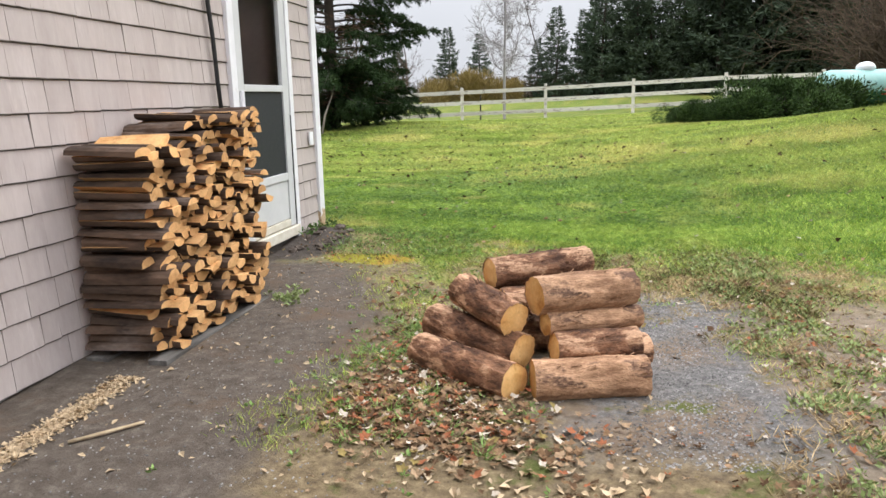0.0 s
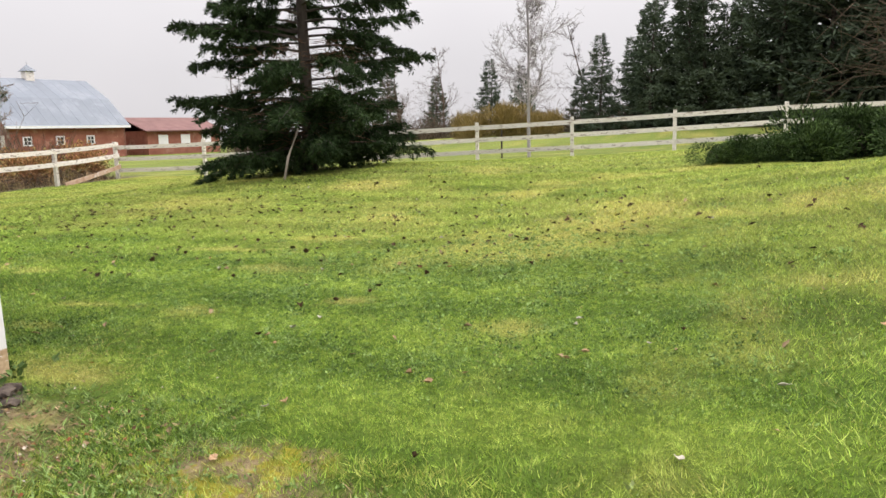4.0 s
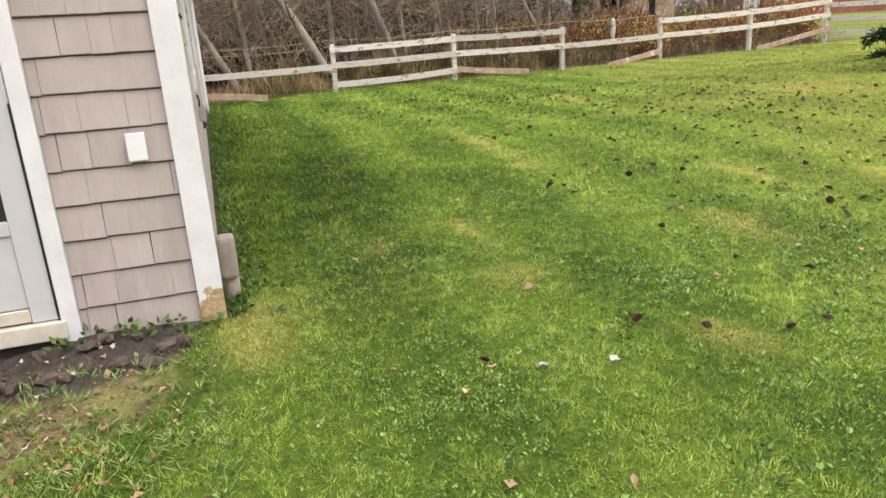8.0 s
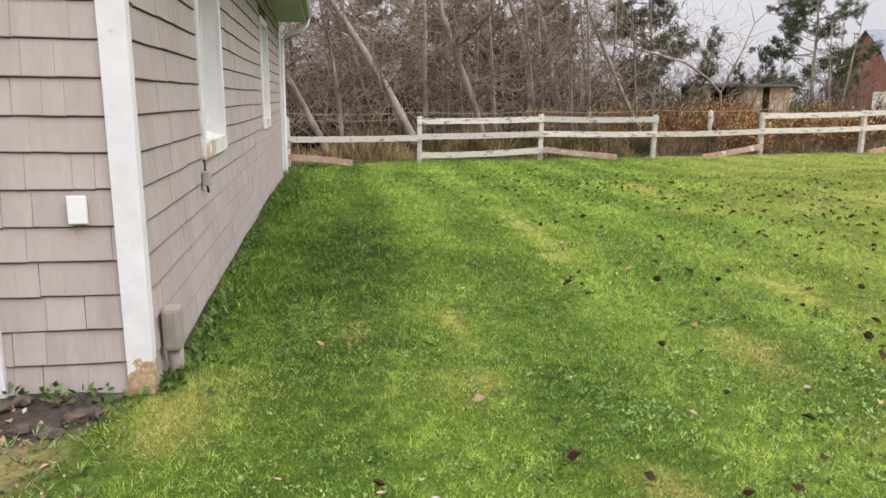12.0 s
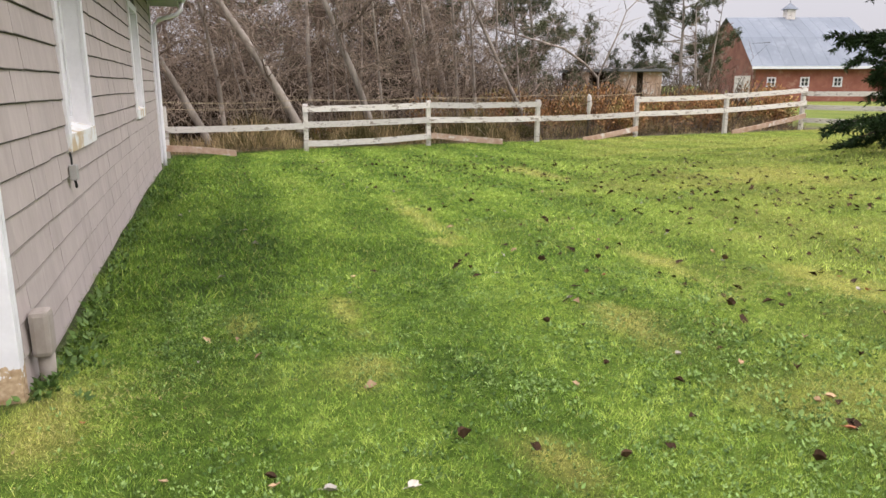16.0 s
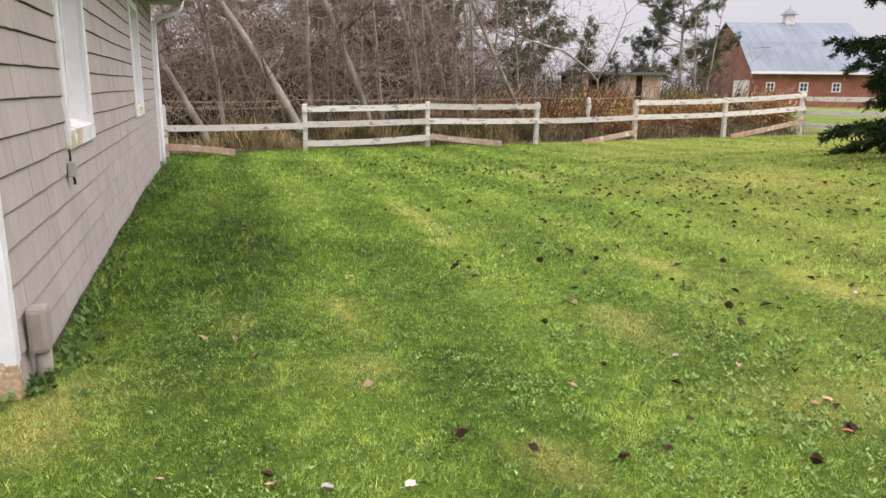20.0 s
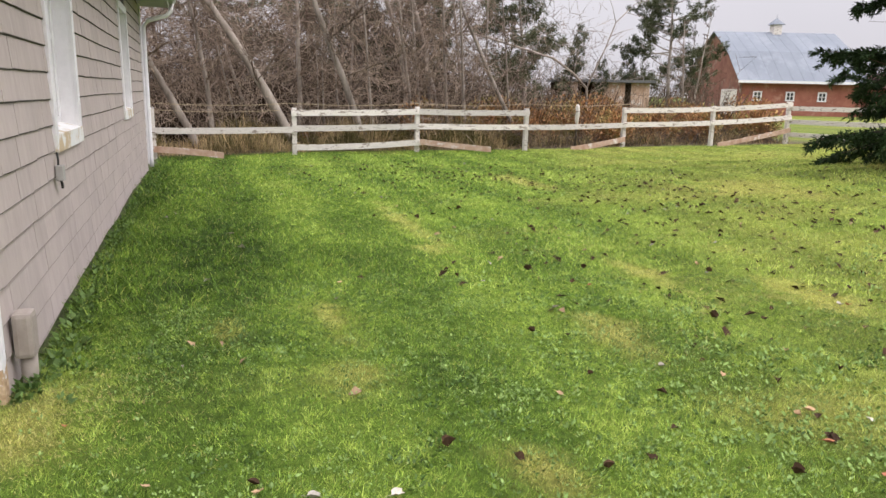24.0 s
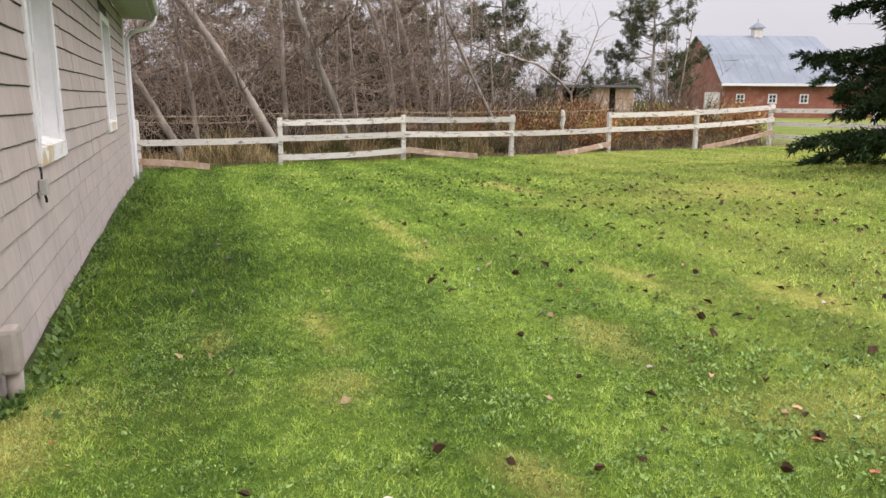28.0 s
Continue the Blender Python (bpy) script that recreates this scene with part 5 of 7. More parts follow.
def clump_mesh(name, seed, n, rx, ry, rz, length, width, material, lift=0.5):
    """A bush of leaves in an uneven dome."""
    rng = np.random.default_rng(seed)
    lobes = rng.uniform(-0.75, 0.75, (9, 3)) * np.array([rx, ry, 0.25 * rz]) + np.array([0, 0, rz * 0.35])
    size = rng.uniform(0.35, 0.7, 9)
    w = rng.integers(0, 9, n)
    v = rng.normal(size=(n, 3))
    v /= np.linalg.norm(v, axis=1, keepdims=True)
    p = lobes[w] + v * (rng.uniform(0.2, 1.0, (n, 1)) ** 0.5) * size[w][:, None] * np.array([rx, ry, rz]) * 0.75
    p[:, 2] = np.abs(p[:, 2])
    d = v + np.array([0, 0, lift]) + rng.normal(0, 0.5, (n, 3))
    bv, bf = blades(p, d, length * rng.uniform(0.6, 1.3, n), width * rng.uniform(0.7, 1.3, n), rng)
    return arrays(name, bv, bf, material)


def ground_z(x, y):
    return float(land(np.float64(x), np.float64(y)))


# ---- the large spruce on the lawn ----
def plume_spruce_meshes(seed, height, reach, needle, bark):
    """An open old spruce: a bare trunk and separate drooping limbs, each a ragged plume of short shoots."""
    rng = np.random.default_rng(seed)
    trunk = limb_points(rng, (0, 0, -0.3), (0, 0, 1), height + 0.3, 12, 0, 0.010)
    tv, tf = pipe_of(trunk, height * 0.0165 * np.linspace(1, 0.06, len(trunk)), 12)
    a, b, ra, rb, P, D, L, W = [], [], [], [], [], [], [], []
    z, turn = 0.25, 0.0
    while z < height - 0.3:
        s = z / height
        turn += 2.4 + rng.normal(0, 0.35)
        ln = reach * (1 - s) ** 0.42 * rng.uniform(0.66, 1.06) * (0.93 + 0.07 * min(1.0, max(0.0, (z - 0.5) / 1.3)))
        rise = 0.05 + 0.45 * s
        pts = limb_points(rng, (0, 0, z), (math.cos(turn), math.sin(turn), rise), ln, 8, -0.38, 0.06)
        pts[:, 2] += 0.09 * ln * np.linspace(0, 1, 9) ** 3
        rr = np.linspace(0.012 + 0.011 * ln, 0.005, 9)
        a.extend(pts[:-1]); b.extend(pts[1:]); ra.extend(rr[:-1]); rb.extend(rr[1:])
        inner = 0.10 if s < 0.14 else 0.28
        side_n = int(12 * ln)
        for q in range(side_n + 1):
            t = inner + (1 - inner) * (q + rng.uniform()) / (side_n + 1) if q < side_n else 0.99
            k = min(int(t * 8), 7)
            at = pts[k] + (pts[k + 1] - pts[k]) * (t * 8 - k)
            way = pts[k + 1] - pts[k]
            way /= np.linalg.norm(way)
            sw = np.cross(way, (0, 0, 1.0)) * rng.choice((-1, 1))
            out = way * rng.uniform(0.5, 1.0) + sw * rng.uniform(0.25, 1.0) + np.array([0, 0, rng.uniform(-0.5, 0.12)])
            l2 = (0.22 + 0.24 * ln * (1.08 - t)) * rng.uniform(0.55, 1.15)
            sub = limb_points(rng, at, out, l2, 3, -0.45, 0.10)
            a.extend(sub[:-1]); b.extend(sub[1:]); ra.extend((0.007, 0.006, 0.005)); rb.extend((0.006, 0.005, 0.003))
            n = int(48 + 110 * l2)
            f = rng.uniform(0.0, 1.0, n) ** 0.85 * 3
            j = np.minimum(f.astype(int), 2)
            on = sub[j] + (sub[j + 1] - sub[j]) * (f - j)[:, None]
            d = (sub[j + 1] - sub[j]) / (l2 / 3) * 0.75 + rng.normal(0, 0.55, (n, 3))
            P.append(on + rng.normal(0, 0.022, (n, 3)))
            D.append(d)
            L.append(rng.uniform(0.06, 0.13, n))
            W.append(rng.uniform(0.015, 0.030, n))
        z += rng.uniform(0.02, 0.045) if z < 1.6 else rng.uniform(0.035, 0.105)
    cv, cf = blades(np.concatenate(P), np.concatenate(D), np.concatenate(L), np.concatenate(W), rng)
    bv, bf = sticks(a, b, ra, rb, 3)
    return [("trunk", arrays("trunk", tv, tf, bark, smooth=True)), ("branch_frame", arrays("branch_frame", bv, bf, bark)), ("crown", arrays("crown", cv, cf, needle))]


spruce_parts = plume_spruce_meshes(11, 10.5, 3.05, NEEDLE, DARK_TRUNK)
SPX, SPY = -7.05, 19.2
spruce = tree_of("spruce_tree", spruce_parts, "large dark green spruce with branches down to the lawn", "spruce tree", (SPX, SPY, ground_z(SPX, SPY)))
rng_n = np.random.default_rng(33)
n = 900
t = rng_n.uniform(0.3, 1.0, n)
ang = rng_n.uniform(0, 6.3, n)
q = np.stack([SPX + np.cos(ang) * t * 1.5, SPY + np.sin(ang) * t * 1.5, ground_z(SPX, SPY) + rng_n.uniform(0.6, 2.8, n)], -1)
dv, df = sticks(q, q + rng_n.normal(0, 1, (n, 3)) * np.array([0.3, 0.3, 0.12]), np.full(n, 0.006), np.full(n, 0.002), 3)
tagged(part("dead_twigs", arrays("dead_twigs", dv, df, DEAD_NEEDLE), DEAD_NEEDLE, spruce, "dead brown inner twigs"), kind="stuff")
bm = bmesh.new()
tube(bm, [(SPX + 0.3, SPY - 1.9, 0.1), (SPX + 0.42, SPY - 1.8, 0.8), (SPX + 0.6, SPY - 1.7, 1.3), (SPX + 0.66, SPY - 1.65, 1.6)], [0.03, 0.028, 0.02, 0.012], 8)
snag = new("dead_snag", mesh_of("dead_snag", bm, TRUNK, True))
tagged(snag, "thin bare broken snag leaning in the spruce", "dead branch")

# ---- bare woods beyond the west fence ----
woods = "leaning bare trees beyond the fence"
# x, y where the trunk meets the ground, lean and bend along y, radius, height
LEANERS = ((-17.5, 7.93, -0.49, 0.0, 0.10, 6.0), (-18.0, 8.33, -0.07, -0.02, 0.068, 6.0), (-17.4, 10.25, -0.48, -0.023, 0.125, 7.0), (-19.0, 10.46, 0.01, 0.0, 0.075, 7.5),
           (-17.3, 11.98, -0.43, 0.012, 0.10, 7.0), (-18.0, 12.27, -0.07, 0.0, 0.042, 5.5), (-20.0, 13.7, 0.10, -0.07, 0.105, 7.5), (-19.0, 13.6, -0.12, 0.0, 0.062, 6.0),
           (-21.0, 14.95, -0.06, -0.033, 0.15, 8.0), (-19.2, 13.9, -0.10, 0.0, 0.05, 6.5), (-19.0, 14.6, -0.03, -0.01, 0.058, 6.5), (-18.5, 16.7, -0.62, 0.02, 0.072, 6.0),
           (-18.5, 15.0, -0.08, 0.0, 0.052, 6.0), (-19.0, 15.3, 0.25, -0.04, 0.042, 5.0), (-19.0, 16.55, -0.11, 0.0, 0.034, 5.5), (-18.6, 11.1, -0.03, 0.0, 0.026, 3.2),
           (-18.6, 10.9, 0.05, -0.02, 0.024, 3.0), (-18.3, 9.0, -0.22, 0.0, 0.024, 4.5), (-18.4, 11.55, -0.16, 0.03, 0.036, 4.0), (-19.6, 6.9, -0.2, 0.0, 0.09, 7.0),
           (-20.2, 9.5, -0.35, 0.02, 0.055, 6.5), (-20.5, 12.0, 0.12, -0.02, 0.05, 6.0), (-20.8, 16.0, -0.25, 0.02, 0.06, 6.5), (-24.0, 26.2, -0.08, 0.0, 0.06, 4.2), (-24.0, 26.5, 0.12, 0.0, 0.045, 4.5))
for i, (x, y, lean, curve, r, h) in enumerate(LEANERS):
    thin = r < 0.06
    tm, bmsh = bare_tree_meshes(100 + i, h, r, lean=(0.02, lean), first=0.22, limbs=12 if thin else 20, spread=0.24 if thin else 0.30, side=3, twiggy=0.45, curve=curve, twig=MID_TWIG)
    tree_of("bare_tree", [("trunk", tm), ("branch_frame", bmsh)], "slender leafless grey sapling beyond the fence" if thin else "leaning leafless grey tree with tangled branches", "bare tree",
            (x, y, ground_z(x, y)), group=woods)
# back trees wear the darkened bark, so shade behind the front trunks is painted
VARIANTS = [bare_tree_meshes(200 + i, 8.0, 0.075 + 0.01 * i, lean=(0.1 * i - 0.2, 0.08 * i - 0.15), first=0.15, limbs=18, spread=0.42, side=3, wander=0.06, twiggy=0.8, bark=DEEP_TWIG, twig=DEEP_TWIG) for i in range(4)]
rng_w = random.Random(5)
for i in range(4):
    x, y = rng_w.uniform(-27, -21.5), rng_w.uniform(4.0, 16.0)
    tm, bmsh = VARIANTS[i % 4]
    tree_of("bare_tree", [("trunk", tm), ("branch_frame", bmsh)], "leafless grey tree deep in the woods", "bare tree", (x, y, -0.2), rng_w.uniform(0, 360), rng_w.uniform(0.75, 1.0), woods)
# a long limb arched over from the woods to the shrubs, with a forked end
bm = bmesh.new()
tube(bm, [(-19.0, 14.2, 2.8), (-19.0, 15.4, 2.88), (-19.0, 16.7, 2.58), (-19.0, 17.8, 2.32), (-19.0, 18.5, 1.9), (-19.0, 18.95, 1.5), (-19.0, 19.05, 0.5), (-19.0, 19.05, -0.2)], [0.018, 0.024, 0.03, 0.034, 0.036, 0.036, 0.036, 0.038], 7)
tube(bm, [(-19.0, 18.95, 1.5), (-19.0, 19.5, 2.65), (-19.0, 19.8, 3.4), (-19.0, 20.4, 3.95), (-19.0, 20.9, 4.1)], [0.028, 0.022, 0.016, 0.012, 0.006], 6)
for y, z, dy, dz in ((19.5, 2.65, 0.5, 0.5), (19.8, 3.4, -0.35, 0.7), (20.1, 3.7, 0.6, -0.1), (17.2, 2.45, 0.3, 0.8), (16.2, 2.68, -0.1, 0.7), (18.5, 1.9, 0.1, 0.8), (15.5, 2.86, 0.4, 0.5), (19.65, 3.0, 0.7, 0.25)):
    tube(bm, [(-19.0, y, z), (-18.95, y + 0.5 * dy, z + 0.6 * dz), (-18.9, y + dy, z + dz)], [0.012, 0.008, 0.004], 5)
arch = new("arched_limb", mesh_of("arched_limb", bm, TRUNK, True))
tagged(arch, "long bare limb arched over the shrubs beyond the fence", "bare limb")


def twig_tangle(name, label, seed, n, x0, x1, y0, y1, z1, r, material, length=1.0, bits=3):
    """Fine crooked twigs filling the wood between the trunks, thinning out upwards."""
    rng = np.random.default_rng(seed)
    p = np.stack([rng.uniform(x0, x1, n), rng.uniform(y0, y1, n), 0.3 + z1 * rng.uniform(0, 1, n) ** 1.25], -1)
    knot = rng.integers(0, n, n // 2)
    p[: n // 2] = p[knot] + rng.normal(0, 0.25, (n // 2, 3))
    way = rng.normal(0, 1, (n, 3)) * np.array([0.7, 1.0, 0.75]) + np.array([0, -0.25, 0.55])
    ln = length * rng.uniform(0.3, 1.1, n)
    a, b, ra, rb = [], [], [], []
    for k in range(bits):
        way = way / np.linalg.norm(way, axis=1, keepdims=True) + rng.normal(0, 0.28, (n, 3)) + np.array([0, 0, -0.10])
        way /= np.linalg.norm(way, axis=1, keepdims=True)
        q = p + way * (ln / bits)[:, None]
        a.append(p); b.append(q)
        ra.append(np.full(n, r * (1 - k / (bits + 0.6)))); rb.append(np.full(n, r * (1 - (k + 1) / (bits + 0.6))))
        p = q
    v, f = sticks(np.concatenate(a), np.concatenate(b), np.concatenate(ra), np.concatenate(rb), 3)
    return tagged(new(name, arrays(name, v, f, material)), label, "twigs", kind="stuff")


twig_tangle("twig_tangle", "fine tangled grey twigs between the bare trees", 91, 2900, -20.0, -17.8, 5.0, 15.8, 4.6, 0.0075, TWIG, 1.3)
twig_tangle("twig_tangle", "fine tangled brown twigs deeper in the woods", 92, 2600, -23.0, -19.5, 3.5, 16.6, 4.8, 0.0085, MID_TWIG, 1.2)
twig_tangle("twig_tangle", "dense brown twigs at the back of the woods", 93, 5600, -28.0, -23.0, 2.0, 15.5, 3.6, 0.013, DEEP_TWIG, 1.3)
twig_tangle("twig_tangle", "thin grey twigs at the edge of the woods", 94, 700, -20.5, -18.0, 15.8, 19.5, 3.4, 0.006, TWIG, 0.9)


def thicket(name, label, seed, n, x0, x1, y0, y1, h0, h1, r, material, arch=0.5):
    rng = np.random.default_rng(seed)
    px, py = rng.uniform(x0, x1, n), rng.uniform(y0, y1, n)
    p = np.stack([px, py, land(px, py) - 0.05], -1)
    way = np.stack([rng.normal(0, 0.35, n), rng.normal(0, 0.35, n), np.ones(n)], -1)
    h = rng.uniform(h0, h1, n)
    a, b, ra, rb = [], [], [], []
    for k in range(4):
        way = way + rng.normal(0, 0.22, (n, 3)) + np.array([0, 0, -arch * k / 4])
        way /= np.linalg.norm(way, axis=1, keepdims=True)
        q = p + way * (h / 4)[:, None]
        a.append(p); b.append(q)
        ra.append(np.full(n, r * (1 - k / 4.6))); rb.append(np.full(n, r * (1 - (k + 1) / 4.6)))
        side = rng.random(n) < 0.8
        w2 = way + rng.normal(0, 0.8, (n, 3))
        w2 /= np.linalg.norm(w2, axis=1, keepdims=True)
        a.append(q[side]); b.append((q + w2 * (h * 0.22)[:, None])[side])
        ra.append(np.full(side.sum(), r * 0.5)); rb.append(np.full(side.sum(), r * 0.2))
        p = q
    v, f = sticks(np.concatenate(a), np.concatenate(b), np.concatenate(ra), np.concatenate(rb), 3)
    return tagged(new(name, arrays(name, v, f, material)), label, "undergrowth", kind="stuff")


thicket("thicket", "tangled leafless grey-brown undergrowth beyond the fence", 61, 300, -20.5, -17.6, 2.0, 15.6, 1.4, 4.4, 0.010, TWIG, 0.5)
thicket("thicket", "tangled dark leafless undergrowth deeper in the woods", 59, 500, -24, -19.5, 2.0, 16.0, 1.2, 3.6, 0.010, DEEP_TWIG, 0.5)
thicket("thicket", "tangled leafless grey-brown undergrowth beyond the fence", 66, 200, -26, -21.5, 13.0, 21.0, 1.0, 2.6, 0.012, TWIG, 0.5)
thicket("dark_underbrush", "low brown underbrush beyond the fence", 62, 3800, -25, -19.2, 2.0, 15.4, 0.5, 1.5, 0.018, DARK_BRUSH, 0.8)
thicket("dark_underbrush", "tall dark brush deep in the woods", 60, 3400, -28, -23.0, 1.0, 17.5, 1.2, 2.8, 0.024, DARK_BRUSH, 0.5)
thicket("dark_underbrush", "low brown underbrush beyond the fence", 67, 800, -17.9, -16.6, 15.2, 24.6, 0.3, 0.8, 0.007, UNDERBRUSH, 0.6)


def tall_grass(name, label, seed, n, x0, x1, y0, y1, h0, h1, width):
    rng = np.random.default_rng(seed)
    px, py = rng.uniform(x0, x1, n), rng.uniform(y0, y1, n)
    p = np.stack([px, py, land(px, py) - 0.03], -1)
    d = np.stack([rng.normal(0, 0.28, n), rng.normal(0, 0.28, n), np.ones(n)], -1)
    v, f = blades(p, d, rng.uniform(h0, h1, n) * (0.75 + 0.4 * np.sin(py * 2.3)), np.full(n, width), rng)
    return tagged(new(name, arrays(name, v, f, DRY_GRASS)), label, "tall grass", kind="stuff")


tall_grass("dry_grass", "tall dry tan grass behind the fence", 63, 9000, -18.6, -16.4, 5.0, 15.4, 0.25, 0.95, 0.013)
tall_grass("dry_grass", "tall dry tan grass behind the fence", 69, 1600, -18.0, -16.5, 15.4, 24.6, 0.2, 0.55, 0.013)
thicket("brown_hedgerow", "far brown hedgerow beyond the field", 64, 2200, -30, 6, 51, 54, 0.8, 2.4, 0.03, UNDERBRUSH, 0.6)
thicket("brown_hedgerow", "reddish brown leafless hedge at the windbreak's end", 68, 2600, 12.5, 22, 36, 39, 3.0, 9.0, 0.03, UNDERBRUSH, 0.4)
thicket("far_brush", "distant grey brush beyond the wild plot", 65, 2000, -44, -31, 4, 34, 1.2, 4.0, 0.025, UNDERBRUSH, 0.5)

shrub_meshes = [clump_mesh("foliage", 70 + i, 5600, 0.95, 1.1, 1.0, 0.068, 0.038, RUST_SHRUB) for i in range(3)]
stem_rng = np.random.default_rng(71)
st = stem_rng.uniform(-0.5, 0.5, (60, 3)) * np.array([1, 1, 0])
stem = arrays("stem_frame", *sticks(st * 0.4, st * 1.6 + np.array([0, 0, 1]) * stem_rng.uniform(0.6, 1.25, (60, 1)), np.full(60, 0.008), np.full(60, 0.003), 3), UNDERBRUSH)
rng_s = random.Random(9)
for i in range(22):
    x, y = rng_s.uniform(-20.6, -18.1), 15.0 + 9.3 * i / 22 + rng_s.uniform(-0.3, 0.3)
    tree_of("rust_shrub", [("foliage", shrub_meshes[i % 3]), ("stem_frame", stem)], "rust-orange autumn shrub behind the white fence", "shrub", (x, y, ground_z(x, y) - 0.05), rng_s.uniform(0, 360),
            rng_s.uniform(1.0, 1.5), "autumn shrubs along the fence")

brush_meshes = [clump_mesh("foliage", 75 + i, 3000, 0.8, 0.9, 0.7, 0.075, 0.03, OLIVE_BRUSH) for i in range(2)]
for i in range(17):
    x, y = rng_s.uniform(-18.9, -17.2), 8.6 + 8.4 * i / 17 + rng_s.uniform(-0.25, 0.25)
    tree_of("olive_bush", [("foliage", brush_meshes[i % 2]), ("stem_frame", stem)], "low olive-brown weedy bush behind the white fence", "bush", (x, y, ground_z(x, y) - 0.05), rng_s.uniform(0, 360),
            rng_s.uniform(0.55, 0.95), "weedy bushes along the fence")

# pines and conifers behind the woods and by the barn
def pine_meshes(seed, height, reach, needle, bark, limbs=30, first=0.18):
    """A scraggly pine: few crooked limbs, bare inside, with tufts of needles towards their ends."""
    rng = np.random.default_rng(seed)
    trunk = limb_points(rng, (0, 0, -0.3), (0.02, 0.02, 1), height + 0.3, 12, 0.1, 0.035)
    tv, tf = pipe_of(trunk, height * 0.016 * np.linspace(1, 0.1, len(trunk)))
    a, b, ra, rb, P, D = [], [], [], [], [], []
    for i in range(limbs):
        s = first + (1 - first) * (i + rng.uniform()) / limbs
        at = s * (len(trunk) - 1)
        k = min(int(at), len(trunk) - 2)
        ang = rng.uniform(0, 6.3)
        ln = reach * (1.05 - s) ** 0.5 * rng.uniform(0.35, 1.1) * min(1.0, 0.45 + s)
        pts = limb_points(rng, trunk[k] + (trunk[k + 1] - trunk[k]) * (at - k), (math.cos(ang), math.sin(ang), rng.uniform(-0.1, 0.5)), ln, 6, 0.25, 0.13)
        rr = np.linspace(0.012 + 0.012 * ln, 0.006, 7)
        a.extend(pts[:-1]); b.extend(pts[1:]); ra.extend(rr[:-1]); rb.extend(rr[1:])
        for _ in range(int(6 + 9 * ln)):
            t = rng.uniform(0.42, 1.0) * 6
            j = min(int(t), 5)
            base = pts[j] + (pts[j + 1] - pts[j]) * (t - j)
            tip = base + rng.normal(0, 0.22, 3) + np.array([0, 0, 0.10])
            a.append(base); b.append(tip); ra.append(0.007); rb.append(0.004)
            n = rng.integers(26, 52)
            P.append(base + (tip - base) * rng.uniform(0.3, 1.0, (n, 1)) + rng.normal(0, 0.035, (n, 3)))
            D.append(rng.normal(0, 1, (n, 3)) + np.array([0, 0, 0.4]))
    P, D = np.concatenate(P), np.concatenate(D)
    n = len(P)
    cv, cf = blades(P, D, rng.uniform(0.10, 0.20, n), rng.uniform(0.018, 0.034, n), rng)
    bv, bf = sticks(a, b, ra, rb, 3)
    return [("trunk", arrays("trunk", tv, tf, bark, smooth=True)), ("branch_frame", arrays("branch_frame", bv, bf, bark)), ("crown", arrays("crown", cv, cf, needle))]


DEEP = [conifer_meshes(310 + i, 6.2, 2.0, DEEP_NEEDLE, DARK_TRUNK, layers=18, per=6, low=0.04, sprigs=13, length=0.26, width=0.05, gaps=0.35, fullness=0.5) for i in range(2)]
for i, (x, y, s) in enumerate(((-26, 13.9, 0.75), (-27, 9.0, 0.45), (-28, 4.0, 0.6), (-23.2, 14.3, 0.6), (-22.6, 12.9, 0.66))):
    tree_of("young_conifer", DEEP[i % 2], "dark young conifer deep in the bare woods", "conifer", (x, y, -0.3), 77 * i, s, "dark conifers in the woods")
PINE = [pine_meshes(300, 8.0, 3.3, PINE_NEEDLE, TRUNK, 58, 0.15), pine_meshes(301, 8.5, 4.4, PINE_NEEDLE, TRUNK, 48, 0.2), pine_meshes(302, 5.5, 1.6, PINE_NEEDLE, DARK_TRUNK, 24, 0.2)]
for i, x, y, s in ((0, -27, 20.7, 0.92), (1, -32, 31.3, 0.95), (2, -31, 24.8, 0.8), (2, -30.5, 26.3, 0.55), (0, -35, 18.6, 1.0), (1, -34, 15.5, 1.0), (0, -33, 12.0, 0.95), (1, -36, 9.0, 1.0), (2, -33.5, 29.8, 0.7)):
    tree_of("pine_tree", PINE[i], "scraggly olive pine behind the bare woods", "pine tree", (x, y, -0.3), 57 * (x + y), s, "pines behind the woods")

# ---- conifer belt and single trees beyond the north fence ----
BELT = [conifer_meshes(320 + i, 12.0, 2.9, FAR_NEEDLE, DARK_TRUNK, layers=26, per=7, low=0.01, sprigs=15, length=0.42, width=0.10, gaps=0.22, fullness=0.75) for i in range(3)]
rng_b = random.Random(12)
for i in range(38):
    s = i / 37
    x = 0.3 + 34 * s + rng_b.uniform(-0.7, 0.7)
    y = 50 - 9 * s + (i % 2) * 3.0 + rng_b.uniform(-0.8, 0.8)
    tree_of("belt_conifer", BELT[i % 3], "tall dark conifer in a windbreak beyond the fence", "conifer", (x, y, ground_z(x, y) - 0.1), rng_b.uniform(0, 360), (0.68 if x < 6 else 1.05) * rng_b.uniform(0.9, 1.15), "dark conifer windbreak")
for x, y, s in ((-2.6, 49, 0.48), (-4.0, 52, 0.34), (-0.9, 53, 0.5), (-9.5, 62, 0.5), (-13, 66, 0.6), (-16, 60, 0.45), (-24, 70, 0.7)):
    tree_of("belt_conifer", BELT[0], "small dark conifer beyond the field", "conifer", (x, y, ground_z(x, y) - 0.1), 33 * x, s, "dark conifer windbreak")
birch = bare_tree_meshes(400, 8.0, 0.065, lean=(0.02, 0), first=0.22, limbs=34, spread=0.26, side=4, wander=0.02, twiggy=1.3, bark=PALE_TWIG, twig=PALE_TWIG)
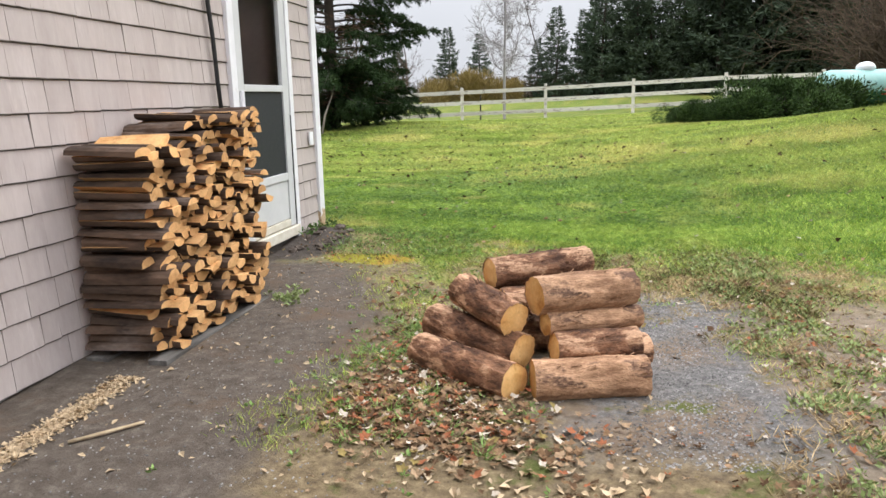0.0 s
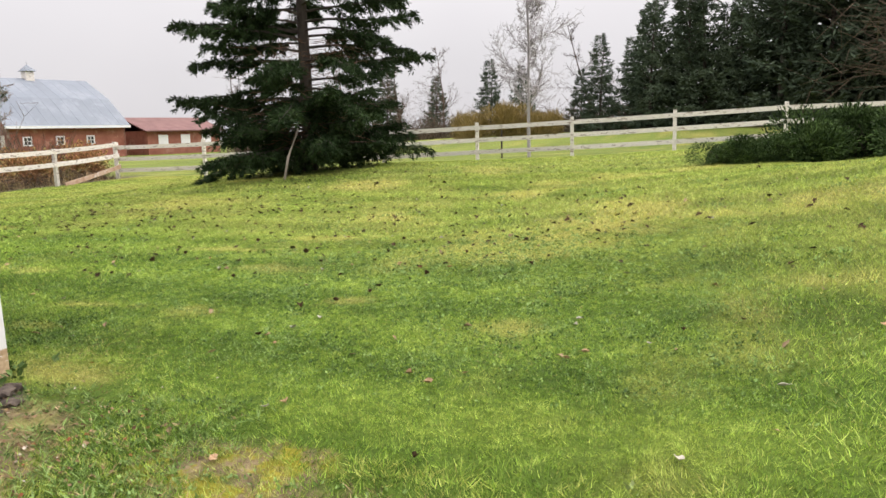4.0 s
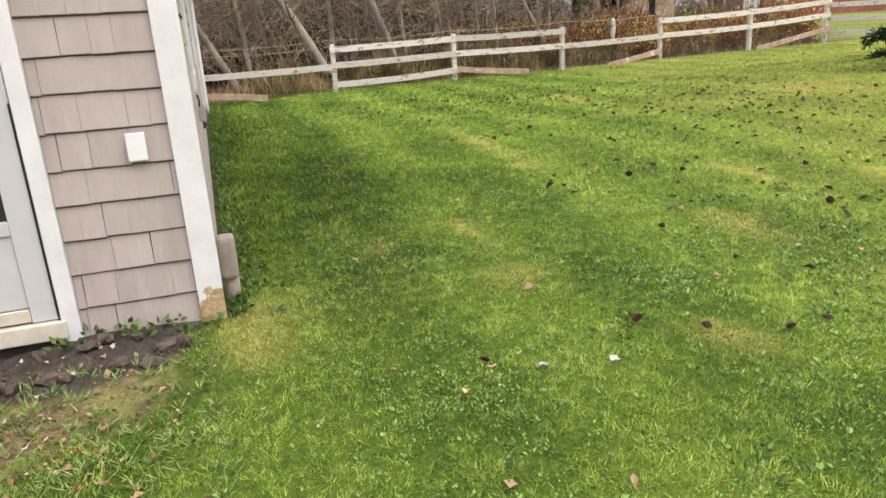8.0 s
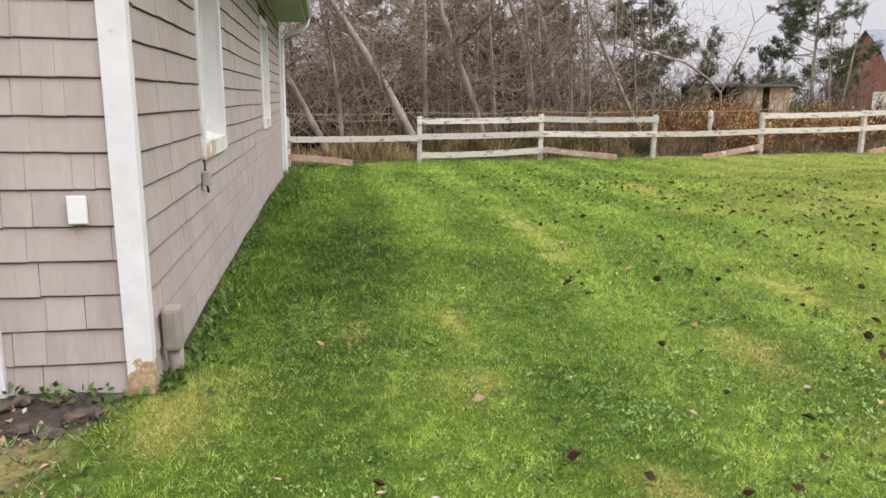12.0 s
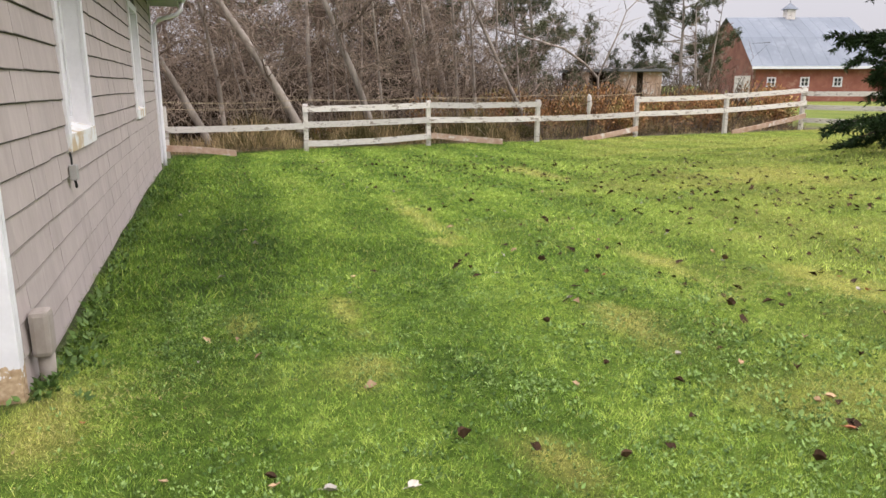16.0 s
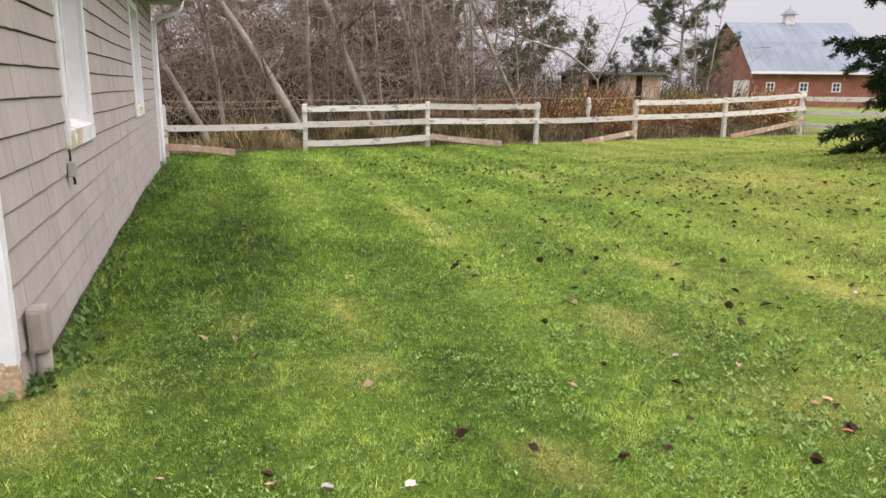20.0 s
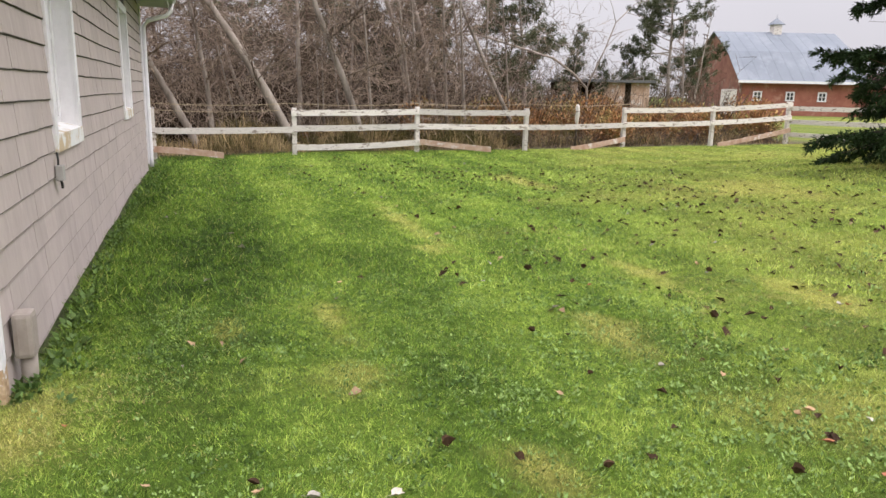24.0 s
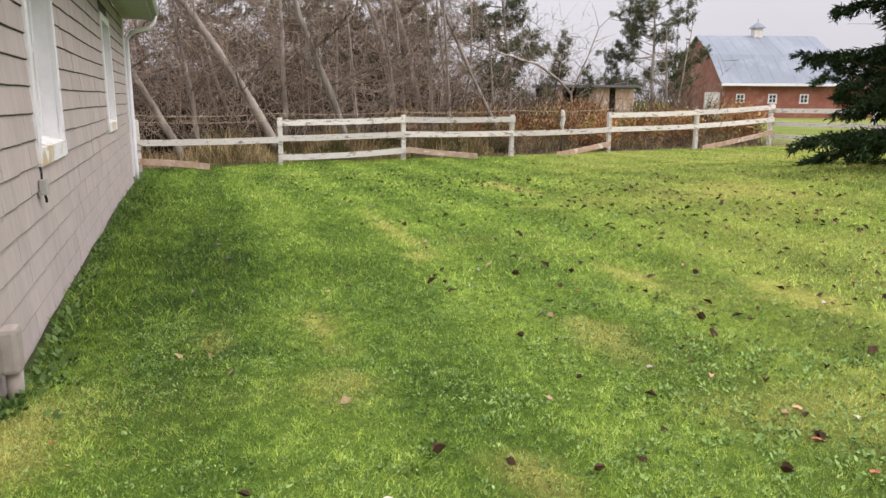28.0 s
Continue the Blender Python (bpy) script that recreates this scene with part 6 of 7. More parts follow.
tree_of("young_birch", [("trunk", birch[0]), ("branch_frame", birch[1])], "slender leafless young tree beyond the fence", "bare tree", (-3.65, 29.0, ground_z(-3.65, 29.0)))
sapling = new("sapling_stake", mesh_of("sapling_stake", boxes((-4.55, -4.50, 28.6, 28.65, 0.0, 1.25), bevel=0.005), DARK_TRUNK))
tagged(sapling, "thin dark stake standing beyond the fence", "stake")
for i, (x, y, s) in enumerate(((-3.5, 60, 1.1), (-20, 62, 1.0), (-27, 66, 1.1), (-32, 58, 0.9), (-50, 46, 0.95), (-14, 55, 0.85), (-42, 40, 0.7))):
    tm, bmsh = VARIANTS[i % 4]
    tree_of("bare_tree", [("trunk", tm), ("branch_frame", bmsh)], "distant leafless tree beyond the field", "bare tree", (x, y, ground_z(x, y) - 0.1), 71 * i, s, "far bare trees")
willow_m = clump_mesh("twig_crown", 80, 5000, 1.7, 1.5, 2.3, 0.5, 0.035, WILLOW, 1.0)
for x, y, s in ((-7.2, 45, 1.0), (-9.4, 44.2, 0.8), (-5.4, 46.5, 0.7)):
    tree_of("golden_willow", [("twig_crown", willow_m)], "golden-twigged willow shrub beyond the field", "willow", (x, y, ground_z(x, y) - 0.1), 40 * x, s, "golden willows")

# ---- juniper by the tank ----
jun = [clump_mesh("foliage", 90 + i, 16000, 0.95, 0.85, 0.66, 0.070, 0.017, JUNIPER, 0.35) for i in range(2)]
jn_rng = np.random.default_rng(95)
jst = jn_rng.uniform(-0.6, 0.6, (24, 3)) * np.array([1, 1, 0])
jstem = arrays("stem_frame", *sticks(jst * 0.2, jst + np.array([0, 0, 0.4]), np.full(24, 0.015), np.full(24, 0.006), 4), DARK_TRUNK)
for i, (x, y, s) in enumerate(((1.75, 18.3, 0.66), (2.35, 18.15, 0.85), (3.0, 18.2, 1.05), (3.6, 18.4, 1.25), (4.1, 18.25, 1.4), (4.55, 18.45, 1.45), (7.9, 18.6, 1.1))):
    tree_of("juniper_bush", [("foliage", jun[i % 2]), ("stem_frame", jstem)], "low spreading dark green juniper on the lawn", "juniper", (x, y, ground_z(x, y) - 0.03), 80 * i, s, "juniper bed by the tank")


# ---- small things on the ground ----
LEAF_TAN = mat("dry_tan_leaf", (0.25, 0.155, 0.085), (0.46, 0.32, 0.19), 18, 0.85, 0.2, vary=0.25, island=0.3)
LEAF_DARK = mat("wet_dark_leaf", (0.026, 0.016, 0.010), (0.085, 0.050, 0.028), 18, 0.9, 0.2, vary=0.3, island=0.4, spec=0.1)
LEAF_RUST = mat("rust_red_leaf", (0.22, 0.080, 0.040), (0.40, 0.17, 0.085), 18, 0.85, 0.2, vary=0.25, island=0.3)
LEAF_PALE = mat("bleached_pale_leaf", (0.24, 0.21, 0.165), (0.46, 0.42, 0.36), 18, 0.8, 0.2, vary=0.2, island=0.2)
CHIP = mat("pale_wood_chip", (0.38, 0.27, 0.155), (0.60, 0.47, 0.31), 18, 0.9, 0.2, vary=0.2, island=0.25)
WEED = mat("broad_weed_leaf", (0.045, 0.098, 0.020), (0.12, 0.19, 0.045), 9, 0.7, 0.1, island=0.35)
PALE_CLOVER = mat("pale_drive_clover", (0.17, 0.225, 0.075), (0.34, 0.40, 0.16), 9, 0.7, 0.1, island=0.35)
CLOVER = mat("pale_clover_leaf", (0.14, 0.24, 0.055), (0.27, 0.38, 0.115), 9, 0.7, 0.1, island=0.3)


def turf_blade_material():
    """Grass blades: each takes the tone and dryness of the spot where it grows."""
    m = bpy.data.materials.new("grass_blades")
    m.use_nodes = True
    n, k = m.node_tree.nodes, m.node_tree.links
    b = n["Principled BSDF"]
    b.inputs["Roughness"].default_value, b.inputs["Specular IOR Level"].default_value = 0.6, 0.25
    tone, dry, info = n.new("ShaderNodeAttribute"), n.new("ShaderNodeAttribute"), n.new("ShaderNodeNewGeometry")
    tone.attribute_name, dry.attribute_name = "tone", "dry"
    ramp_ = n.new("ShaderNodeValToRGB")
    stops = ((0.0, (0.030, 0.068, 0.009)), (0.35, (0.125, 0.228, 0.026)), (0.65, (0.272, 0.408, 0.055)), (1.0, (0.56, 0.67, 0.150)))
    while len(ramp_.color_ramp.elements) < len(stops):
        ramp_.color_ramp.elements.new(0.5)
    for e, (p, c) in zip(ramp_.color_ramp.elements, stops):
        e.position, e.color = p, (*c, 1)
    k.new(tone.outputs["Fac"], ramp_.inputs["Fac"])
    straw = n.new("ShaderNodeMixRGB")
    straw.inputs["Color2"].default_value = (0.60, 0.555, 0.17, 1)
    k.new(dry.outputs["Fac"], straw.inputs["Fac"])
    k.new(ramp_.outputs["Color"], straw.inputs["Color1"])
    own = n.new("ShaderNodeMapRange")
    own.inputs["To Min"].default_value, own.inputs["To Max"].default_value = 0.6, 1.4
    k.new(info.outputs["Random Per Island"], own.inputs["Value"])
    mul = n.new("ShaderNodeMixRGB")
    mul.blend_type, mul.inputs["Fac"].default_value = "MULTIPLY", 1.0
    k.new(straw.outputs["Color"], mul.inputs["Color1"])
    k.new(own.outputs["Result"], mul.inputs["Color2"])
    k.new(mul.outputs["Color"], b.inputs["Base Color"])
    tl, both = n.new("ShaderNodeBsdfTranslucent"), n.new("ShaderNodeMixShader")
    k.new(mul.outputs["Color"], tl.inputs["Color"])
    both.inputs["Fac"].default_value = 0.25
    k.new(b.outputs["BSDF"], both.inputs[1])
    k.new(tl.outputs["BSDF"], both.inputs[2])
    k.new(both.outputs["Shader"], n["Material Output"].inputs["Surface"])
    return m


GRASS = turf_blade_material()


def grass(name, label, seed, x0, x1, y0, y1, per, length, width, where=None, dryness=0.0):
    """Tufted grass blades over a stretch of ground; where(x, y) gives the share that stands outside the lawn proper."""
    rng = np.random.default_rng(seed)
    n = int((x1 - x0) * (y1 - y0) * per)
    x, y = rng.uniform(x0, x1, n), rng.uniform(y0, y1, n)
    if where is None:
        wob = 0.22 * np.sin(3.1 * x + 1.7 * np.sin(2.3 * y)) + 0.15 * np.sin(7.3 * x + 2.9 * y) + 0.4 * (swell(x, y, 0.25, 20) - 0.5)
        keep = (y + wob + rng.normal(0, 0.14, n) > lawn_edge(x)) & ~((x < WX + 0.05) & (y < NY + 0.05)) & ~((x + rng.normal(0, 0.18, n) < -2.2) & (y + rng.normal(0, 0.1, n) < 6.95) & (y > 6.0))
        keep &= x > -16.4
        for cx, cy, r in NEAR_HOLES:
            keep &= (x - cx) ** 2 + (y - cy) ** 2 > r * r
    else:
        keep = rng.uniform(0, 1, n) < where(x, y)
    x, y = x[keep], y[keep]
    n = len(x)
    p = np.stack([x, y, land(x, y) - 0.004], -1)
    tuft = swell(x, y, 0.03, 21) * 0.7 + swell(x, y, 0.10, 22) * 0.3
    near_wall = 1 + 0.9 * np.exp(-((y - NY) / 0.25) ** 2) * (x < WX)
    h = length * rng.uniform(0.5, 1.2, n) * (0.45 + 1.1 * tuft) * near_wall * (1 + 0.25 * lawn_lush_shade(x, y))
    a = rng.uniform(0, 2 * math.pi, n)
    comb = np.stack([swell(x, y, 0.06, 23), swell(x, y, 0.06, 24)], -1) - 0.5
    lean = rng.normal(0, 0.55, (n, 2)) + 1.1 * comb
    s = np.stack([np.cos(a), np.sin(a), np.zeros(n)], -1) * (width * rng.uniform(0.6, 1.2, n))[:, None] / 2
    tip = p + np.stack([lean[:, 0] * h, lean[:, 1] * h, h * 0.85], -1)
    verts = np.stack([p - s, p + s, tip], 1).reshape(-1, 3)
    me = arrays(name, verts, np.arange(3 * n).reshape(-1, 3), GRASS)
    tone = lawn_tone(x, y) + 0.70 * (tuft - 0.5) + rng.normal(0, 0.17, n)
    dry = np.clip(lawn_dry(x, y) * rng.uniform(0.3, 1.4, n) + (rng.uniform(0, 1, n) < 0.05) * 0.6 + dryness * rng.uniform(0.2, 1.3, n), 0, 1)
    for key, values in (("tone", tone), ("dry", dry)):
        me.attributes.new(key, "FLOAT", "POINT").data.foreach_set("value", np.repeat(values, 3).astype(np.float32))
    return tagged(new(name, me), label, "grass", kind="stuff")


NEAR_HOLES = ((SPX, SPY, 1.5), (-1.0, 6.52, 0.1), (-1.25, 6.5, 0.09), (-1.12, 6.6, 0.08))
grass_label = "short patchy green lawn grass"
for seed, x0, x1, y0, y1, per, length, width in ((501, -4.0, 0.9, 6.8, 11.8, 24000, 0.024, 0.0031), (502, -2.6, 3.2, 5.6, 6.8, 9000, 0.036, 0.0050), (503, 0.9, 4.2, 6.8, 11.8, 5500, 0.038, 0.0060),
                                                (504, -8.5, -4.0, 7.1, 16.0, 6000, 0.034, 0.0062), (505, -4.0, 4.5, 11.8, 18.0, 2700, 0.040, 0.0095), (506, -16.4, -8.5, 7.1, 25.0, 1500, 0.042, 0.013),
                                                (507, -8.5, 9.0, 16.0, 26.4, 800, 0.045, 0.017), (508, 4.2, 9.0, 5.6, 16.0, 700, 0.045, 0.015)):
    grass("lawn_grass", grass_label, seed, x0, x1, y0, y1, per, length, width)
# thin grass that runs out over the drive: before the lawn, along the weedy strip and beside the packed track
grass("verge_grass", "thin yellowing grass before the lawn", 511, -2.0, 3.4, 4.4, 6.7, 7000, 0.036, 0.0045,
      lambda x, y: ease(y + 1.5 * (swell(x, y, 0.7, 30) - 0.5) + 0.8 * (swell(x, y, 0.2, 31) - 0.5), 4.9, 6.5) * ease(swell(x, y, 0.12, 32), 0.2, 0.7), 0.55)
grass("verge_grass", "thin weedy grass along the drive", 512, 0.2, 1.6, 2.2, 5.2, 7000, 0.034, 0.0045,
      lambda x, y: ease(np.abs(x - 0.85 + 0.5 * (swell(x, y, 0.8, 33) - 0.5)), 0.55, 0.1) * ease(swell(x, y, 0.25, 34) + 0.5 * swell(x, y, 0.08, 35), 0.6, 1.0) * 0.6, 0.5)
grass("verge_grass", "thin grass between the packed track and the logs", 513, -1.9, -0.7, 3.0, 6.2, 7000, 0.036, 0.0045,
      lambda x, y: ease(np.abs(x + 1.35 + 0.4 * (swell(x, y, 0.8, 36) - 0.5)), 0.45, 0.1) * ease(swell(x, y, 0.3, 37) + 0.5 * swell(x, y, 0.08, 38), 0.55, 1.0) * 0.8, 0.4)


def leaf_mesh(seed, size, curl):
    """A lobed dry leaf, cupped, with its stalk."""
    rng = random.Random(seed)
    bm = bmesh.new()
    n = 14
    mid = bm.verts.new((0, 0, 0))
    ring = []
    for j in range(n):
        a = 2 * math.pi * j / n
        r = size * (0.5 + 0.22 * abs(math.sin(a * 2.5)) + rng.uniform(-0.07, 0.07)) * (1 + 0.25 * math.cos(a))
        ring.append(bm.verts.new((r * math.cos(a), r * 0.75 * math.sin(a), curl * size * (abs(math.sin(a)) ** 1.5 + 0.4 * math.cos(a) ** 2) + rng.uniform(0, 0.12) * size)))
    for j in range(n):
        bm.faces.new((mid, ring[j], ring[(j + 1) % n]))
    made = bmesh.ops.extrude_face_region(bm, geom=list(bm.faces))
    bmesh.ops.translate(bm, vec=(0, 0, 0.0015), verts=[g for g in made["geom"] if isinstance(g, bmesh.types.BMVert)])
    tube(bm, [(-size * 0.5, 0, 0.1 * size), (-size * 0.8, 0.05 * size, 0.2 * size), (-size * 1.05, 0.02 * size, 0.12 * size)], [0.0016, 0.0013, 0.001], 4)
    return bm


SHAPES = {}
for kind, m in (("tan", LEAF_TAN), ("dark", LEAF_DARK), ("rust", LEAF_RUST), ("pale", LEAF_PALE)):
    SHAPES[kind] = [mesh_of("fallen_leaf", leaf_mesh(600 + i + len(kind), 0.05, (0.25 + 0.18 * i) * (1.6 if kind == "dark" else 1.0)), m) for i in range(3)]
WORDS = {"tan": "dry tan leaf lying on the grass", "dark": "dark curled wet leaf on the grass", "rust": "rust-red fallen leaf on the ground", "pale": "bleached pale leaf on the grass"}
rng_l = random.Random(14)


def drop_leaf(kind, x, y, size=1.0):
    o = new("fallen_leaf", SHAPES[kind][rng_l.randrange(3)])
    o.matrix_basis = pose(x, y, ground_z(x, y) + (0.016 if y > 6 else 0.004), rng_l.uniform(-18, 18), rng_l.uniform(-18, 18), rng_l.uniform(0, 360)) @ Matrix.Scale(size, 4)
    return tagged(o, WORDS[kind], "leaf", "leaves on the lawn")


LYING = {"pale": ((-2.39, 9.95), (-1.70, 8.46), (-1.76, 8.20), (-2.87, 11.57), (-6.26, 8.16), (-4.12, 9.73), (-3.96, 8.68), (-8.2, 10.02), (0.96, 7.70), (0.48, 6.89), (-1.28, 7.02)),
         "tan": ((-2.23, 9.33), (-2.19, 10.14), (-1.76, 10.21), (-4.36, 8.78), (-0.65, 7.45), (-1.21, 7.08)),
         "dark": ((-3.05, 9.59), (-1.64, 9.21), (-4.66, 10.81), (-3.90, 10.31), (-2.41, 9.58), (-2.03, 10.31), (-1.38, 9.77), (-1.64, 9.38), (-1.81, 8.94), (-4.87, 11.62), (-4.40, 11.88),
                  (-2.78, 10.92), (-2.54, 10.25), (-2.03, 10.66), (-4.29, 10.16), (-1.97, 8.73), (-1.90, 8.03), (-2.92, 10.67))}
for kind, spots_ in LYING.items():
    for x, y in spots_:
        drop_leaf(kind, x, y, rng_l.uniform(0.5, 0.85))
for i in range(30):
    x, y = -4.4 + 4.4 * rng_l.uniform(0, 1), 9.4 + 2.6 * rng_l.uniform(0, 1)
    drop_leaf(rng_l.choice(("dark", "dark", "dark", "tan", "rust", "pale")), x, y, rng_l.uniform(0.4, 0.75))
for i in range(22):
    drop_leaf(rng_l.choice(("dark", "dark", "tan", "pale", "tan")), rng_l.uniform(-2.2, 3.0), rng_l.uniform(6.2, 9.0), rng_l.uniform(0.4, 0.7))


def leaf_litter(name, label, seed, spots, size, material, lift=0.012):
    """Many small fallen leaves in one mesh: each a bent kite of two halves."""
    rng = np.random.default_rng(seed)
    x, y = spots(rng)
    n = len(x)
    p = np.stack([x, y, land(x, y) + lift], -1)
    a = rng.uniform(0, 6.3, n)
    tilt = rng.normal(0, 0.35, (n, 3))
    d = np.stack([np.cos(a), np.sin(a), tilt[:, 0]], -1)
    s = np.stack([-np.sin(a), np.cos(a), tilt[:, 1]], -1)
    r = size * rng.uniform(0.5, 1.3, n)[:, None]
    up = np.array([[0, 0, 1.0]]) * rng.uniform(0.1, 0.6, (n, 1)) * r
    verts = np.stack([p - d * r, p + s * r * 0.6 + up, p + d * r, p - s * r * 0.6 + up], 1).reshape(-1, 3)
    base = np.arange(n) * 4
    faces = np.concatenate([np.stack([base, base + 1, base + 2], -1), np.stack([base, base + 2, base + 3], -1)])
    return tagged(new(name, arrays(name, verts, faces, material)), label, "leaves", kind="stuff")


def band(n, cx, cy, sx, sy, turn=0.0):
    def spots(rng):
        u, v = rng.normal(0, sx, n), rng.normal(0, sy, n)
        c, s = math.cos(radians(turn)), math.sin(radians(turn))
        x, y = cx + u * c - v * s, cy + u * s + v * c
        ok = (y > NY + 0.1) & (x > -16)
        return x[ok], y[ok]
    return spots


def over(n, x0, x1, y0, y1):
    return lambda rng: (rng.uniform(x0, x1, n), rng.uniform(y0, y1, n))


dark_words = "small dark curled leaves scattered over the lawn"
leaf_litter("dark_leaves", dark_words, 701, band(430, -9.0, 13.0, 2.6, 1.1, 20), 0.034, LEAF_DARK)
leaf_litter("dark_leaves", dark_words, 702, band(200, -11.5, 11.2, 1.6, 0.8, 20), 0.034, LEAF_DARK)
leaf_litter("dark_leaves", dark_words, 703, band(380, -5.0, 14.0, 2.8, 1.8, 0), 0.036, LEAF_DARK)
leaf_litter("dark_leaves", dark_words, 704, over(330, -8, 4, 9.5, 20), 0.036, LEAF_DARK)
leaf_litter("dark_leaves", dark_words, 705, over(160, -15.5, -8, 8, 22), 0.040, LEAF_DARK)
leaf_litter("dark_leaves", dark_words, 706, band(120, -1.5, 11.8, 1.6, 0.9, 10), 0.034, LEAF_DARK)
leaf_litter("pale_leaves", "small pale leaves scattered over the lawn", 707, over(90, -13, 3.5, 7.4, 18), 0.026, LEAF_PALE)
leaf_litter("tan_leaves", "small tan leaves scattered over the lawn", 708, over(90, -9, 3.5, 6.5, 15), 0.030, LEAF_TAN)


def round_heap(n, sx, sy, cx=-0.85, cy=3.45):
    return lambda rng: (cx + rng.normal(0, sx, n), cy + rng.normal(0, sy, n))


LITTER = mat("mixed_autumn_leaves", (0.8, 0.8, 0.8), (1.35, 1.3, 1.25), 40, 0.9, 0.2, spec=0.1)


def litter_colours():
    """Each leaf takes its own brown, tan, rust or bleached colour."""
    n, k = LITTER.node_tree.nodes, LITTER.node_tree.links
    t = n.new("ShaderNodeValToRGB")
    t.color_ramp.interpolation = "CONSTANT"
    stops = ((0.0, (0.10, 0.060, 0.034)), (0.22, (0.20, 0.125, 0.070)), (0.44, (0.30, 0.20, 0.12)), (0.62, (0.32, 0.225, 0.14)), (0.72, (0.30, 0.115, 0.058)), (0.84, (0.26, 0.20, 0.075)), (0.90, (0.50, 0.44, 0.36)))
    while len(t.color_ramp.elements) < len(stops):
        t.color_ramp.elements.new(0.5)
    for e, (p, c) in zip(t.color_ramp.elements, stops):
        e.position, e.color = p, (*c, 1)
    info = n.new("ShaderNodeNewGeometry")
    k.new(info.outputs["Random Per Island"], t.inputs["Fac"])
    shade = n["Principled BSDF"].inputs["Base Color"].links[0].from_socket
    mul = n.new("ShaderNodeMixRGB")
    mul.blend_type, mul.inputs["Fac"].default_value = "MULTIPLY", 1.0
    k.new(shade, mul.inputs["Color1"])
    k.new(t.outputs["Color"], mul.inputs["Color2"])
    k.new(mul.outputs["Color"], n["Principled BSDF"].inputs["Base Color"])


litter_colours()


def curled_litter(name, label, seed, spots, size):
    """Many curled, ragged leaves in one mesh: each a lobed fan round its middle."""
    rng = np.random.default_rng(seed)
    x, y = spots(rng)
    n, m = len(x), 10
    p = np.stack([x, y, land(x, y) + rng.uniform(0.003, 0.022, n)], -1)
    r = size * rng.uniform(0.4, 1.3, n)
    t = np.arange(m) * 2 * math.pi / m
    rad = r[:, None] * rng.uniform(0.6, 1.1, (n, m)) * np.where(np.arange(m) % 2 == 0, 1.0, 0.62)[None]
    ang = t[None] + rng.uniform(0, 6.3, n)[:, None]
    ring = np.stack([rad * np.cos(ang), rad * np.sin(ang) * 0.8, rng.uniform(-0.1, 0.55, (n, m)) * rad], -1)
    slope = rng.normal(0, 0.3, (n, 1, 2))
    ring[..., 2] += (ring[..., :2] * slope).sum(-1)
    verts = np.concatenate([p[:, None], p[:, None] + ring], 1).reshape(-1, 3)
    base = (np.arange(n) * (m + 1))[:, None]
    j = np.arange(m)[None]
    faces = np.stack([np.broadcast_to(base, (n, m)), base + 1 + j, base + 1 + (j + 1) % m], -1).reshape(-1, 3)
    return tagged(new(name, arrays(name, verts, faces, LITTER)), label, "leaves", kind="stuff")


curled_litter("leaf_litter", "brown, tan and rust leaf litter round the logs", 711, round_heap(1300, 0.22, 0.22, -1.02, 3.46), 0.024)
curled_litter("leaf_litter", "brown and tan leaves in front of the logs", 712, round_heap(330, 0.26, 0.12, -0.72, 3.22), 0.023)
curled_litter("leaf_litter", "brown and rust leaves between the logs and the lawn", 713, lambda rng: (lambda t: (-1.15 - 0.40 * t + rng.normal(0, 0.13, 420), 3.7 + 1.7 * t + rng.normal(0, 0.12, 420)))(rng.uniform(0, 1, 420) ** 1.5), 0.022)
curled_litter("leaf_litter", "brown leaf scraps over the drive before the logs", 717, over(420, -0.6, 1.3, 2.3, 3.4), 0.017)
curled_litter("leaf_litter", "tan leaves along the edge of the drive", 714, over(420, -1.3, 2.8, 4.6, 6.3), 0.020)
curled_litter("leaf_litter", "tan and brown leaves in the weedy strip of the drive", 715, lambda rng: (rng.normal(0.72, 0.20, 800), rng.uniform(2.4, 5.6, 800)), 0.022)
leaf_litter("leaf_litter", "brown leaves beside the house corner", 716, over(80, -2.75, -1.5, 5.3, 6.9), 0.02, LEAF_TAN, 0.006)
leaf_litter("wood_chips", "pale wood chips on the packed ground", 721, round_heap(60, 0.22, 0.10, -0.52, 2.95), 0.021, CHIP, 0.005)
leaf_litter("wood_chips", "pale chips round the logs", 724, round_heap(130, 0.40, 0.30, -0.70, 3.20), 0.014, CHIP, 0.005)
leaf_litter("wood_chips", "pale sawdust and chips in front of the stack", 722, lambda rng: (rng.normal(-2.47, 0.032, 2600), rng.uniform(2.6, 3.58, 2600)), 0.012, CHIP, 0.003)
leaf_litter("wood_chips", "pale chips beside the stack", 723, over(110, -2.4, -1.6, 2.8, 5.2), 0.015, CHIP, 0.004)


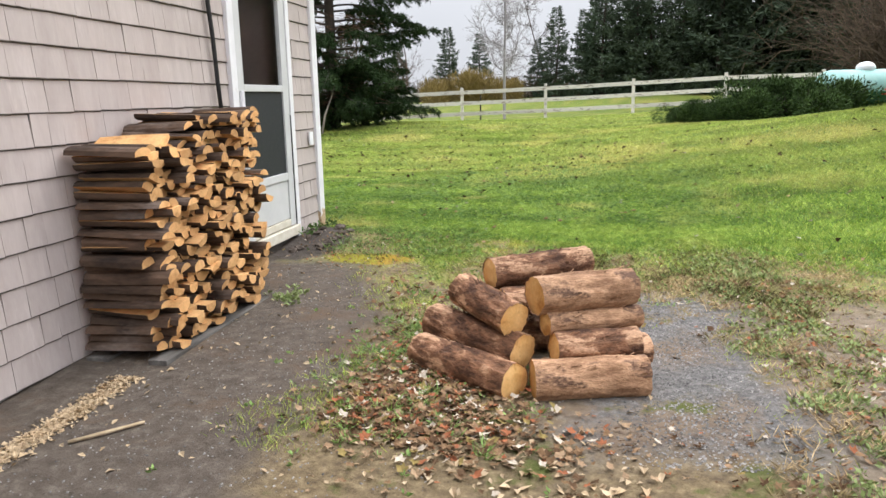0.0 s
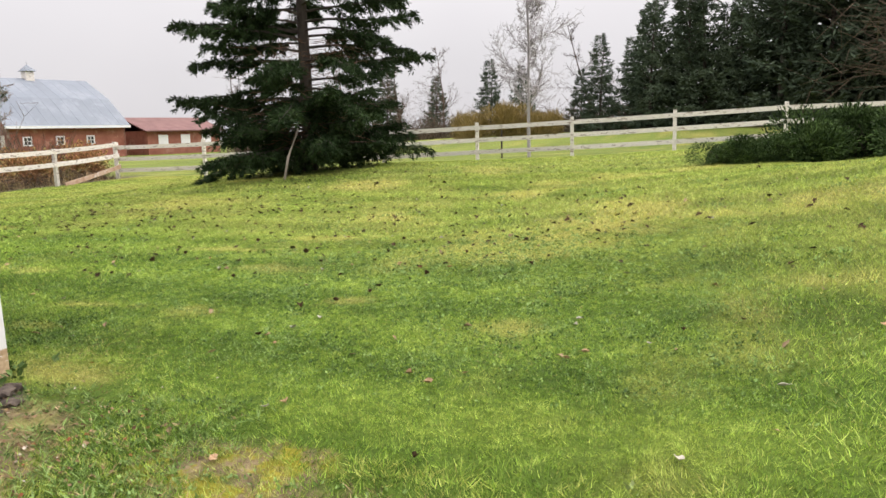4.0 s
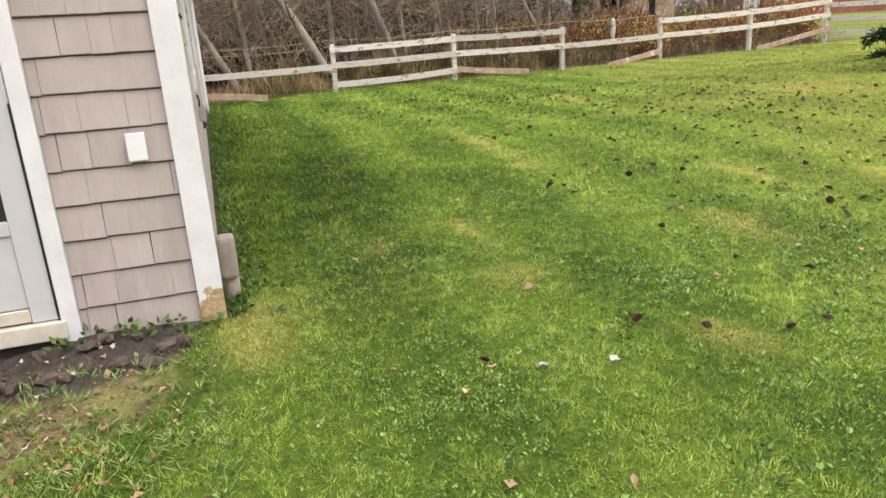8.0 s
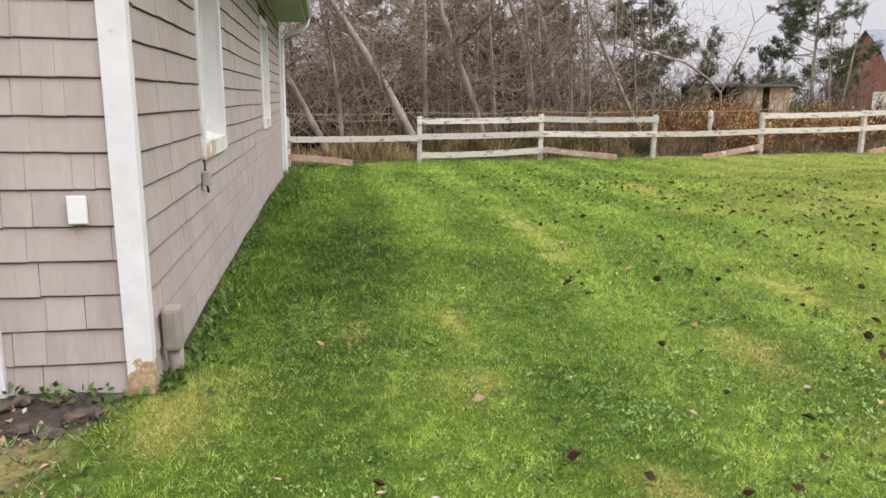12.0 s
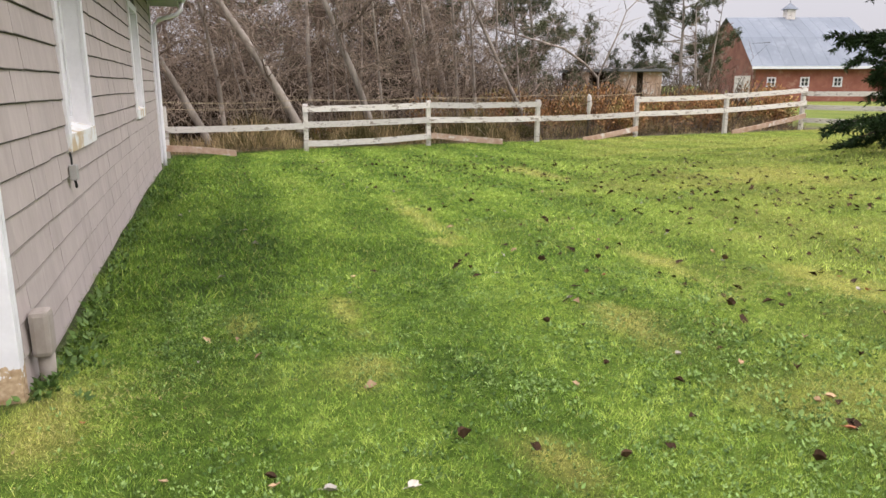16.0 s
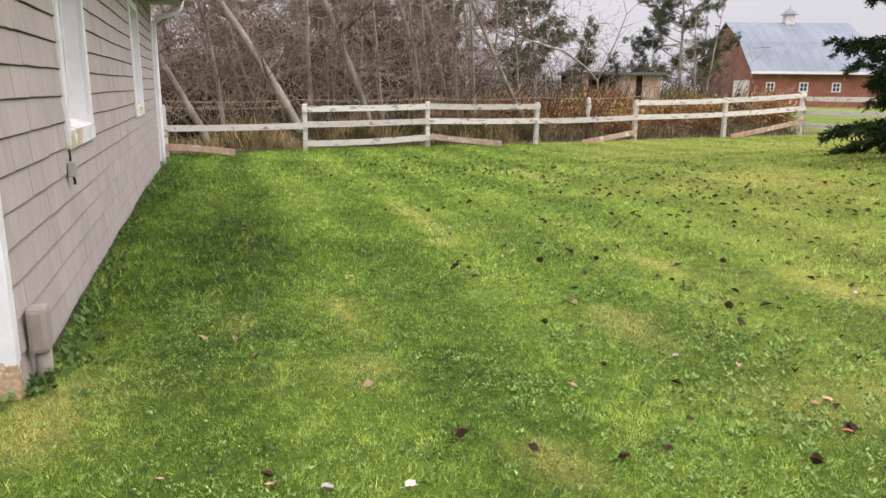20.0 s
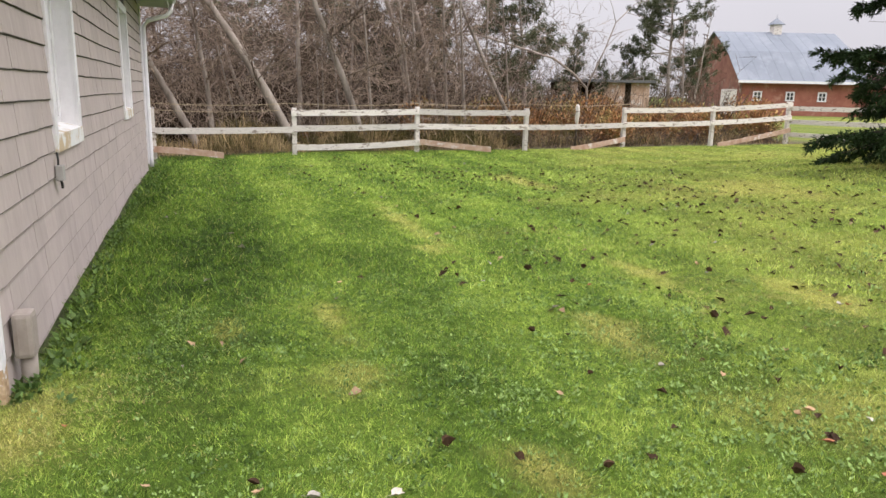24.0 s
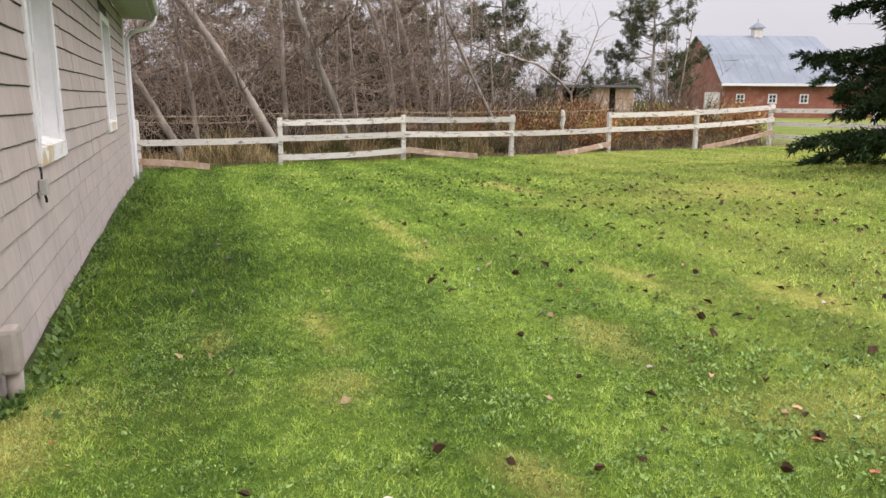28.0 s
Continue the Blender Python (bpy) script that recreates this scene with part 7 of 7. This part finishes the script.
def pebbles(name, label, seed, spots, size, material):
    """Small stones: squashed eight-sided grains, half sunk."""
    rng = np.random.default_rng(seed)
    x, y = spots(rng)
    n = len(x)
    p = np.stack([x, y, land(x, y) + 0.001], -1)
    a = rng.uniform(0, 6.3, n)
    r = size * rng.uniform(0.4, 1.3, n)
    u = np.stack([np.cos(a), np.sin(a), rng.normal(0, 0.2, n)], -1) * r[:, None]
    v = np.stack([-np.sin(a), np.cos(a), rng.normal(0, 0.2, n)], -1) * (r * rng.uniform(0.6, 1.0, n))[:, None]
    w = np.array([[0, 0, 1.0]]) * (r * rng.uniform(0.45, 0.8, n))[:, None]
    verts = np.stack([p + u, p + v, p - u, p - v, p + w, p - w], 1).reshape(-1, 3)
    base = (np.arange(n) * 6)[:, None]
    faces = np.concatenate([base + np.array([f]) for f in ((0, 1, 4), (1, 2, 4), (2, 3, 4), (3, 0, 4), (1, 0, 5), (2, 1, 5), (3, 2, 5), (0, 3, 5))])
    return tagged(new(name, arrays(name, verts, faces, material)), label, "gravel", kind="stuff")


PEBBLE = mat("grey_drive_gravel", (0.11, 0.105, 0.10), (0.34, 0.32, 0.30), 3, 0.9, 0.0, island=0.5)
pebbles("gravel", "fine grey gravel beside the logs", 771, lambda rng: (0.05 + rng.normal(0, 0.20, 6000), rng.uniform(3.1, 5.35, 6000)), 0.0065, PEBBLE)
pebbles("gravel", "loose grey grit on the packed track", 772, over(3500, -2.6, -0.9, 2.3, 6.0), 0.0055, PEBBLE)
pebbles("gravel", "loose grit on the bare earth of the drive", 773, over(3000, 0.9, 3.2, 3.0, 6.2), 0.006, PEBBLE)


def weeds(name, label, seed, spots, leaf, material, stems=5, height=0.05, slim=0.6):
    """Low broad-leaved weeds: a rosette of blades at each spot."""
    rng = np.random.default_rng(seed)
    x, y = spots(rng)
    p = np.repeat(np.stack([x, y, land(x, y)], -1), stems, 0)
    n = len(p)
    a = rng.uniform(0, 6.3, n)
    d = np.stack([np.cos(a), np.sin(a), rng.uniform(0.2, 1.2, n)], -1)
    start = p + d * np.array([[0.3, 0.3, 0.4]]) * height
    v, f = blades(start, d, leaf * rng.uniform(0.6, 1.4, n), leaf * (0.09 if material is DRY_GRASS else slim) * rng.uniform(0.7, 1.2, n), rng)
    return tagged(new(name, arrays(name, v, f, material)), label, "weeds", kind="stuff")


weeds("wall_weeds", "broad-leaved weeds along the foot of the side wall", 731, lambda rng: (rng.uniform(-12.5, -3.1, 420), NY + 0.06 + np.abs(rng.normal(0, 0.08, 420))), 0.030, WEED, 6, 0.05)
weeds("wall_weeds", "plump dark green weeds at the foot of the side wall", 730, lambda rng: (-3.15 - 4.5 * rng.uniform(0, 1, 60) ** 1.2, NY + 0.06 + np.abs(rng.normal(0, 0.05, 60))), 0.042, WEED, 7, 0.07)
weeds("wall_weeds", "green weeds at the house corner", 732, lambda rng: (rng.normal(-2.74, 0.04, 13), rng.normal(6.72, 0.17, 13)), 0.040, WEED, 8, 0.07)
weeds("wall_weeds", "green weeds at the house corner", 733, lambda rng: (rng.normal(-2.95, 0.1, 16), rng.normal(7.21, 0.04, 16)), 0.04, WEED, 6, 0.05)
weeds("clover", "pale green clover and plantain in the lawn", 734, lambda rng: (rng.normal(-0.7, 0.9, 900), rng.normal(10.2, 0.9, 900)), 0.024, CLOVER, 4, 0.03)
weeds("clover", "pale green clover and plantain in the lawn", 735, over(700, -3.5, 2.5, 7.2, 11.5), 0.020, CLOVER, 4, 0.028)


def clusters(count, each, spread, x0, x1, y0, y1):
    def spots(rng):
        cx, cy = np.repeat(rng.uniform(x0, x1, count), each), np.repeat(rng.uniform(y0, y1, count), each)
        return cx + rng.normal(0, spread, count * each), cy + rng.normal(0, spread, count * each)
    return spots


weeds("clover", "clumps of pale clover in the lawn", 751, clusters(46, 26, 0.09, -4.5, 1.2, 7.6, 11.5), 0.016, CLOVER, 4, 0.034)
weeds("clover", "clumps of darker plantain in the lawn", 752, clusters(60, 14, 0.10, -4.5, 1.5, 7.4, 11.5), 0.020, WEED, 4, 0.034)
weeds("clover", "clumps of pale clover in the lawn", 753, clusters(70, 16, 0.12, -8.5, 4.0, 9.5, 16.0), 0.026, CLOVER, 4, 0.036)
weeds("clover", "low small-leaved clover carpet in the lawn", 755, clusters(150, 34, 0.13, -4.2, 1.0, 7.4, 10.6), 0.012, CLOVER, 4, 0.036)
weeds("clover", "low small-leaved dark weeds in the lawn", 756, clusters(90, 30, 0.12, -4.2, 1.0, 7.4, 10.6), 0.013, WEED, 4, 0.030)
weeds("lawn_straw", "bleached straw patches in the lawn", 757, clusters(34, 60, 0.22, -9.0, 0.5, 9.8, 14.5), 0.026, STRAW, 3, 0.028, 0.13)
weeds("lawn_straw", "bleached straw by the house corner", 758, lambda rng: (rng.normal(-2.7, 0.3, 700), 7.15 + np.abs(rng.normal(0, 0.28, 700))), 0.018, STRAW, 3, 0.024, 0.12)
weeds("lawn_straw", "single bleached straws in the lawn", 759, over(1800, -5.0, 2.0, 7.3, 11.5), 0.016, STRAW, 2, 0.03, 0.13)
weeds("lawn_straw", "dry straw blades in the lawn", 754, clusters(24, 40, 0.16, -4.0, 2.0, 7.4, 12.0), 0.022, DRY_GRASS, 3, 0.024)
weeds("drive_weeds", "low green weeds round the logs", 737, round_heap(200, 0.28, 0.5, -1.2, 3.9), 0.020, CLOVER, 6, 0.02)
weeds("drive_weeds", "low green weeds at the edge of the lawn", 738, over(1100, -1.6, 3.2, 5.0, 6.5), 0.020, CLOVER, 5, 0.03)
def strip_clumps(count, each, spread):
    """Clumps along the weedy strip of the drive, which widens towards the lawn."""
    def spots(rng):
        t = rng.uniform(0, 1, count)
        cx, cy = 0.66 + rng.normal(0, 0.17, count) - 0.10 * t, 2.4 + 3.7 * t
        return np.repeat(cx, each) + rng.normal(0, spread, count * each), np.repeat(cy, each) + rng.normal(0, spread, count * each)
    return spots


weeds("drive_weeds", "pale green clover clumps in the weedy strip", 736, strip_clumps(55, 14, 0.055), 0.023, PALE_CLOVER, 5, 0.035)
weeds("drive_weeds", "thin grass tufts in the weedy strip", 743, strip_clumps(26, 10, 0.045), 0.045, PALE_CLOVER, 7, 0.02, 0.10)
weeds("drive_weeds", "dry grass tufts in the drive", 744, strip_clumps(60, 9, 0.08), 0.050, DRY_GRASS, 7, 0.015)
weeds("drive_weeds", "bright clover patch where the strip meets the lawn", 747, lambda rng: (rng.normal(0.50, 0.20, 170), rng.normal(5.95, 0.25, 170)), 0.026, PALE_CLOVER, 5, 0.04)
weeds("drive_weeds", "thin grass tufts among the leaves", 742, clusters(30, 9, 0.05, -1.5, -0.6, 3.1, 4.6), 0.045, CLOVER, 7, 0.02, 0.10)
weeds("drive_weeds", "small weeds beside the plank of the stack", 748, lambda rng: (rng.normal(-2.22, 0.07, 34), rng.normal(4.84, 0.10, 34)), 0.030, PALE_CLOVER, 6, 0.03)
weeds("verge_straw", "trampled straw-coloured grass at the edge of the lawn", 741, clusters(150, 16, 0.10, -1.3, 1.3, 5.15, 6.35), 0.045, DRY_GRASS, 5, 0.014)

weeds("drive_weeds", "brown and green weeds by the house corner", 739, over(230, -2.6, -1.3, 6.0, 7.1), 0.017, WEED, 6, 0.02)
weeds("drive_weeds", "thin grass tufts by the house corner", 745, over(330, -2.5, -1.2, 6.1, 7.1), 0.05, CLOVER, 7, 0.02, 0.08)
curled_litter("leaf_litter", "brown and tan leaves by the house corner", 746, round_heap(650, 0.30, 0.36, -2.15, 6.3), 0.013)
weeds("drive_weeds", "dry brown weeds by the house corner", 740, over(260, -2.6, -1.3, 6.0, 7.1), 0.03, DRY_GRASS, 5, 0.03)

# clods at the house corner
rng_c = random.Random(18)
CLOD = mat("dark_broken_clod", (0.045, 0.034, 0.027), (0.15, 0.118, 0.095), 22, 0.95, 0.7, fine=0.25, vary=0.2)
for i in range(15):
    bm = bmesh.new()
    bmesh.ops.create_icosphere(bm, subdivisions=2, radius=1.0)
    sx, sy, sz = rng_c.uniform(0.02, 0.06), rng_c.uniform(0.02, 0.065), rng_c.uniform(0.015, 0.035)
    for v in bm.verts:
        v.co *= 1 + 0.5 * noise.noise(v.co * 1.9 + Vector((i * 7, 0, 0))) + 0.2 * noise.noise(v.co * 4.5 + Vector((0, i * 5, 0)))
        v.co = Vector((v.co.x * sx, v.co.y * sy, v.co.z * sz))
    x, y = rng_c.uniform(-2.76, -2.45), 6.05 + 0.95 * i / 15
    o = new("clod", mesh_of("clod", bm, CLOD, False))
    o.matrix_basis = pose(x, y, ground_z(x, y) + 0.012, 0, 0, rng_c.uniform(0, 360))
    tagged(o, "dark broken clod of earth and old asphalt by the wall", "clod", "clods at the corner")

bm = bmesh.new()
box(bm, -0.19, 0.19, -0.025, 0.025, 0.0, 0.022, 0.008)
bmesh.ops.subdivide_edges(bm, edges=bm.edges, cuts=2)
for v in bm.verts:
    v.co.z += 0.015 * noise.noise(v.co * 14)
    v.co.y += 0.015 * noise.noise(v.co * 9 + Vector((3, 1, 2)))
wrap = new("blue_wrapper", mesh_of("blue_wrapper", bm, BLUE_PLASTIC, True))
wrap.matrix_basis = pose(3.35, 8.85, ground_z(3.35, 8.85) + 0.02, 0, 0, -15)
tagged(wrap, "crumpled pale blue plastic strip lying on the lawn", "wrapper")
bm = bmesh.new()
tube(bm, [(-2.30, 2.96, ground_z(-2.3, 2.96) + 0.010), (-2.2, 3.05, ground_z(-2.2, 3.05) + 0.014), (-2.11, 3.16, ground_z(-2.1, 3.16) + 0.01)], [0.007, 0.008, 0.006], 6)
stick = new("pale_stick", mesh_of("pale_stick", bm, CHIP, True))
tagged(stick, "pale peeled stick on the packed ground", "stick")

# cord strung along the west fence
for k, (dz, y0, y1) in enumerate(((0.17, 7.0, 18.7), (-0.14, 7.0, 9.7))):
    bm = bmesh.new()
    pts = []
    m_ = 24
    for i in range(m_ + 1):
        y = y0 + (y1 - y0) * i / m_
        sag = 0.05 * math.sin(math.pi * (((y - 7.05) / 2.9) % 1.0))
        pts.append((-16.22 + 0.03 * math.sin(y * 2), y, 0.87 + dz * 0.45 + 0.012 * (y - 7) - sag))
    tube(bm, pts, [0.006] * len(pts), 4)
    part("cord", bm, WIRE, west, "pale cord strung between the posts")
bm = bmesh.new()
tube(bm, [(-16.3, 17.16, -0.1), (-16.29, 17.18, 0.3), (-16.28, 17.18, 0.56)], [0.022, 0.02, 0.02], 7)
stub = part("broken_post", bm, DARK_TRUNK, west, "thin dark post stub", smooth=True)
bm = bmesh.new()
tube(bm, [(-16.28, 17.19, 0.54), (-16.28, 17.17, 0.66), (-16.27, 17.19, 0.84), (-16.25, 17.16, 1.02), (-16.25, 17.16, 1.06)], [0.03, 0.052, 0.06, 0.05, 0.02], 9)
part("post_wrap", bm, WORN_WHITE, stub, "ragged pale wrapping", smooth=True)


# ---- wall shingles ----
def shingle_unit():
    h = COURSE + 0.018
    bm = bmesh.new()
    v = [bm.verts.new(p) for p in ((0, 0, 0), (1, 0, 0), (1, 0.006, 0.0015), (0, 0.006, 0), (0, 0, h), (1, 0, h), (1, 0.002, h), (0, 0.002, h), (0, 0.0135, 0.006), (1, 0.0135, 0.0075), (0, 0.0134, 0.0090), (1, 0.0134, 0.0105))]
    # underside, chamfer and lip are coloured dark to draw the shadow under each course
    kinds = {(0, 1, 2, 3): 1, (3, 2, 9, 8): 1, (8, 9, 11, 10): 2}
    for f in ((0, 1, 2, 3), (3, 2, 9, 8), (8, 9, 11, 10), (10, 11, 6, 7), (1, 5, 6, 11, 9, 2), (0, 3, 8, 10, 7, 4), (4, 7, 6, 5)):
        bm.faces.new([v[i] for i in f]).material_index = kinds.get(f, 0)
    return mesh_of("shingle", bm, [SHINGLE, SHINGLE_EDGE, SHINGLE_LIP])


UNIT = shingle_unit()


def shingle_wall(parent, place, u0, u1, z0, z1, holes, own, seed, most=200, broad=1.0):
    """Courses of shingles. place(u, z) gives a piece's pose; pieces where own(u, z) holds are objects up to a number, the rest one mesh."""
    rng = random.Random(seed)
    rest = []
    made = 0
    c = 0
    while z0 + c * COURSE < z1:
        z = z0 + c * COURSE
        u = u0 - rng.uniform(0, 0.12)
        wave = rng.uniform(0, 6)
        while u < u1:
            w = rng.choice((0.09, 0.11, 0.12, 0.135, 0.15, 0.15, 0.17, 0.19, 0.22)) * rng.uniform(0.92, 1.08) * broad
            spans = [(max(u, u0), min(u + w, u1))]
            for a, b, h0, h1 in holes:
                if z + COURSE * 0.9 > h0 and z < h1 - 0.01:
                    cut = []
                    for s, e in spans:
                        if e <= a or s >= b:
                            cut.append((s, e))
                        else:
                            cut += [(s, a)] if s < a else []
                            cut += [(b, e)] if e > b else []
                    spans = cut
            for s, e in spans:
                if e - s < 0.012:
                    continue
                dz = 0.0035 * math.sin(wave + s * 1.7) + rng.uniform(-0.0016, 0.0016)
                out = rng.uniform(0, 0.0025)
                gap = rng.choice((0.0008, 0.001, 0.0015, 0.002, 0.0035)) / broad
                m = place(s + gap / 2, z + dz, out) @ Matrix.Diagonal((e - s - gap, 1, 1, 1)) @ pose(0, 0, 0, 0, rng.uniform(-0.25, 0.25) if e - s > 0.08 else 0)
                if own(s, z) and made < most:
                    o = new("shingle", UNIT)
                    o.parent = parent
                    o.matrix_parent_inverse = parent.matrix_basis.inverted()
                    o.matrix_basis = m
                    made += 1
                else:
                    rest.append(m)
            u += w
        c += 1
    base = np.array([v.co[:] + (1,) for v in UNIT.vertices])
    verts = np.concatenate([(base @ np.array(m).T)[:, :3] for m in rest])
    tris = np.array([(p.vertices[0], p.vertices[j], p.vertices[j + 1]) for p in UNIT.polygons for j in range(1, len(p.vertices) - 1)])
    faces = np.concatenate([tris + len(base) * i for i in range(len(rest))])
    kinds = np.array([p.material_index for p in UNIT.polygons for j in range(1, len(p.vertices) - 1)])
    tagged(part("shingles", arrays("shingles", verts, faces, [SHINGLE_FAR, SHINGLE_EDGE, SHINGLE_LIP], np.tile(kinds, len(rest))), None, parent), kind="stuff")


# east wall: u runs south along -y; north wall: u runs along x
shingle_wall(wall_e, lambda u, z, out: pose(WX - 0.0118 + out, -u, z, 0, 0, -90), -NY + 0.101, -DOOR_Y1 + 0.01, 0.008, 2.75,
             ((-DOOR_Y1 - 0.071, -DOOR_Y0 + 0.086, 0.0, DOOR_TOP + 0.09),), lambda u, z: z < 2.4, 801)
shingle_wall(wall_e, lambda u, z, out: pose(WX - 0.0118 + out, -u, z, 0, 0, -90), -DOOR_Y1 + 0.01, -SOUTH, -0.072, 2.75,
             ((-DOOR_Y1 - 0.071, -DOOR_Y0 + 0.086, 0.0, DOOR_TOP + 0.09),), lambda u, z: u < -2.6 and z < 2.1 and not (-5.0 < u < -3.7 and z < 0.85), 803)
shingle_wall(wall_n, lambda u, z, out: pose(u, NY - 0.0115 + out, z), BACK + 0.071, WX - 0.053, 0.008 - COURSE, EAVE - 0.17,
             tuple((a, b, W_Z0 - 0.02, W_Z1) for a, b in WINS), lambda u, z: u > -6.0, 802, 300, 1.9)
